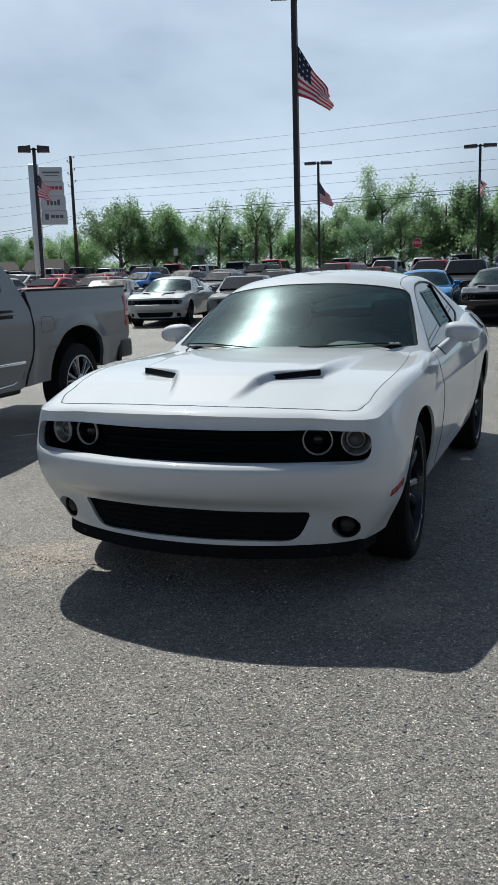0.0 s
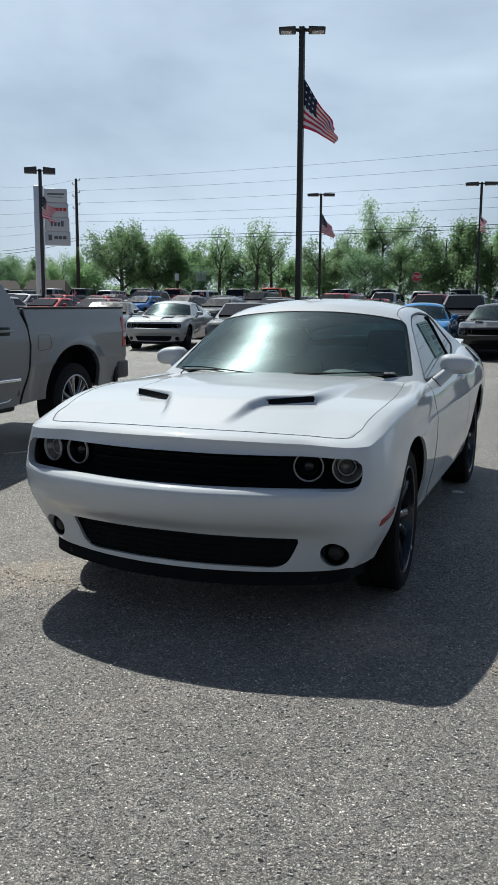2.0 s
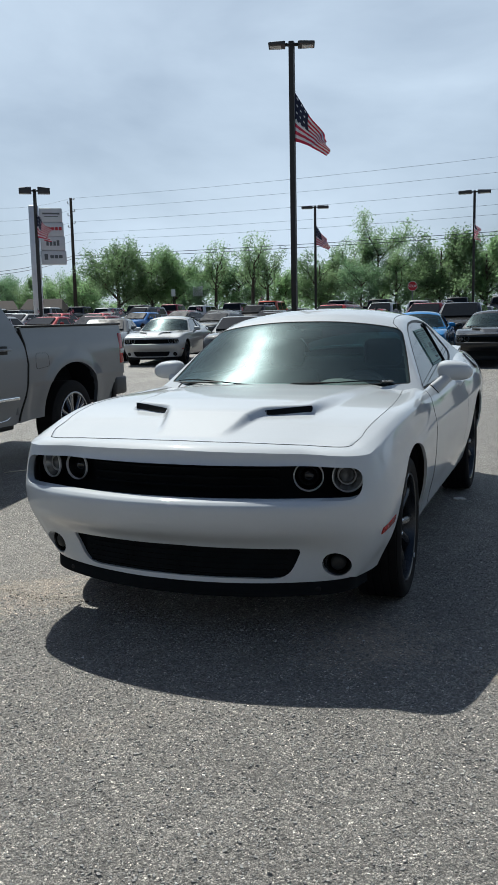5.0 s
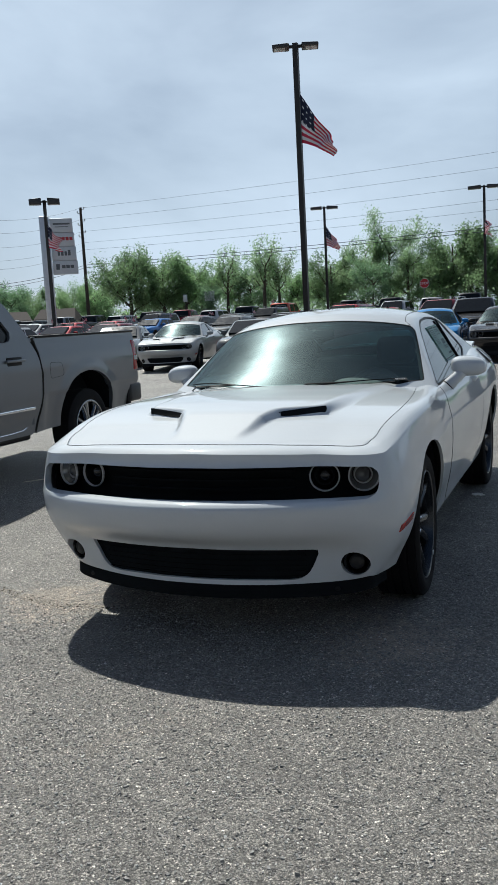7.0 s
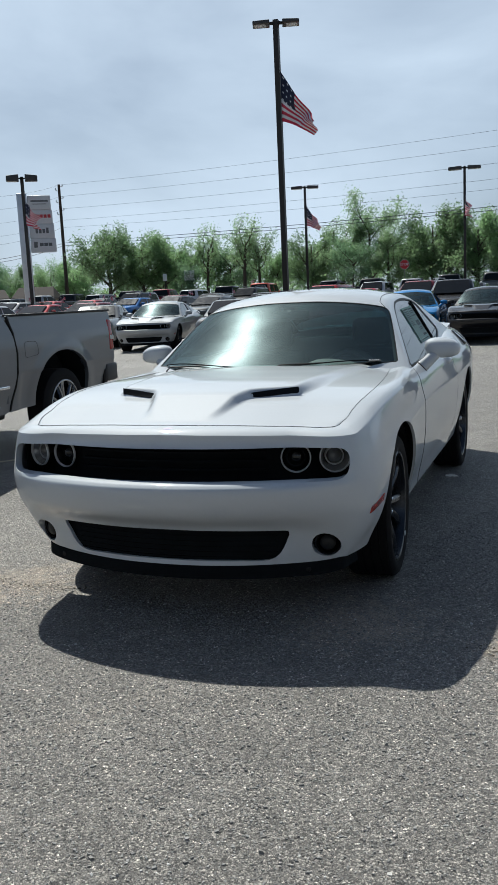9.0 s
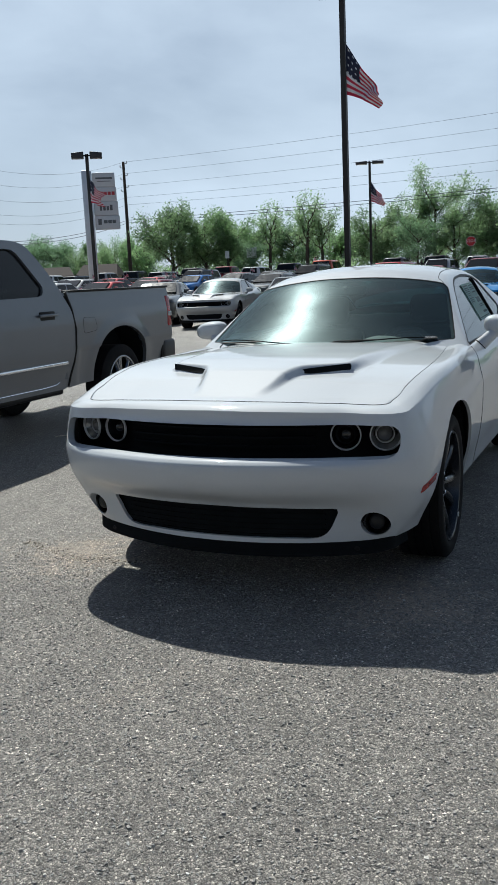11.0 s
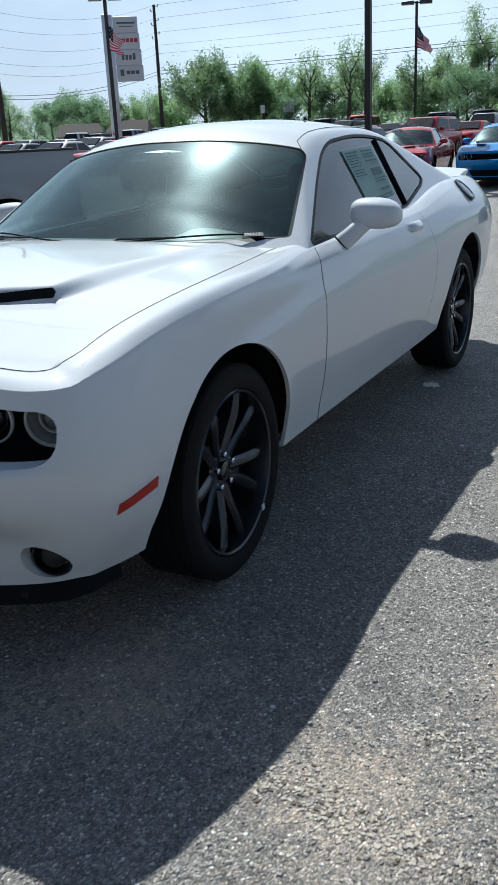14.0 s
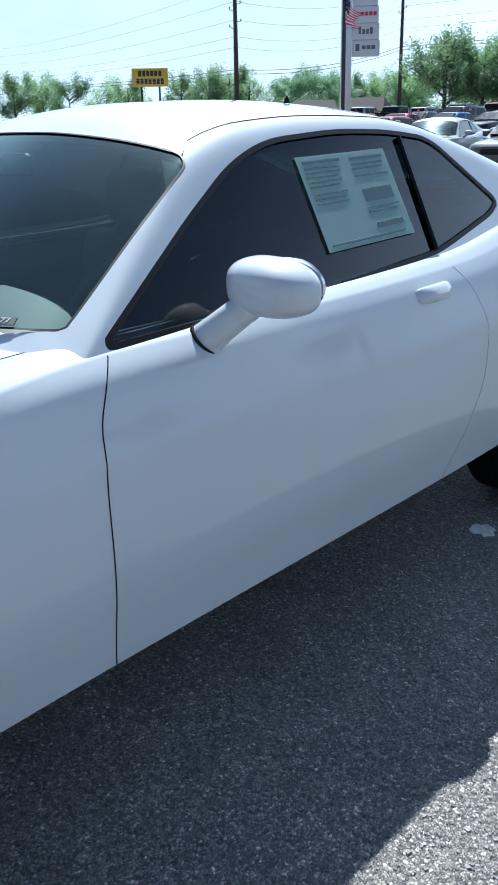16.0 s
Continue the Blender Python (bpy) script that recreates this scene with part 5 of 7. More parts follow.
# bonnet: the top between the wall's upper edges, with a raised middle that steps out at the two scoops
EDGE_IN = curve([(.30, .17), (.592, .262), (.682, .482), (.80, .505), (1.1, .54), (1.65, .61)])
STEP_H = curve([(.27, 0), (.34, .012), (.42, .024), (.55, .040), (.72, .041), (.9, .034), (1.3, .022), (1.8, .012)])
CORNER_S = .95


def bonnet_edge(b):
    s = CORNER_S + (s_at_y(1.752) - CORNER_S) * b
    return WALL.at(s, 0)


def bonnet():
    bm = bmesh.new()
    na, nb = 100, 200
    front = [WALL.at(CORNER_S * k / na, 0) for k in range(na + 1)]
    corner = front[-1]
    crown = curve([(0, 0), (.05, -.005), (.11, -.006), (.166, -.004), (.234, 0), (.338, .002), (.472, .008), (.61, .014), (.745, .020), (.884, .022), (1, .022)])
    xs, ys, zs, step = (np.zeros((nb + 1, na + 1)) for _ in range(4))
    for j in range(nb + 1):
        b = j / nb
        e = bonnet_edge(b)
        k = (1 - b) ** 2.2
        for i in range(na + 1):
            fr = front[i]
            a = fr.x / corner.x
            x, y = a * e.x, e.y + (fr.y - corner.y) * k - .17 * (1 - a * a) * b ** 3
            xs[j, i], ys[j, i] = x, y
            zs[j, i] = e.z + (fr.z - corner.z) * k + crown(b) * (1 - abs(a) ** 2.6)
            soft = .018 if .40 < y < .72 else .018 + .03 * min(1, min(abs(y - .40), abs(y - .72)) / .14)
            step[j, i] = STEP_H(y) * smoothstep(-soft, soft, EDGE_IN(y) - x)

    def soften(g, times):
        """Evens a height field out, mirrored at the middle line; its rims stay."""
        for _ in range(times):
            w = np.concatenate((g[:, 1:2], g, g[:, -1:]), axis=1)
            w = np.concatenate((w[:1], w, w[-1:]), axis=0)
            h = (w[1:-1, 1:-1] * 2 + w[:-2, 1:-1] + w[2:, 1:-1] + w[1:-1, :-2] + w[1:-1, 2:]) / 6
            h[0], h[-1], h[:, -1] = g[0], g[-1], g[:, -1]
            g = h
        return g

    zs = soften(zs, 60) + soften(step, 3)
    rows = [[bm.verts.new((xs[j, i], ys[j, i], zs[j, i])) for i in range(na + 1)] for j in range(nb + 1)]
    for a, b in zip(rows, rows[1:]):
        for i in range(na):
            bm.faces.new((a[i], a[i + 1], b[i + 1], b[i]))
    bmesh.ops.recalc_face_normals(bm, faces=bm.faces)
    if sum((f.normal.z for f in bm.faces)) < 0:
        bmesh.ops.reverse_faces(bm, faces=bm.faces)
    flange(bm, lambda c: c.x > .02, lambda c: (-.004, 0, -.03))
    shrink_rim(bm, .0001)
    for v in bm.verts:
        v.co.x *= .9972
        if v.co.y < .5:
            v.co.y += .0028
    both(bm)
    return bm


BONNET = body_part("bonnet", bonnet(), M_WHITE, COUPE, angle=50)


# shut line round the bonnet
for sx in (1, -1):
    bm = bmesh.new()
    tube(bm, [Vector((sx * p.x, p.y - .002, p.z + .0012)) for p in (WALL.at(CORNER_S * k / 40, 0) for k in range(41))], .0012, 6)
    part("shut_line", bm, M_TRIM, BONNET)
    bm = bmesh.new()
    tube(bm, [Vector((sx * p.x, p.y, p.z + .0008)) for p in (bonnet_edge(k / 40) for k in range(41))], .0008, 6)
    part("shut_line", bm, M_TRIM, BONNET)


def scoop(sx):
    """A proud black slab on the bonnet's step that draws the shaded scoop opening."""
    skin = bmesh.new()
    skin.from_mesh(BONNET.data)
    tree = BVHTree.FromBMesh(skin)
    bm = bmesh.new()
    a, b = Vector((.262, .594)), Vector((.478, .676))
    d = (b - a).normalized()
    n = Vector((d.y, -d.x))

    def lid(off):
        """A gently bowed line along the skin, nowhere below it."""
        ts = [(k + .5) / 24 for k in range(24)]
        hs = []
        for t in ts:
            q = a.lerp(b, t) + n * off
            hs.append(tree.ray_cast(Vector((sx * q.x, q.y, 1.4)), Vector((0, 0, -1)))[0].z)
        fit = np.polyfit(ts, hs, 2)
        return lambda t, lift=max(0, max(h - np.polyval(fit, t) for t, h in zip(ts, hs))): float(np.polyval(fit, t)) + lift * .4

    lids = {u: lid(.003 + .0075 * u) for u in (-1, -.5, 0, .5, 1)}
    loops = []
    for k in range(33):
        t = k / 32
        half = min(1, (t / .035) ** .5, ((1 - t) / .035) ** .5) if 0 < t < 1 else .05
        row = []
        for u in (-1, -.5, 0, .5, 1):
            off = .003 + .0075 * half * u
            q = a.lerp(b, t) + n * off
            row.append(Vector((sx * q.x, q.y, lids[u](t) + .0022)))
        loops.append(row + [row[-1] + Vector((0, .012, -.014)), row[0] + Vector((0, .012, -.014))])
    rings(bm, loops, caps=(True, True))
    skin.free()
    return part("hood_scoop", bm, M_VOID, BONNET, "black slab painting the shaded opening of the bonnet scoop")


for sx in (1, -1):
    scoop(sx)


def boot():
    bm = bmesh.new()
    s0, s1 = s_at_y(4.2), WALL.total
    rows = []
    for j in range(61):
        s = s0 + (s1 - s0 - .004) * j / 60
        e = WALL.at(s, 0)
        rows.append((e, s))
    na = 30
    ends = [e for e, s in rows]
    y0, y1 = ends[0].y, ends[-1].y
    grid = []
    side = [e for e in ends if e.x > .58]
    for e in side:
        grid.append([bm.verts.new((e.x * i / na, e.y + .03 * (1 - (i / na) ** 2) * smoothstep(4.2, 4.7, e.y), e.z + .028 * (1 - (i / na) ** 2))) for i in range(na + 1)])
    back = [e for e in ends if e.x <= .58]
    last = [v.co.copy() for v in grid[-1]]
    row = []
    for i in range(na + 1):
        x = last[i].x
        c = min(back + [side[-1]], key=lambda q: abs(q.x - x))
        row.append(bm.verts.new((x, c.y, c.z)))
    grid.append(row)
    for a, b in zip(grid, grid[1:]):
        for i in range(na):
            bm.faces.new((a[i], b[i], b[i + 1], a[i + 1]))
    bmesh.ops.recalc_face_normals(bm, faces=bm.faces)
    if sum((f.normal.z for f in bm.faces)) < 0:
        bmesh.ops.reverse_faces(bm, faces=bm.faces)
    both(bm)
    return bm


body_part("boot_lid", boot(), M_WHITE, COUPE)

# canopy: sections across the car; the sides lie on one leaning plane
ROOF_C = curve([(1.46, 1.012), (1.55, 1.0642), (1.65, 1.1212), (1.75, 1.1768), (1.85, 1.2310), (1.95, 1.2842), (2.05, 1.3362), (2.15, 1.3855), (2.2, 1.4085), (2.35, 1.457), (2.6, 1.486), (2.9, 1.494), (3.2, 1.480), (3.5, 1.437), (3.8, 1.362), (4.1, 1.262), (4.35, 1.165), (4.5, 1.10)])
RIDGE_Z = curve([(1.46, .94), (1.70, .985), (1.77, 1.03), (2.05, 1.225), (2.28, 1.358), (2.5, 1.408), (2.8, 1.424), (3.1, 1.420), (3.3, 1.398), (3.5, 1.345), (3.75, 1.262), (4.0, 1.175), (4.25, 1.10), (4.5, 1.02)])


def side_x(z):
    return .846 - .62 * (z - 1.0)


SIDE_GLASS = round_poly([(1.800, 1.010), (2.15, 1.205), (2.37, 1.318), (2.54, 1.368), (2.86, 1.388), (3.12, 1.382), (3.33, 1.358), (3.575, 1.158), (3.50, 1.128), (3.10, 1.052), (2.55, 1.022)], [.004, .05, .08, .08, .1, .1, .06, .02, .06, .08, .1], 4)
SCREEN = round_poly([(-.768, 1.745), (-.55, 1.585), (-.28, 1.505), (0, 1.48), (.28, 1.505), (.55, 1.585), (.768, 1.745), (.695, 2.02), (.628, 2.245), (.32, 2.205), (0, 2.19), (-.32, 2.205), (-.628, 2.245), (-.695, 2.02)], [.012, .08, .1, .1, .1, .08, .012, .1, .045, .1, .1, .1, .045, .1], 4)
REAR_SCREEN = round_poly([(-.52, 3.42), (.52, 3.42), (.60, 4.28), (0, 4.36), (-.60, 4.28)], .05, 5)
g_glass, g_screen, g_rear = poly_distance(SIDE_GLASS), poly_distance(SCREEN), poly_distance(REAR_SCREEN)


def canopy():
    bm = bmesh.new()
    rows = []
    nt, nsd = 36, 26
    for j in range(137):
        y = 1.46 + 3.04 * j / 136
        zc, zr = ROOF_C(y), RIDGE_Z(y)
        xr = side_x(zr)
        row = []
        for i in range(nt + 1):
            a = (i / nt) ** .85
            z = zr + (zc - zr) * (1 - a ** 2.25)
            row.append(Vector((xr * a, y, z)))
        base = .93
        for i in range(1, nsd + 1):
            z = zr + (base - zr) * i / nsd
            row.append(Vector((side_x(z), y, z)))
        # round the ridge a little
        for _ in range(6):
            row = [row[0]] + [(row[k - 1] + row[k] * 2 + row[k + 1]) / 4 if 8 < k < nt + 7 else row[k] for k in range(1, len(row) - 1)] + [row[-1]]
        rows.append([bm.verts.new(p) for p in row])
    for r in rows:
        r[0].co.x = 0
    for a, b in zip(rows, rows[1:]):
        for i in range(len(a) - 1):
            bm.faces.new((a[i], a[i + 1], b[i + 1], b[i]))
    bmesh.ops.recalc_face_normals(bm, faces=bm.faces)
    if sum((f.normal.z for f in bm.faces)) < 0:
        bmesh.ops.reverse_faces(bm, faces=bm.faces)
    slope = lambda c: c.x > .5 and c.z < 1.41 and c.x > side_x(c.z) - .03
    top = lambda c: c.y < 2.5 and c.x < side_x(c.z) + .01
    cut(bm, lambda c: g_glass(c.y, c.z) - .013, slope)
    cut(bm, lambda c: g_glass(c.y, c.z), slope)
    cut(bm, lambda c: c.y - (3.085 + .22 * (c.z - 1.05)) , lambda c: slope(c) and g_glass(c.y, c.z) < .0003)
    cut(bm, lambda c: g_screen(c.x, c.y) - .006, top)
    cut(bm, lambda c: g_screen(c.x, c.y), top)
    rear = lambda c: c.y > 3.3 and c.x < .68
    cut(bm, lambda c: g_rear(c.x, c.y), rear)
    pieces = {}
    on_side = lambda c: c.x > .5 and c.z < 1.41 and c.x > side_x(c.z) - .035
    pieces["quarter"] = take(bm, lambda c: on_side(c) and g_glass(c.y, c.z) < 0 and c.y > 3.085 + .22 * (c.z - 1.05))
    pieces["side"] = take(bm, lambda c: on_side(c) and g_glass(c.y, c.z) < 0)
    pieces["side_seal"] = take(bm, lambda c: on_side(c) and g_glass(c.y, c.z) < .013)
    pieces["screen"] = take(bm, lambda c: c.y < 2.5 and g_screen(c.x, c.y) < 0 and c.x < side_x(c.z) + .01 and c.z > RIDGE_Z(c.y) - .02)
    pieces["screen_seal"] = take(bm, lambda c: c.y < 2.5 and g_screen(c.x, c.y) < .006 and c.z > RIDGE_Z(c.y) - .03)
    pieces["rear"] = take(bm, lambda c: c.y > 3.3 and g_rear(c.x, c.y) < 0 and c.z > RIDGE_Z(c.y) - .02)
    take(bm, lambda c: c.y < 1.62 or c.z < .95).free()
    pieces["roof"] = bm
    return pieces


CAN = canopy()
for k_, dn in (("side", .006), ("quarter", .006), ("screen", .004), ("rear", .004)):
    for v in CAN[k_].verts:
        v.co += Vector((-dn, 0, 0)) if k_ in ("side", "quarter") else Vector((0, 0, -dn))
for v in CAN["roof"].verts:   # the foot of the pillar runs down into the bonnet
    v.co.z -= .020 * smoothstep(1.72, 1.62, v.co.y)
flange(CAN["roof"], lambda c: c.y < 4.6 and c.z > .96 and not (c.y < 2.45 and abs(g_screen(c.x, c.y) - .006) < .004), lambda c: (-.02, 0, -.012))
lining = CAN["roof"].copy()
take(lining, lambda c: c.z < .99 or c.y > 4.25).free()
for v in lining.verts:
    v.co = Vector((v.co.x * .972 if v.co.x > .02 else v.co.x, v.co.y, v.co.z - .024))
both(lining)
body_part("headliner", lining, M_PLASTIC_DARK, COUPE, "dark cabin lining under the roof")
both(CAN["roof"])
ROOF = body_part("roof", CAN["roof"], M_WHITE, COUPE)
both(CAN["screen"])
SCREEN_OB = body_part("windscreen", CAN["screen"], M_GLASS, COUPE, "dusty tinted windscreen with a bright sun glint")
SCREEN_OB.visible_shadow = False
both(CAN["screen_seal"])
body_part("windscreen_seal", CAN["screen_seal"], M_TRIM, COUPE)
both(CAN["rear"])
body_part("rear_window", CAN["rear"], M_GLASS_REAR, COUPE)
for sx in (1, -1):
    dr = DOOR_L if sx > 0 else DOOR_R
    body_part("door_window", copy_bm(CAN["side"]) if sx > 0 else mirrored(CAN["side"]), M_GLASS_DARK, dr)
    body_part("quarter_window", copy_bm(CAN["quarter"]) if sx > 0 else mirrored(CAN["quarter"]), M_GLASS_DARK, COUPE)
    body_part("window_seal", copy_bm(CAN["side_seal"]) if sx > 0 else mirrored(CAN["side_seal"]), M_TRIM, COUPE)
    bm = bmesh.new()
    tube(bm, [(sx * (side_x(z) + .003), 3.085 + .22 * (z - 1.05), z) for z in (1.052, 1.15, 1.25, 1.372)], .008, 6)
    part("window_divider", bm, M_TRIM, COUPE)

# ---- the coupe's fittings ----
def wall_point(y, z):
    """The point of the driver's side of the body at a y and a height, and its outward normal."""
    def on(s):
        prof = WALL.profile(s)
        lo, hi = 0.12, 1.0
        for _ in range(26):
            mid = (lo + hi) / 2
            if WALL.at(s, mid, prof).z > z:
                lo = mid
            else:
                hi = mid
        return WALL.at(s, lo, prof)
    lo, hi = .3, WALL.total - .8
    for _ in range(30):
        mid = (lo + hi) / 2
        if on(mid).y < y:
            lo = mid
        else:
            hi = mid
    p = on(lo)
    n = (on(lo + .02) - p).cross(WALL.at(lo, .5) - WALL.at(lo, .45))
    q = on(lo + .02) - on(lo - .02)
    n = Vector((q.y, -q.x, 0)).normalized()
    return p, n


def front_strip(x0, x1, inset, z0, z1, n=40, thick=.01):
    """A panel that follows the nose in plan, at an inset from the widest line."""
    loops = []
    def at(x):
        lo, hi = 0.0, 1.25
        for _ in range(30):
            mid = (lo + hi) / 2
            if WALL.plan(mid)[0].x < abs(x):
                lo = mid
            else:
                hi = mid
        return WALL.plan(lo)[0].y + inset
    bm = bmesh.new()
    for k in range(n + 1):
        x = x0 + (x1 - x0) * k / n
        y = at(x)
        loops.append([Vector((x, y, z0)), Vector((x, y, z1)), Vector((x, y + thick, z1)), Vector((x, y + thick, z0))])
    rings(bm, loops, caps=(True, True))
    return bm


GR = part("grille", front_strip(-.905, .905, .250, .56, .83, n=60), M_VOID, COUPE, "matt black grille between the lamps")
for z in (.695, .735, .775):
    part("grille_bar", front_strip(-.46, .46, .205, z - .004, z + .004, thick=.03), M_VOID, GR)
for sx in (1, -1):
    bm = bmesh.new()
    box(bm, sx * .848 - .004, sx * .848 + .004, .300, .75, .55, .80)
    part("lamp_backing", bm, M_VOID, COUPE)
LOW = part("lower_grille", front_strip(-.62, .62, .186, .262, .455), M_VOID, COUPE, "black mesh lower grille")
for k in range(6):
    z = .300 + .024 * k
    part("grille_slat", front_strip(-.50, .50, .178, z - .003, z + .003, thick=.02), M_VOID, LOW)
bm = bmesh.new()
loops = []
for k in range(-40, 41):
    s = 1.17 * abs(k) / 40
    e = WALL.at(s, 1)
    n = WALL.plan(s)[1]
    sx = 1 if k >= 0 else -1
    low = .062 - .016 * smoothstep(.9, 1.17, s)
    lp = []
    for off, dz in ((-.014, .020), (-.002, -.010), (.0, -low), (-.02, -low - .008), (-.13, -low + .02), (-.10, .03)):
        lp.append(Vector((sx * max(0, e.x + n.x * off), e.y + n.y * off, e.z + dz)))
    loops.append(lp)
rings(bm, loops, caps=(True, True))
part("chin_spoiler", bm, M_VOID, COUPE, "black plastic chin spoiler under the bumper")


def ring_lamp(sx, x, y, z, r, yaw, outer):
    """A round headlamp: bright ring, dark bowl, lens and inner projector."""
    root = new("headlamp")
    root.parent = COUPE
    root.matrix_basis = pose(sx * x, y, z, 0, 0, sx * yaw)
    tagged(root, "round headlamp with a pale halo ring")
    bm = bmesh.new()
    lathe(bm, [(.0, r), (-.010, r - .001), (-.012, r - .004), (-.006, r - .0065), (.004, r - .007)], 40, "y")
    part("halo_ring", bm, M_HALO, root)
    bm = bmesh.new()
    lathe(bm, [(.0, r - .007), (.03, r * .72), (.05, r * .60), (.055, .002)], 36, "y")
    part("bowl", bm, M_BOWL if outer else M_GLOSSBLACK, root)
    bm = bmesh.new()
    lathe(bm, [(.045, r * .60), (.02, r * .58), (.018, r * .53), (.03, r * .50)], 32, "y")
    part("inner_ring", bm, M_HALO if outer else M_RIM, root)
    bm = bmesh.new()
    lathe(bm, [(.034, r * .50), (.014, r * .36), (.006, r * .15), (.005, .001)], 28, "y")
    part("projector", bm, M_LAMPLENS if outer else M_GLOSSBLACK, root)


M_FOGLENS = surface("fog_lamp_lens", (0.02, 0.021, 0.023), 0.3, spec=.3)
M_HALO = surface("halo_ring", (0.78, 0.79, 0.80), 0.25, 0.2, vary=0.05)
M_BOWL = surface("lamp_bowl", (0.42, 0.43, 0.435), 0.2, 0.7, vary=0.1)
M_LAMPLENS = surface("projector_lens", (0.16, 0.165, 0.17), 0.08, 0.2, coat=1.0)
for sx in (1, -1):
    ring_lamp(sx, .752, .283, .743, .071, 22, True)
    ring_lamp(sx, .585, .241, .743, .068, 12, False)
    # fog lamp
    root = new("fog_lamp")
    root.parent = COUPE
    root.matrix_basis = pose(sx * .712, .266, .357, 0, 0, sx * 20)
    bm = bmesh.new()
    lathe(bm, [(.02, .062), (-.004, .059), (-.008, .054), (.004, .047), (.03, .043), (.04, .002)], 32, "y")
    part("housing", bm, M_GLOSSBLACK, root)
    bm = bmesh.new()
    lathe(bm, [(.0, .036), (-.008, .03), (-.012, .015), (-.013, .001)], 24, "y")
    part("lens", bm, M_FOGLENS, root)
    # amber marker on the flank of the bumper
    bm = bmesh.new()
    loops = []
    for k in range(9):
        y = .335 + .15 * k / 8
        zc = .494 + .028 * k / 8
        lp = []
        for dz, off in ((-.017, -.004), (-.015, .005), (.015, .005), (.017, -.004)):
            p, n = wall_point(y, zc + dz)
            lp.append(Vector((sx * (p.x + n.x * off), p.y + n.y * off, p.z)))
        loops.append(lp)
    rings(bm, loops, caps=(True, True))
    part("side_marker", bm, M_AMBER, COUPE, "orange-red side marker lamp")
    # door mirror
    mir = new("door_mirror")
    mir.parent = DOOR_L if sx > 0 else DOOR_R
    bm = bmesh.new()
    bmesh.ops.create_uvsphere(bm, u_segments=36, v_segments=24, radius=1)
    for v in bm.verts:
        x, y, z = v.co
        e = lambda t, p: math.copysign(abs(t) ** p, t)
        v.co = Vector((sx * (.976 + .108 * e(x, .72) + .004), 2.150 + .094 * (e(y, .85) if y < 0 else min(y * .62, .55)), 1.089 + (.063 - .010 * (x > 0) * x) * e(z, .70) - .008 * x))
    part("shell", bm, M_WHITE, mir)
    bm = bmesh.new()
    tube(bm, [(sx * .862, 2.045, .975), (sx * .895, 2.06, 1.005), (sx * .932, 2.09, 1.042), (sx * .955, 2.125, 1.07)], [.040, .036, .034, .036], 16)
    part("arm", bm, M_WHITE, mir)
    bm = bmesh.new()
    tube(bm, [(sx * .862, 2.043, .974), (sx * .868, 2.0455, .980)], .0435, 18)
    part("gasket", bm, M_TRIM, mir)
    bm = bmesh.new()
    loops = [[Vector((sx * (.978 + .092 * math.cos(a)), 2.150 + .094 * .5 + d, 1.088 + .058 * math.sin(a))) for a in (2 * math.pi * k / 28 for k in range(28))] for d in (-.002, .006)]
    rings(bm, loops, caps=(True, True))
    part("mirror_glass", bm, M_CHROME, mir)
    # door handle over a shallow dark cup
    p, n = wall_point(2.91, .945)
    hd = new("door_handle")
    hd.parent = DOOR_L if sx > 0 else DOOR_R
    bm = bmesh.new()
    loops = []
    for k in range(13):
        t = k / 12
        y = 2.825 + .182 * t
        zc = .957 + .004 * t
        w = .024 * (1 - abs(2 * t - 1) ** 5 * .45)
        lift = .030 * (1 - abs(2 * t - 1) ** 3)
        loops.append([Vector((sx * (p.x - .014 * (math.sin(a) > 0) * math.sin(a) - .002 + lift * (.55 + .45 * math.cos(a))), y, zc + w * math.sin(a))) for a in (2 * math.pi * j / 14 for j in range(14))])
    rings(bm, loops, caps=(True, True))
    part("grip", bm, M_WHITE, hd)
    bm = bmesh.new()
    lathe(bm, [(-.02, .050), (.0030, .0485), (.0022, .045), (-.0015, .030), (-.003, .001)], 28, "x")
    bmesh.ops.transform(bm, matrix=Matrix.Translation((sx * p.x, 2.90, .925)) @ Matrix.Diagonal((sx, 1.25, .75, 1)), verts=bm.verts)
    part("cup", bm, M_WHITE, hd)

# shut lines of the doors
for sx in (1, -1):
    for line, z0, z1 in ((DOOR_FRONT, .318, 1.012), (DOOR_REAR, .325, 1.03)):
        bm = bmesh.new()
        pts = []
        for k in range(33):
            z = z0 + (z1 - z0) * k / 32
            p, n = wall_point(line(z), z)
            pts.append((sx * (p.x + .0006), p.y, p.z))
        tube(bm, pts, .0014 if line is DOOR_FRONT else .0003, 6)
        part("shut_line", bm, M_VOID, DOOR_L if sx > 0 else DOOR_R)

# fuel cap
p, n = wall_point(4.106, 1.05)
fc = new("fuel_cap")
fc.parent = COUPE
fc.matrix_basis = Matrix.Translation(p + Vector((.004, 0, .004))) @ Matrix.Rotation(radians(-46), 4, "Y")
bm = bmesh.new()
lathe(bm, [(-.02, .082), (.003, .082), (.006, .076), (.004, .064), (.001, .062)], 32, "x")
part("ring", bm, M_RIM, fc)
bm = bmesh.new()
lathe(bm, [(.001, .062), (.004, .05), (.005, .02), (.005, .001)], 28, "x")
part("lid", bm, M_GLOSSBLACK, fc)

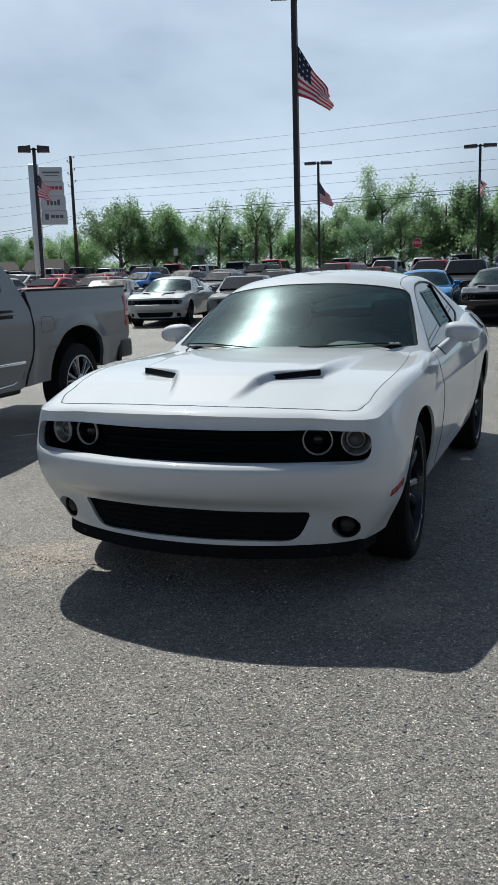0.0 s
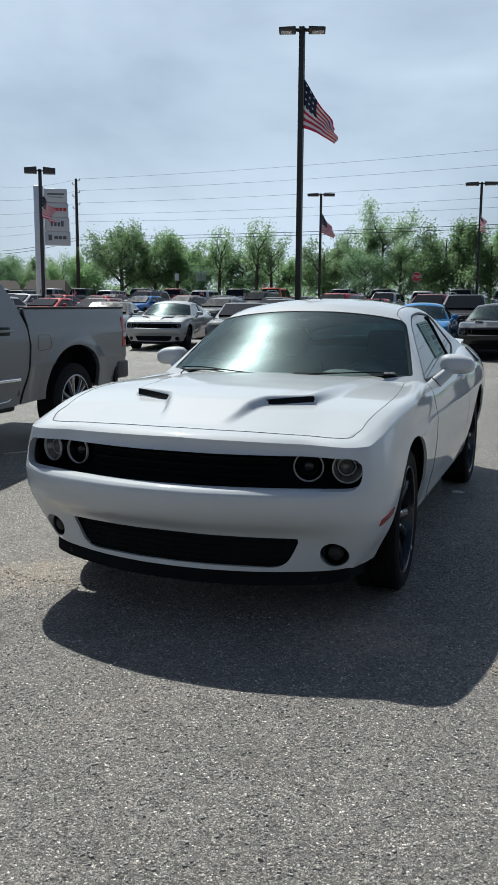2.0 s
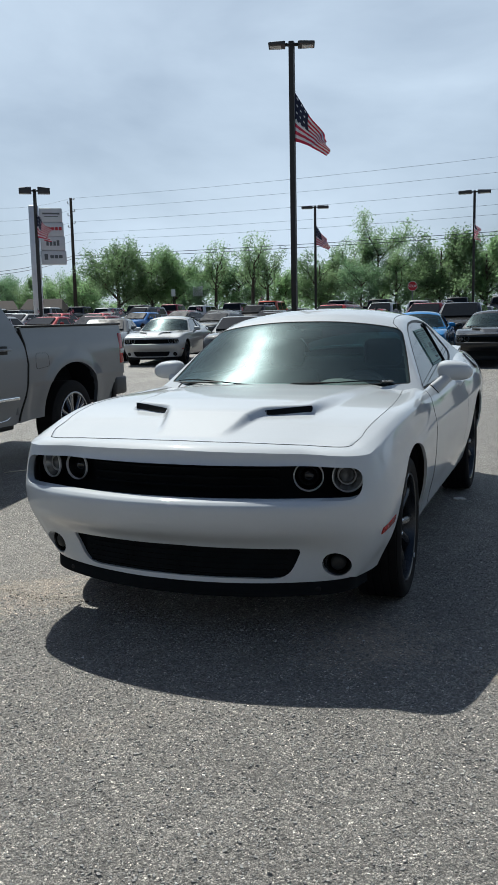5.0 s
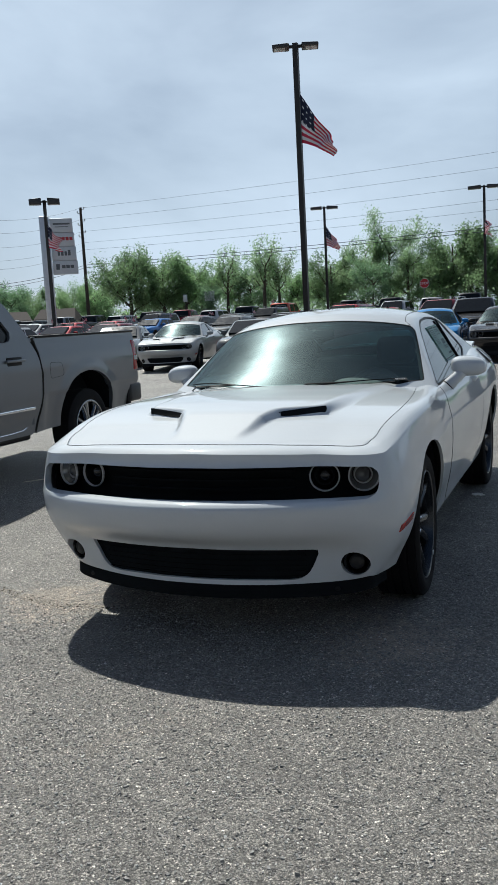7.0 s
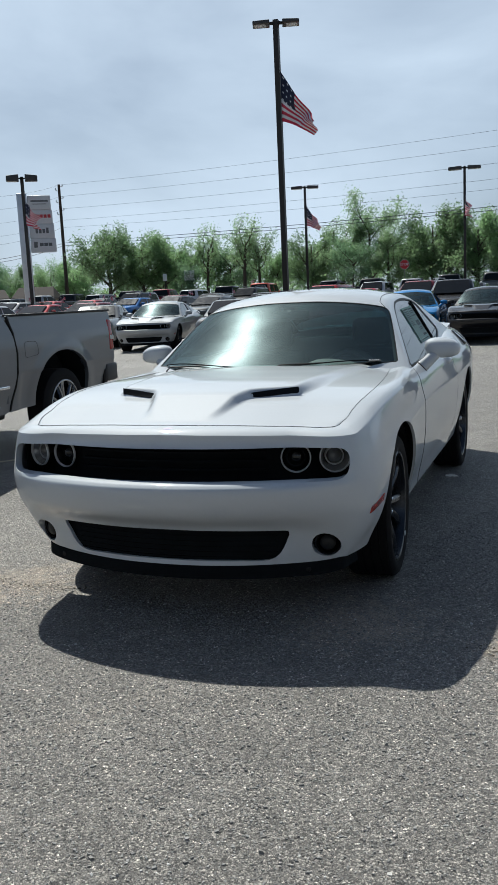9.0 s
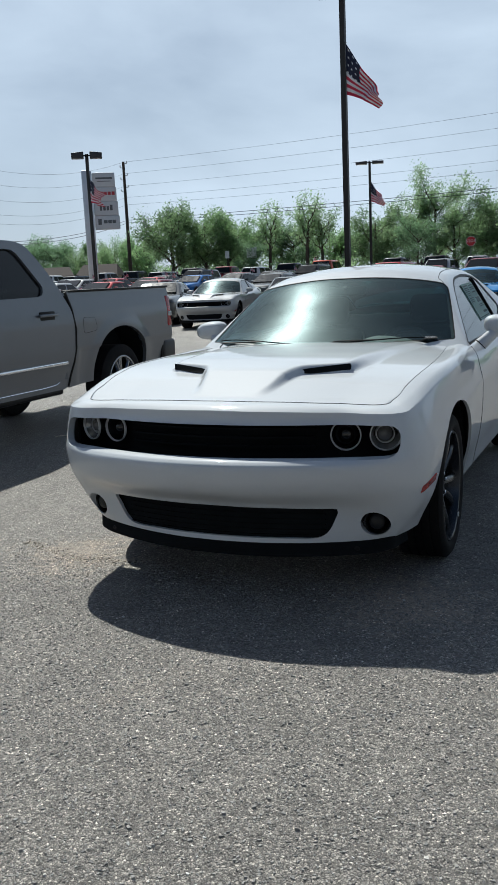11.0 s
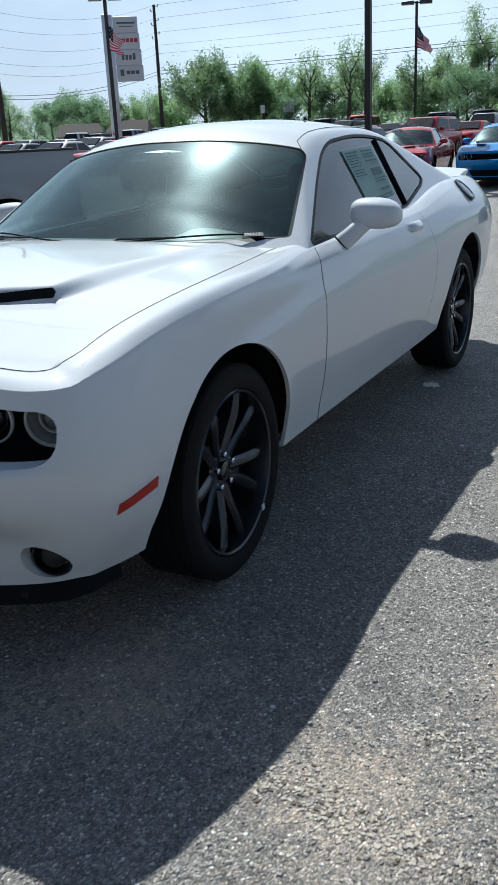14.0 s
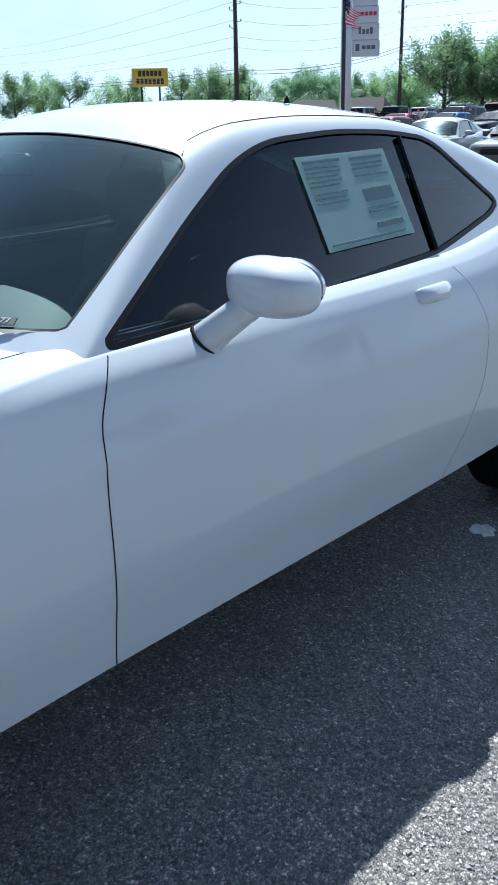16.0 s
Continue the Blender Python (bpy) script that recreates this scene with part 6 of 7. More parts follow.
# rear spoiler
bm = bmesh.new()
loops = []
for k in range(31):
    x = -.70 + 1.40 * k / 30
    dy = -.10 * (abs(x) / .70) ** 2.4
    dz = -.02 * (abs(x) / .70) ** 4
    loops.append([Vector((x, 4.66 + dy, 1.116 + dz)), Vector((x, 4.80 + dy, 1.143 + dz)), Vector((x, 4.955 + dy, 1.160 + dz)), Vector((x, 4.965 + dy, 1.147 + dz)), Vector((x, 4.86 + dy, 1.10 + dz))])
rings(bm, loops, caps=(True, True))
part("spoiler", bm, M_WHITE, COUPE)
bm = bmesh.new()
box(bm, -.78, .78, 4.90, 4.972, .86, .98, .02)
part("tail_lamp_band", bm, M_RED, COUPE)

# roof seams and aerial
for sx in (1, -1):
    bm = bmesh.new()
    pts = []
    for k in range(21):
        y = 2.245 + 1.2 * k / 20
        zr, zc = RIDGE_Z(y), ROOF_C(y)
        a = .905 + .02 * k / 20
        if k == 0:
            a = .955
        pts.append((sx * side_x(zr) * a, y, zr + (zc - zr) * (1 - a ** 2.25) + .0005))
    tube(bm, pts, .0018, 5)
    part("roof_seam", bm, M_TRIM, ROOF)
bm = bmesh.new()
lathe(bm, [(0, .012), (.012, .007), (.02, .001)], 10, "z", (.30, 3.0, 1.478))
part("aerial_stub", bm, M_TRIM, ROOF)

# wipers and the dark cowl below the screen
bm = bmesh.new()
loops = []
for k in range(41):
    x = -.76 + 1.52 * k / 40
    y = 1.47 + .255 * (abs(x) / .76) ** 2.1
    z = ROOF_C(1.50) - .062
    loops.append([Vector((x, y - .03, z + .028 - .02 * (abs(x) / .76) ** 2)), Vector((x, y + .05, z + .035)), Vector((x, y + .10, z - .05)), Vector((x, y - .03, z - .05))])
rings(bm, loops, caps=(True, True))
part("cowl", bm, M_TRIM, COUPE)


def screen_z(x, y):
    zr, zc = RIDGE_Z(y), ROOF_C(y)
    a = min(1, abs(x) / side_x(zr))
    return zr + (zc - zr) * (1 - a ** 2.25)


for x0, x1 in ((-.70, -.10), (.02, .62)):
    wp = new("wiper")
    wp.parent = COUPE
    bm = bmesh.new()
    pts = []
    for k in range(13):
        x = x0 + (x1 - x0) * k / 12
        y = 1.494 + .235 * (abs(x) / .76) ** 2.0
        pts.append((x, y, screen_z(x, y) + .006))
    tube(bm, pts, .0036, 6)
    part("blade", bm, M_VOID, wp)
    bm = bmesh.new()
    mid = pts[7]
    tube(bm, [(x0 - .02 if x0 < -.5 else x0 - .04, 1.51 + .22 * (abs(x0) / .76) ** 2, 1.0), (x0 + .1, mid[1] - .02, mid[2] - .005), mid], .0045, 6)
    part("arm", bm, M_TRIM, wp)

# stock label on the screen
bm = bmesh.new()
lx, ly = .615, 1.705
q = [Vector((x, y, screen_z(x, y) + .003)) for x, y in ((.646 + a * .034 - b * .006, 1.669 + a * .025 + b * .009) for a, b in ((-1, -1), (1, -1), (1, 1), (-1, 1)))]
a_ = [bm.verts.new(v) for v in q]
b_ = [bm.verts.new(v + Vector((0, -.001, .002))) for v in q]
bm.faces.new(b_)
for i in range(4):
    bm.faces.new((a_[i], a_[(i + 1) % 4], b_[(i + 1) % 4], b_[i]))
lab = part("stock_label", bm, M_BLACKPRINT, SCREEN_OB, "small black label with white characters")
me = text_mesh("D1177", .023, .0003)
me.materials.append(M_PANEL)
o = new("lettering", me)
o.parent = lab
ux = (q[1] - q[0]).normalized()
uy = (q[3] - q[0])
uz = ux.cross(uy).normalized()
uy = uz.cross(ux)
o.matrix_basis = Matrix.Translation(sum(q, Vector()) / 4 + uz * .0035) @ Matrix((ux, uy, uz)).transposed().to_4x4()

# price sheet just outside the driver's window, coloured as if seen through its tint
M_SHEET, n_, l_, p_ = nodes_of("price_sheet_tinted")
p_.inputs["Base Color"].default_value = (.62, .77, .75, 1)
p_.inputs["Roughness"].default_value = .7
tr_ = n_.new("ShaderNodeBsdfTranslucent")
tr_.inputs["Color"].default_value = (.72, .88, .85, 1)
mx_ = n_.new("ShaderNodeMixShader")
mx_.inputs[0].default_value = .6
l_.new(p_.outputs[0], mx_.inputs[1])
l_.new(tr_.outputs[0], mx_.inputs[2])
l_.new(mx_.outputs[0], n_["Material Output"].inputs["Surface"])
M_SHEETINK = surface("price_sheet_ink", (0.10, 0.16, 0.17), 0.7)


def on_glass(y, z, d=.014):
    return Vector((side_x(z) - d, y, z))


def sheet_point(u, v, d=.014):
    """u along the sheet, v down it."""
    y = 2.619 + .425 * u + (-.03) * v
    z = 1.330 + .012 * u - .235 * v
    return on_glass(y, z, d - .018)


def slip(name, u0, u1, v0, v1, mat, parent, d):
    bm = bmesh.new()
    f_ = [bm.verts.new(sheet_point(u, v, d)) for u, v in ((u0, v0), (u1, v0), (u1, v1), (u0, v1))]
    b_ = [bm.verts.new(sheet_point(u, v, d + .0015)) for u, v in ((u0, v0), (u1, v0), (u1, v1), (u0, v1))]
    bm.faces.new(f_)
    bm.faces.new(b_[::-1])
    for i in range(4):
        bm.faces.new((f_[i], b_[i], b_[(i + 1) % 4], f_[(i + 1) % 4]))
    return part(name, bm, mat, parent)


sheet = slip("price_sheet", 0, 1, 0, 1, M_SHEET, DOOR_L, .016)
tagged(sheet, "pale green-white printed price sheet, its green standing for glass tint")
for u0, u1, v0, v1 in ((.05, .45, .05, .08), (.05, .40, .12, .14), (.05, .42, .17, .185), (.05, .38, .22, .235), (.05, .40, .27, .285), (.05, .36, .32, .335), (.05, .42, .40, .415), (.05, .38, .45, .465), (.05, .40, .50, .515),
                       (.56, .95, .06, .085), (.56, .93, .13, .15), (.56, .90, .18, .20), (.56, .95, .26, .28), (.58, .92, .42, .56), (.56, .95, .62, .635), (.56, .9, .67, .685), (.60, .92, .80, .86), (.05, .9, .93, .95)):
    slip("print_line", u0, u1, v0, v1, M_SHEETINK, sheet, .0145)

# inside
M_DASH = surface("grey_dash_top", (0.12, 0.13, 0.127), 0.65, vary=0.15)
bm = bmesh.new()
loops = []
for k in range(33):
    x = -.72 + 1.44 * k / 32
    hump = .055 * math.exp(-((x - .37) / .21) ** 4)
    f = 1 - .12 * (abs(x) / .72) ** 3
    loops.append([Vector((x, 1.60 + .1 * (abs(x) / .72) ** 2, .90)), Vector((x, 1.62 + .1 * (abs(x) / .72) ** 2, .965)), Vector((x, 1.80, .985 * f + .015 + hump * .4)), Vector((x, 1.93, .985 * f + .02 + hump)), Vector((x, 2.03, .975 * f + hump * .8)), Vector((x, 2.06, .90 * f)), Vector((x, 2.0, .62))])
rings(bm, loops, closed=False)
part("dashboard", bm, M_DASH, COUPE, "dark grey dashboard with an instrument hood", angle=60)


def seat(x, y):
    st = new("seat")
    st.parent = COUPE
    bm = bmesh.new()
    box(bm, x - .25, x + .25, y - .48, y + .05, .42, .62, .05, seg=3)
    part("cushion", bm, M_SEAT, st)
    bm = bmesh.new()
    box(bm, x - .25, x + .25, y, y + .16, .55, 1.08, .055, Matrix.Translation((0, y, .55)) @ Matrix.Rotation(radians(-14), 4, "X") @ Matrix.Translation((0, -y, -.55)), seg=3)
    part("backrest", bm, M_SEAT, st)
    bm = bmesh.new()
    box(bm, x - .14, x + .14, y + .15, y + .26, 1.07, 1.27, .05, seg=3)
    part("headrest", bm, M_SEAT, st)


for x in (-.37, .37):
    seat(x, 2.72)
bm = bmesh.new()
box(bm, -.62, .62, 3.30, 3.95, .45, .72, .06, seg=3)
box(bm, -.62, .62, 3.72, 3.90, .6, 1.10, .06, seg=3)
part("rear_seat", bm, M_SEAT, COUPE)
bm = bmesh.new()
box(bm, -.68, .68, 3.78, 4.42, 1.0, 1.045, .015)
part("parcel_shelf", bm, M_PLASTIC_DARK, COUPE)
bm = bmesh.new()
lathe(bm, [(.017 * math.cos(a), .185 + .017 * math.sin(a)) for a in (2 * math.pi * k / 10 for k in range(10))], 36, "y", closed=True)
box(bm, -.17, .17, -.012, .012, -.03, .02, .008)
box(bm, -.02, .02, -.012, .012, -.17, 0, .008)
bmesh.ops.transform(bm, matrix=Matrix.Translation((.37, 2.18, .90)) @ Matrix.Rotation(radians(-22), 4, "X"), verts=bm.verts)
part("steering_wheel", bm, M_PLASTIC_DARK, COUPE)
bm = bmesh.new()
box(bm, -.125, .125, 2.13, 2.16, 1.295, 1.355, .02)
tube(bm, [(0, 2.13, 1.34), (0, 2.118, 1.352)], .012, 8)
part("inside_mirror", bm, M_PLASTIC_DARK, COUPE)
# black boxes under cabin and bonnet; they also stop light leaking through
bm = bmesh.new()
box(bm, -.79, .79, 1.46, 3.46, .27, .345, .02)
box(bm, -.74, .74, 3.40, 4.3, .20, .30, .02)
box(bm, -.74, .74, 3.95, 4.85, .30, 1.02, .02)
box(bm, -.60, .60, .42, 1.58, .20, .80, .02)
box(bm, -.70, .70, 1.50, 1.62, .30, .93, .02)
part("floor_pan", bm, M_TRIM, COUPE)
# unseen plate added under the nose, to keep sun out of the car's shadow
bm = bmesh.new()
box(bm, -.64, .64, .22, .64, .225, .25, .01)
part("undertray", bm, M_TRIM, COUPE)
for sx in (1, -1):
    bm = bmesh.new()
    box(bm, sx * .83 - .025, sx * .83 + .025, 1.78, 3.5, .30, .985, .02)
    part("door_card", bm, M_PLASTIC_DARK, DOOR_L if sx > 0 else DOOR_R)
    for yc, zc, r in ((.955, .36, .462), (3.895, .37, .475)):
        bm = bmesh.new()
        lathe(bm, [(-.40, r), (-.010, r)], 40, "x")
        lathe(bm, [(-.40, r), (-.40, .01)], 40, "x")
        bmesh.ops.delete(bm, geom=[v for v in bm.verts if v.co.z < .03], context="VERTS")
        bmesh.ops.transform(bm, matrix=Matrix.Translation((sx * .90, yc, zc)) @ Matrix.Diagonal((sx, 1, 1, 1)), verts=bm.verts)
        part("wheel_well", bm, M_TRIM, COUPE)


# wheels: ten slim spokes in five pairs
M_DISC = surface("brake_disc", (0.22, 0.21, 0.20), 0.4, 0.8, vary=0.2)


def coupe_wheel(x, y, sx, turn, steer=0):
    R, rr, zc = .362, .279, .360
    wh = new("wheel")
    wh.parent = COUPE
    wh.matrix_basis = pose(sx * x, y, zc, 0, 0, steer + (0 if sx > 0 else 180))
    bm = bmesh.new()
    prof = [(-.235, rr), (-.24, rr + .03), (-.225, R - .02), (-.21, R - .004)]
    for k in range(5):
        c = -.205 + .041 * k
        prof += [(c, R), (c + .031, R), (c + .033, R - .008), (c + .039, R - .008)]
    prof += [(-.004, R - .004), (.008, R - .02), (.014, rr + .045), (.010, rr + .020), (.004, rr + .004), (-.01, rr - .002)]
    lathe(bm, prof, 64, "x")
    part("tyre", bm, M_RUBBER, wh)
    bm = bmesh.new()
    lathe(bm, [(.000, rr + .002), (.006, rr - .004), (.002, rr - .012), (-.03, rr - .020), (-.20, rr - .03), (-.22, rr - .005)], 64, "x")
    rim = part("rim", bm, M_RIM, wh)
    bm = bmesh.new()
    lathe(bm, [(-.125, .19), (-.12, .06), (-.10, .055)], 40, "x")
    part("brake_disc", bm, M_DISC, wh)
    for k in range(5):
        # web that joins a pair of spokes at its root
        bm = bmesh.new()
        loops = []
        for t in (0, .2, .4):
            r = .046 + (rr - .050) * t
            w = .018 + .018 * t + .042 * t ** 1.5
            front = -.053 + .030 * smoothstep(0, .8, t) - .016 * t / .4
            loops.append([Vector((front, -w, r)), Vector((front, w, r)), Vector((front - .03, w, r)), Vector((front - .03, -w, r))])
        rings(bm, loops, caps=(True, True))
        bmesh.ops.transform(bm, matrix=Matrix.Rotation(radians(turn + 72 * k), 4, "X"), verts=bm.verts)
        part("spoke_web", bm, M_RIM, rim)
        for sd in (-1, 1):
            bm = bmesh.new()
            loops = []
            for t in (0, .15, .38, .62, .85, 1.0):
                r = .046 + (rr - .050) * t
                off = sd * (.017 + .018 * t + .042 * t ** 1.5)
                w = .0200 + .0030 * t
                front = -.046 + .030 * smoothstep(0, .8, t) - .004 * t
                loops.append([Vector((front - .010, off - w, r)), Vector((front, off - w * .45, r)), Vector((front, off + w * .45, r)), Vector((front - .010, off + w, r)), Vector((front - .05, off + w * .7, r)), Vector((front - .05, off - w * .7, r))])
            rings(bm, loops, caps=(True, True))
            bmesh.ops.transform(bm, matrix=Matrix.Rotation(radians(turn + 72 * k), 4, "X"), verts=bm.verts)
            part("spoke", bm, M_RIM, rim)
    bm = bmesh.new()
    lathe(bm, [(-.10, .085), (-.060, .080), (-.050, .066), (-.054, .034), (-.040, .031), (-.036, .02), (-.036, .001)], 32, "x")
    part("hub", bm, M_GLOSSBLACK, rim)
    for k in range(5):
        a = radians(turn + 36 + 72 * k)
        bm = bmesh.new()
        lathe(bm, [(-.06, .0105), (-.036, .0105), (-.032, .006), (-.032, .001)], 6, "x", (0, .0575 * math.sin(a), .0575 * math.cos(a)))
        part("lug_nut", bm, M_CHROME, rim)
    return wh


for sx in (1, -1):
    coupe_wheel(.895, .985, sx, 36, 2.0)
    coupe_wheel(.905, 3.91, sx, 40)
bm = bmesh.new()
box(bm, .893, .899, 1.158, 1.178, .148, .172, .002, seg=1)
part("wheel_tag", bm, M_PANEL, COUPE, "small white sticker on the rim")

M_SUN_SPOT = surface("pale_sun_spot", (0.93, 0.89, 0.80), 0.8, vary=0.25, scale=40)
# a pale disc paints a spot of sunlight on the asphalt beside the rear wheel
bm = bmesh.new()
rng = random.Random(8)
lp = [Vector((.87 + (.05 + rng.uniform(-.012, .012)) * math.cos(a) * (1.0), 3.43 + (.045 + rng.uniform(-.016, .016)) * math.sin(a), 0)) for a in (2 * math.pi * k / 22 for k in range(22))]
rings(bm, [lp, [v + Vector((0, 0, .005)) for v in lp]], caps=(True, True))
tagged(part("paint_scrap", bm, M_SUN_SPOT), "pale worn scrap of paint on the dark asphalt", "mark", kind="structure")

# a pale sliver of worn line paint in the pickup's shade
bm = bmesh.new()
lp = [Vector((-3.375 + u * .95 + v * .3, 3.625 + u * 1.3 - v * .2, 0)) for u, v in ((-.075, .0), (-.03, .025), (.02, .045), (.07, .03), (.075, -.01), (.03, -.03), (-.03, -.02))]
rings(bm, [lp, [v + Vector((0, 0, .005)) for v in lp]], caps=(True, True))
tagged(part("paint_scrap", bm, M_LINE), "pale sliver of worn line paint on shaded asphalt", "mark", kind="structure")

# loose chips along the broken edge of a crack in the asphalt
M_CHIP = surface("stone_chip", (0.48, 0.435, 0.365), 0.85, vary=0.35, scale=60)
M_GRIT = surface("dark_grit", (0.12, 0.10, 0.078), 0.9, vary=0.35, scale=60)
CRACKS = (
    (((-1.45, .53), (-1.25, .47), (-1.03, .37), (-.93, .345), (-.86, .41), (-.73, .37), (-.60, .42)), .014),
    (((1.36, .10), (1.47, .085), (1.60, .07), (1.74, .035), (1.88, -.005), (2.10, -.06)), .026),
    (((1.66, .39), (1.80, .375), (1.95, .36), (2.10, .37)), .016),
)
for mat, many, seed, words in ((M_CHIP, 300, 31, "loose pale stone chips along cracks in the asphalt"), (M_GRIT, 110, 32, "dark grit in the broken cracks of the asphalt")):
    rng = random.Random(seed)
    bm = bmesh.new()
    for line, wide in CRACKS:
        pts = [Vector((x, y, 0)) for x, y in line]
        for a, b in zip(pts, pts[1:]):
            for k in range(int((b - a).length * many * wide / .015)):
                c = a.lerp(b, rng.random()) + Vector((rng.gauss(0, wide * 1.3), rng.gauss(0, wide * 1.5), 0))
                r = rng.uniform(.0020, .0058)
                m = Matrix.Translation(c + Vector((0, 0, r * .25))) @ Matrix.Rotation(rng.uniform(0, 6.3), 4, "Z") @ Matrix.Diagonal((r * rng.uniform(1, 1.8), r, r * .6, 1))
                bmesh.ops.create_icosphere(bm, subdivisions=1, radius=1, matrix=m)
    tagged(part("stone_chips", bm, mat), words, "gravel", kind="stuff")

# ---- the grey pickup beside the coupe ----
TS = .87          # the truck's coordinates are drawn large and set back; this brings them to true size and place
TRUCK_LIFT = 1.437 * (1 - TS)
PICKUP = thing("pickup_truck", pose(1.655 * (1 - TS), -3.36 * (1 - TS), TRUCK_LIFT) @ Matrix.Diagonal((TS, TS, TS, 1)), "silver-grey crew-cab pickup truck with chrome strips parked alongside", "pickup truck")
M_BUMPER = surface("dark_grey_bumper", (0.045, 0.047, 0.05), 0.4, 0.2)
# darker chrome: the shade on the pickup's wheels is in its colour
M_SHADED_CHROME = surface("shaded_wheel_chrome", (0.33, 0.34, 0.355), 0.16, 1.0, vary=0.1)
M_PICKUP = paint("silver_grey_paint", (.160, .172, .190), 0.3, .35)
TX, TW = -4.05, 2.04   # the near flank, and the width


def flank(poly, x, thick, holes=(), bulge=None, step=.06):
    """A side panel of the truck, cut from a polygon of y and z, with wheel arches and curved in section."""
    g = poly_distance(poly)
    y0, y1 = min(p[0] for p in poly), max(p[0] for p in poly)
    z0, z1 = min(p[1] for p in poly), max(p[1] for p in poly)
    ny, nz = int((y1 - y0) / step) + 2, int((z1 - z0) / step) + 2
    bm = bmesh.new()
    grid = [[bm.verts.new((0, y0 - .03 + (y1 - y0 + .06) * i / ny, z0 - .03 + (z1 - z0 + .06) * j / nz)) for j in range(nz + 1)] for i in range(ny + 1)]
    for a, b in zip(grid, grid[1:]):
        for j in range(nz):
            bm.faces.new((a[j], b[j], b[j + 1], a[j + 1]))
    cut(bm, lambda c: g(c.y, c.z))
    take(bm, lambda c: g(c.y, c.z) > 0).free()
    for h in holes:
        gh = poly_distance(h)
        cut(bm, lambda c: gh(c.y, c.z))
        take(bm, lambda c: gh(c.y, c.z) < 0).free()
    r = bmesh.ops.extrude_face_region(bm, geom=list(bm.faces))
    back = {v for v in r["geom"] if isinstance(v, bmesh.types.BMVert)}
    for v in bm.verts:
        v.co.x = x - (bulge(v.co.y, v.co.z) if bulge else 0) - (thick if v in back else 0)
    return bm


ARCH = [(5.86 + (.60 + .12 * max(0, -math.sin(a))) * math.cos(a), .42 + .525 * math.copysign(abs(math.sin(a)) ** .8, math.sin(a))) for a in (2 * math.pi * k / 48 for k in range(48))]
def side_in(y, z):
    """How far the flank leans in: round at the top and the sill, with a crease over the arch."""
    d = math.hypot((y - 5.86) / .60, (z - .42) / .525)
    return .045 * smoothstep(.9, 1.42, z) ** 2 + .06 * smoothstep(.75, .36, z) - .014 * smoothstep(1.34, 1.04, d) + .013 * smoothstep(.745, .715, z) * smoothstep(4.9, 5.0, y) + .30 * max(0, z - 1.42) * .9


bed = part("bed_side", flank(round_poly([(4.84, 1.385), (7.10, 1.385), (7.12, .62), (6.86, .40), (4.77, .32), (4.86, .6), (4.91, .95)], [.02, .05, .03, .05, .02, .02, .05]), TX, .05, [ARCH], side_in, .026), M_PICKUP, PICKUP, angle=35)
part("bed_rail_cap", (lambda b: box(b, TX - .14, TX - .02, 4.86, 7.1, 1.375, 1.402, .01))(bmesh.new()), M_TRIM, PICKUP)
WIN = round_poly([(2.75, 1.33), (2.75, 1.86), (4.12, 1.845), (4.43, 1.44), (4.39, 1.345)], [.03, .06, .08, .03, .04])
WIN2 = round_poly([(1.2, 1.32), (1.95, 1.84), (2.6, 1.86), (2.6, 1.33)], [.03, .06, .05, .03])
CAB = round_poly([(-.1, .31), (-.1, 1.15), (.9, 1.30), (1.75, 1.86), (2.2, 1.945), (4.15, 1.935), (4.33, 1.89), (4.53, 1.67), (4.74, 1.36), (4.86, 1.18), (4.895, .9), (4.83, .6), (4.73, .31)], [.1, .1, .2, .2, .2, .1, .08, .2, .1, .1, .1, .1, .03])
cab = part("cab_side", flank(CAB, TX, .05, [WIN, WIN2, [(.78 + .5 * math.cos(a), .42 + .5 * math.sin(a)) for a in (2 * math.pi * k / 40 for k in range(40))]], side_in), M_PICKUP, PICKUP, angle=35)
for w in (WIN, WIN2):
    part("side_window", flank(w, TX - .03, .006, (), side_in), M_FARGLASS, PICKUP)
for yb in (2.675,):
    bm = bmesh.new()
    box(bm, TX + .0, TX + .002, yb - .004, yb + .004, .42, 1.3)
    part("door_gap", bm, M_TRIM, cab)
bm = bmesh.new()
tube(bm, [(TX - side_in(4.8, z) + .004 - .012, y, z) for y, z in ((4.40, 1.36), (4.55, 1.10), (4.60, .8), (4.55, .45))], .005, 6)
part("door_gap", bm, M_TRIM, cab)
bm = bmesh.new()
box(bm, TX - 1.9, TX - .06, 4.80, 4.88, .45, 1.34)
part("cab_bed_gap", bm, M_TRIM, PICKUP)
# far side, roof, tailgate, bed floor, bonnet
bm = bmesh.new()
box(bm, TX - TW, TX - TW + .06, 4.88, 7.1, .5, 1.385, .03)
part("bed_side_far", bm, M_PICKUP, PICKUP)
bm = bmesh.new()
loops = []
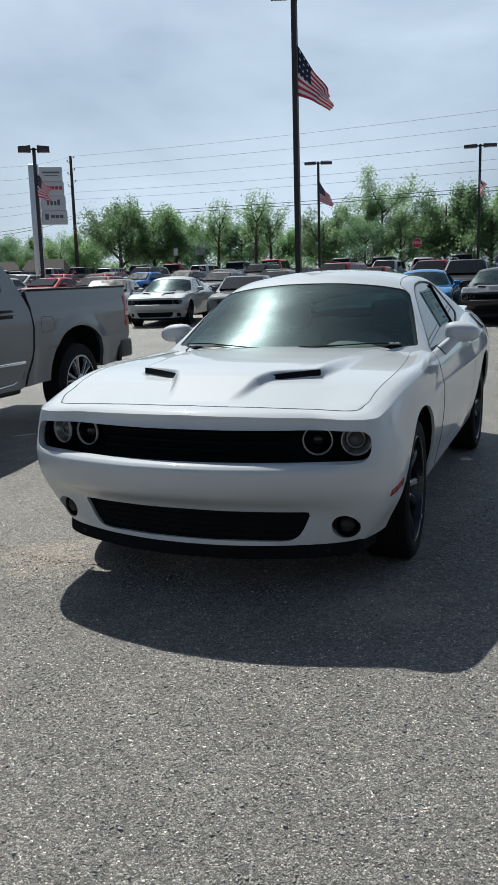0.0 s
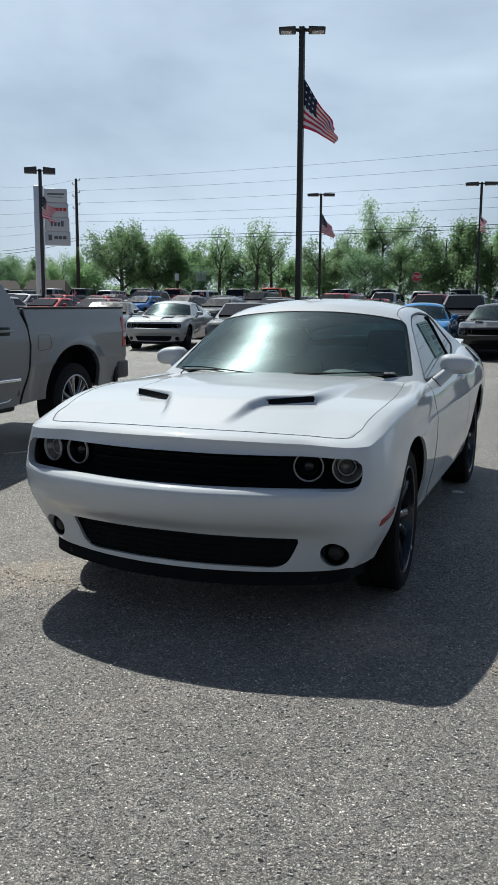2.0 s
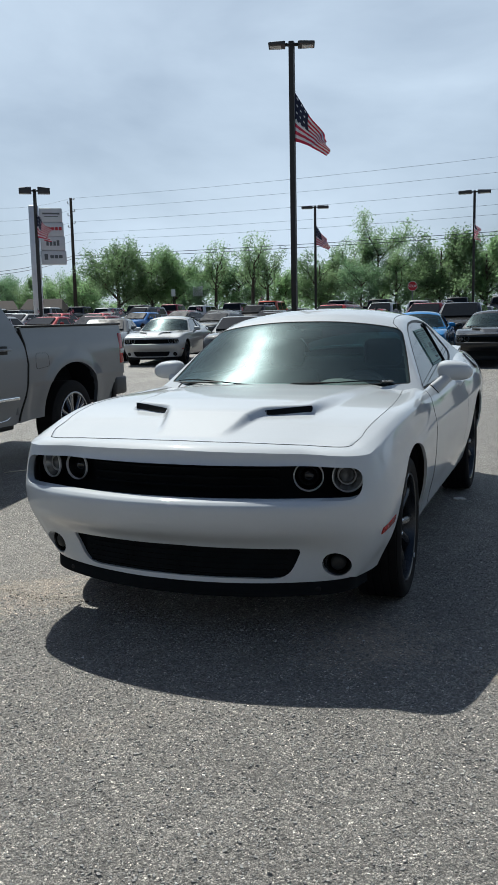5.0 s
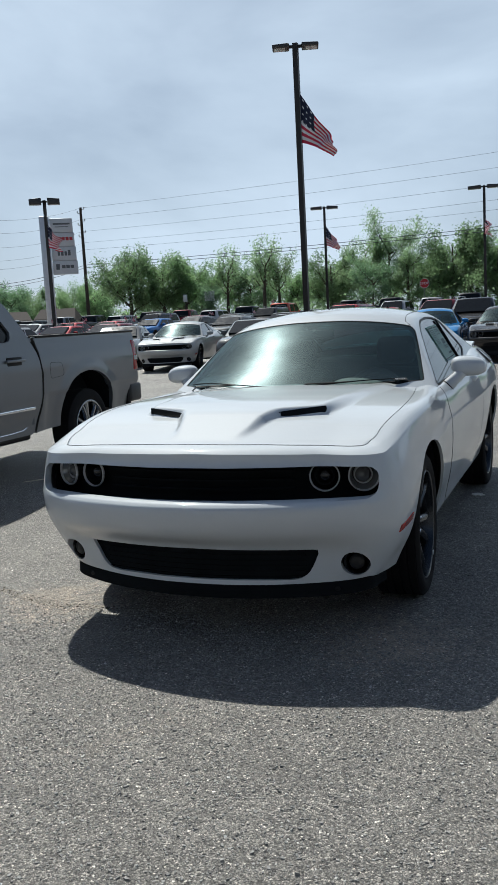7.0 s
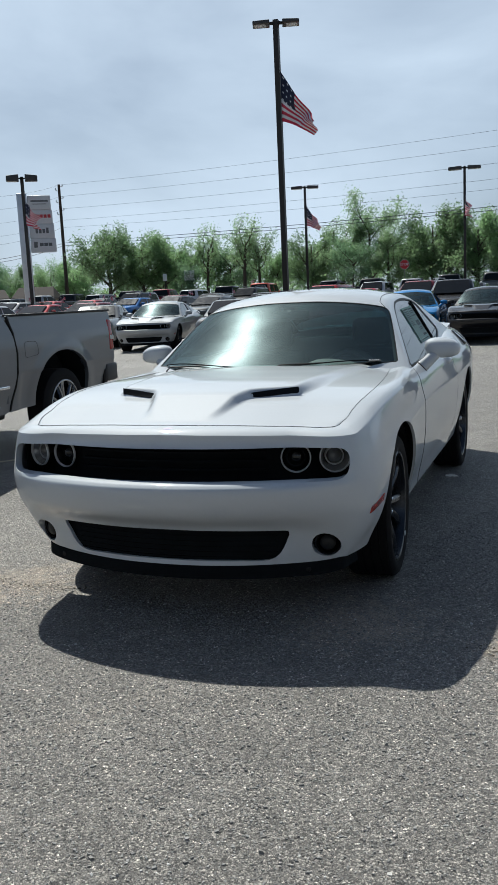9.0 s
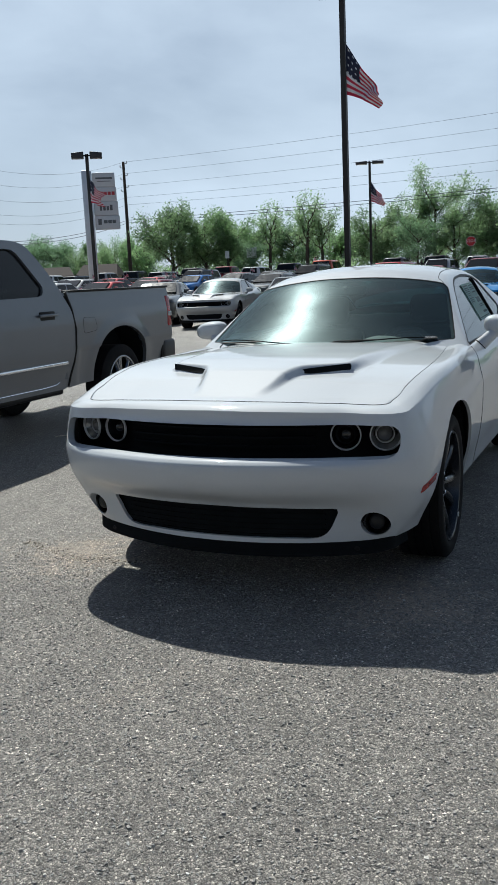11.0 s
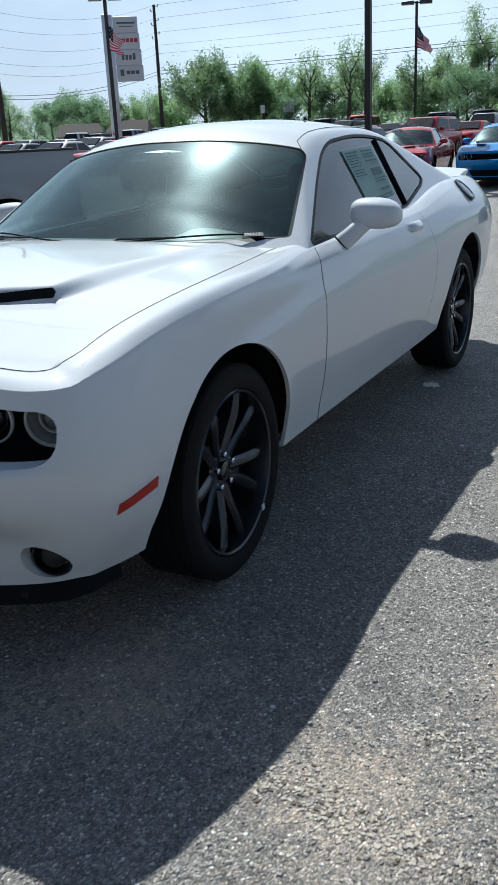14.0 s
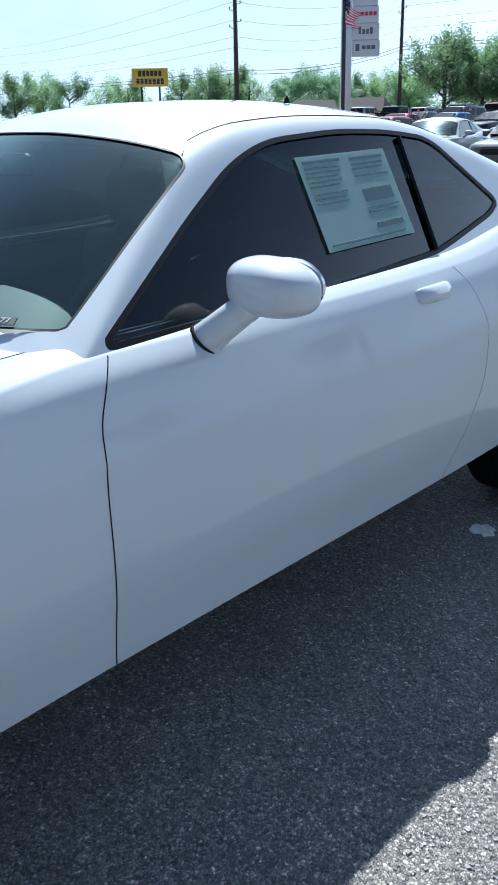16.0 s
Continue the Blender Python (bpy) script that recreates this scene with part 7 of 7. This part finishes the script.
for y, z0, z1, w in ((-.12, .45, 1.08, .86), (.05, .42, 1.16, .95), (.9, .42, 1.28, .98), (1.25, .42, 1.32, .99), (1.8, .42, 1.82, .84), (2.2, .42, 1.925, .80), (3.2, .42, 1.95, .80), (4.15, .42, 1.915, .80), (4.40, .42, 1.80, .83), (4.72, .42, 1.33, .98)):
    c = TX - TW / 2
    loops.append([Vector((c + sx * w * k, y, z)) for sx, k, z in ((1, 1, z0), (1, 1, min(z1 - .1, 1.2)), (1, .98 if z1 < 1.5 else .96, z1 - .06), (1, .80, z1), (-1, .80, z1), (-1, .98, z1 - .06), (-1, 1, min(z1 - .1, 1.2)), (-1, 1, z0))])
rings(bm, loops, caps=(True, True))
part("cab_shell", bm, M_PICKUP, PICKUP, angle=30)
bm = bmesh.new()
box(bm, TX - TW + .08, TX - .08, 7.03, 7.1, .62, 1.385, .02)
part("tailgate", bm, M_PICKUP, PICKUP)
bm = bmesh.new()
box(bm, TX - TW + .45, TX - .45, 4.88, 7.03, .75, .82)
part("bed_floor", bm, M_TRIM, PICKUP)
bm = bmesh.new()
box(bm, TX - TW + .02, TX - .005, 6.90, 7.21, .445, .690, .04, seg=3)
part("rear_bumper", bm, M_BUMPER, PICKUP, "dark grey rear bumper")
# black box draws the shade in the gap ahead of the rear bumper
bm = bmesh.new()
box(bm, TX - TW + .1, TX - .03, 6.86, 6.95, .40, .69, .02)
part("bumper_shadow_gap", bm, M_TRIM, PICKUP)
bm = bmesh.new()
box(bm, TX - .18, TX + .012, 7.00, 7.125, .86, 1.275, .03, seg=3)
for v in bm.verts:
    v.co.x -= .045 * smoothstep(.9, 1.42, v.co.z) ** 2
tl = part("tail_lamp", bm, M_RED, PICKUP, "tall red tail lamp")
bm = bmesh.new()
box(bm, TX - .10, TX + .008, 7.03, 7.130, 1.0, 1.06, .01)
part("lens_bar", bm, M_LENS, tl)
# handle, trim strip, fuel door, sill
bm = bmesh.new()
box(bm, TX - .004, TX + .030, 4.24, 4.57, 1.128, 1.160, .012)
part("door_handle", bm, M_PICKUP, PICKUP)
bm = bmesh.new()
box(bm, TX - .04, TX - .003, 4.27, 4.54, 1.085, 1.185, .012)
part("handle_cup", bm, M_TRIM, PICKUP)
bm = bmesh.new()
box(bm, TX - .03, TX + .008, .2, 4.70, .585, .625, .012)
part("chrome_strip", bm, M_CHROME, PICKUP)
bm = bmesh.new()
tube(bm, [(TX - side_in(3, z) + .002, y, z) for y, z in ((1.4, .362), (3.2, .362), (4.3, .364), (4.52, .375), (4.58, .40))], .007, 6)
part("sill_moulding", bm, M_CHROME, PICKUP)
# black tube draws the dark open gap between cab and bed
bm = bmesh.new()
tube(bm, [(TX - side_in(4.8, z) - .004, y, z) for y, z in ((4.80, 1.38), (4.865, 1.20), (4.90, .97), (4.875, .75), (4.845, .6), (4.80, .46), (4.755, .34))], .016, 8)
part("cab_bed_seal", bm, M_TRIM, PICKUP)
bm = bmesh.new()
lp = [(y, z) for y, z in round_poly([(5.05, 1.09), (5.30, 1.08), (5.33, .925), (5.045, .90)], .05, 5)]
loops = [[Vector((TX - side_in(5.2, z) + .002, 5.19 + (y - 5.19) * k, .998 + (z - .998) * k)) for y, z in lp] for k in (1.0, .955)]
rings(bm, loops)
part("fuel_door", bm, M_TRIM, PICKUP)
bm = bmesh.new()
box(bm, TX - .20, TX - .085, .9, 4.70, .25, .33, .03)
part("sill_step", bm, M_TRIM, PICKUP)
bm = bmesh.new()
box(bm, TX - TW + .2, TX - .25, .2, 6.9, .36, .62)
part("chassis", bm, M_TRIM, PICKUP)


def pickup_wheel(x, y, sx):
    R = .39
    size = .405 / (R * TS)
    wh = new("wheel")
    wh.parent = PICKUP
    wh.matrix_basis = pose(x, y, (.405 - TRUCK_LIFT) / TS, 0, 0, 0 if sx > 0 else 180) @ Matrix.Diagonal((1, size, size, 1))
    bm = bmesh.new()
    lathe(bm, [(-.27, .28), (-.28, .36), (-.25, R), (-.03, R), (0, R - .04), (.004, .29), (-.01, .27)], 48, "x")
    part("tyre", bm, M_RUBBER, wh)
    bm = bmesh.new()
    lathe(bm, [(-.04, .25), (-.12, .23), (-.13, .01)], 48, "x")
    rim = part("rim", bm, M_TRIM, wh)
    bm = bmesh.new()
    lathe(bm, [(.002, .274), (.006, .266), (.002, .256), (-.04, .25)], 48, "x")
    part("rim_lip", bm, M_SHADED_CHROME, rim)
    for k in range(6):
        # each spoke splits into two legs towards the rim
        for sd in (-1, 1):
            bm = bmesh.new()
            loops = []
            for t in (0, .35, .7, 1):
                r = .05 + .21 * t
                off = sd * (.014 + .040 * t * t)
                w = .017 + .008 * t
                loops.append([Vector((-.03, off - w, r)), Vector((-.012, off - w * .4, r)), Vector((-.012, off + w * .4, r)), Vector((-.03, off + w, r)), Vector((-.08, off + w, r)), Vector((-.08, off - w, r))])
            rings(bm, loops, caps=(True, True))
            bmesh.ops.transform(bm, matrix=Matrix.Rotation(radians(60 * k + 14), 4, "X"), verts=bm.verts)
            part("spoke", bm, M_SHADED_CHROME, rim)
    bm = bmesh.new()
    lathe(bm, [(-.07, .085), (-.005, .075), (.008, .05), (.01, .001)], 24, "x")
    part("hub_cap", bm, M_SHADED_CHROME, rim)
    return wh


for yy in (.78, 5.87):
    pickup_wheel(TX - .03, yy, 1)
    pickup_wheel(TX - TW + .03, yy, -1)
    bm = bmesh.new()
    lathe(bm, [(-.35, .60), (-.045, .60)], 36, "x")
    lathe(bm, [(-.35, .60), (-.35, .01)], 36, "x")
    bmesh.ops.delete(bm, geom=[v for v in bm.verts if v.co.z < -.1], context="VERTS")
    bmesh.ops.transform(bm, matrix=Matrix.Translation((TX - .03, yy, .42)), verts=bm.verts)
    part("wheel_well", bm, M_VOID, PICKUP)


# ---- more of the same model in the row behind ----
def same_model(x, y, yaw, color, rim, label):
    """A copy of the coupe in another colour, without the papers in its windows."""
    ob = copy_thing(COUPE, pose(x, y, rise(x, y), 0, 0, yaw))
    tagged(ob, label, "car", "parked cars")
    coat = M_WHITE if color is None else paint("coupe_paint", color, .15)
    for o in list(ob.children_recursive):
        if o.name.split(".")[0] in ("price_sheet", "print_line", "stock_label", "lettering", "wheel_tag"):
            bpy.data.objects.remove(o)
        elif o.type == "MESH" and o.data.materials and o.data.materials[0] == M_WHITE and color is not None:
            o.material_slots[0].link = "OBJECT"
            o.material_slots[0].material = coat
    return ob


same_model(-10.1, 19.9, 11, (.46, .47, .475), False, "pale silver two-door muscle coupe parked in the row behind")
same_model(-5.05, 20.7, 6, (.34, .012, .022), False, "red muscle coupe parked in the row behind")
same_model(-2.40, 20.2, 4, (.02, .20, .52), False, "bright blue muscle coupe with black grille in the row")
same_model(-.30, 19.7, 1, (.012, .012, .014), False, "black muscle coupe parked at the end of the row")
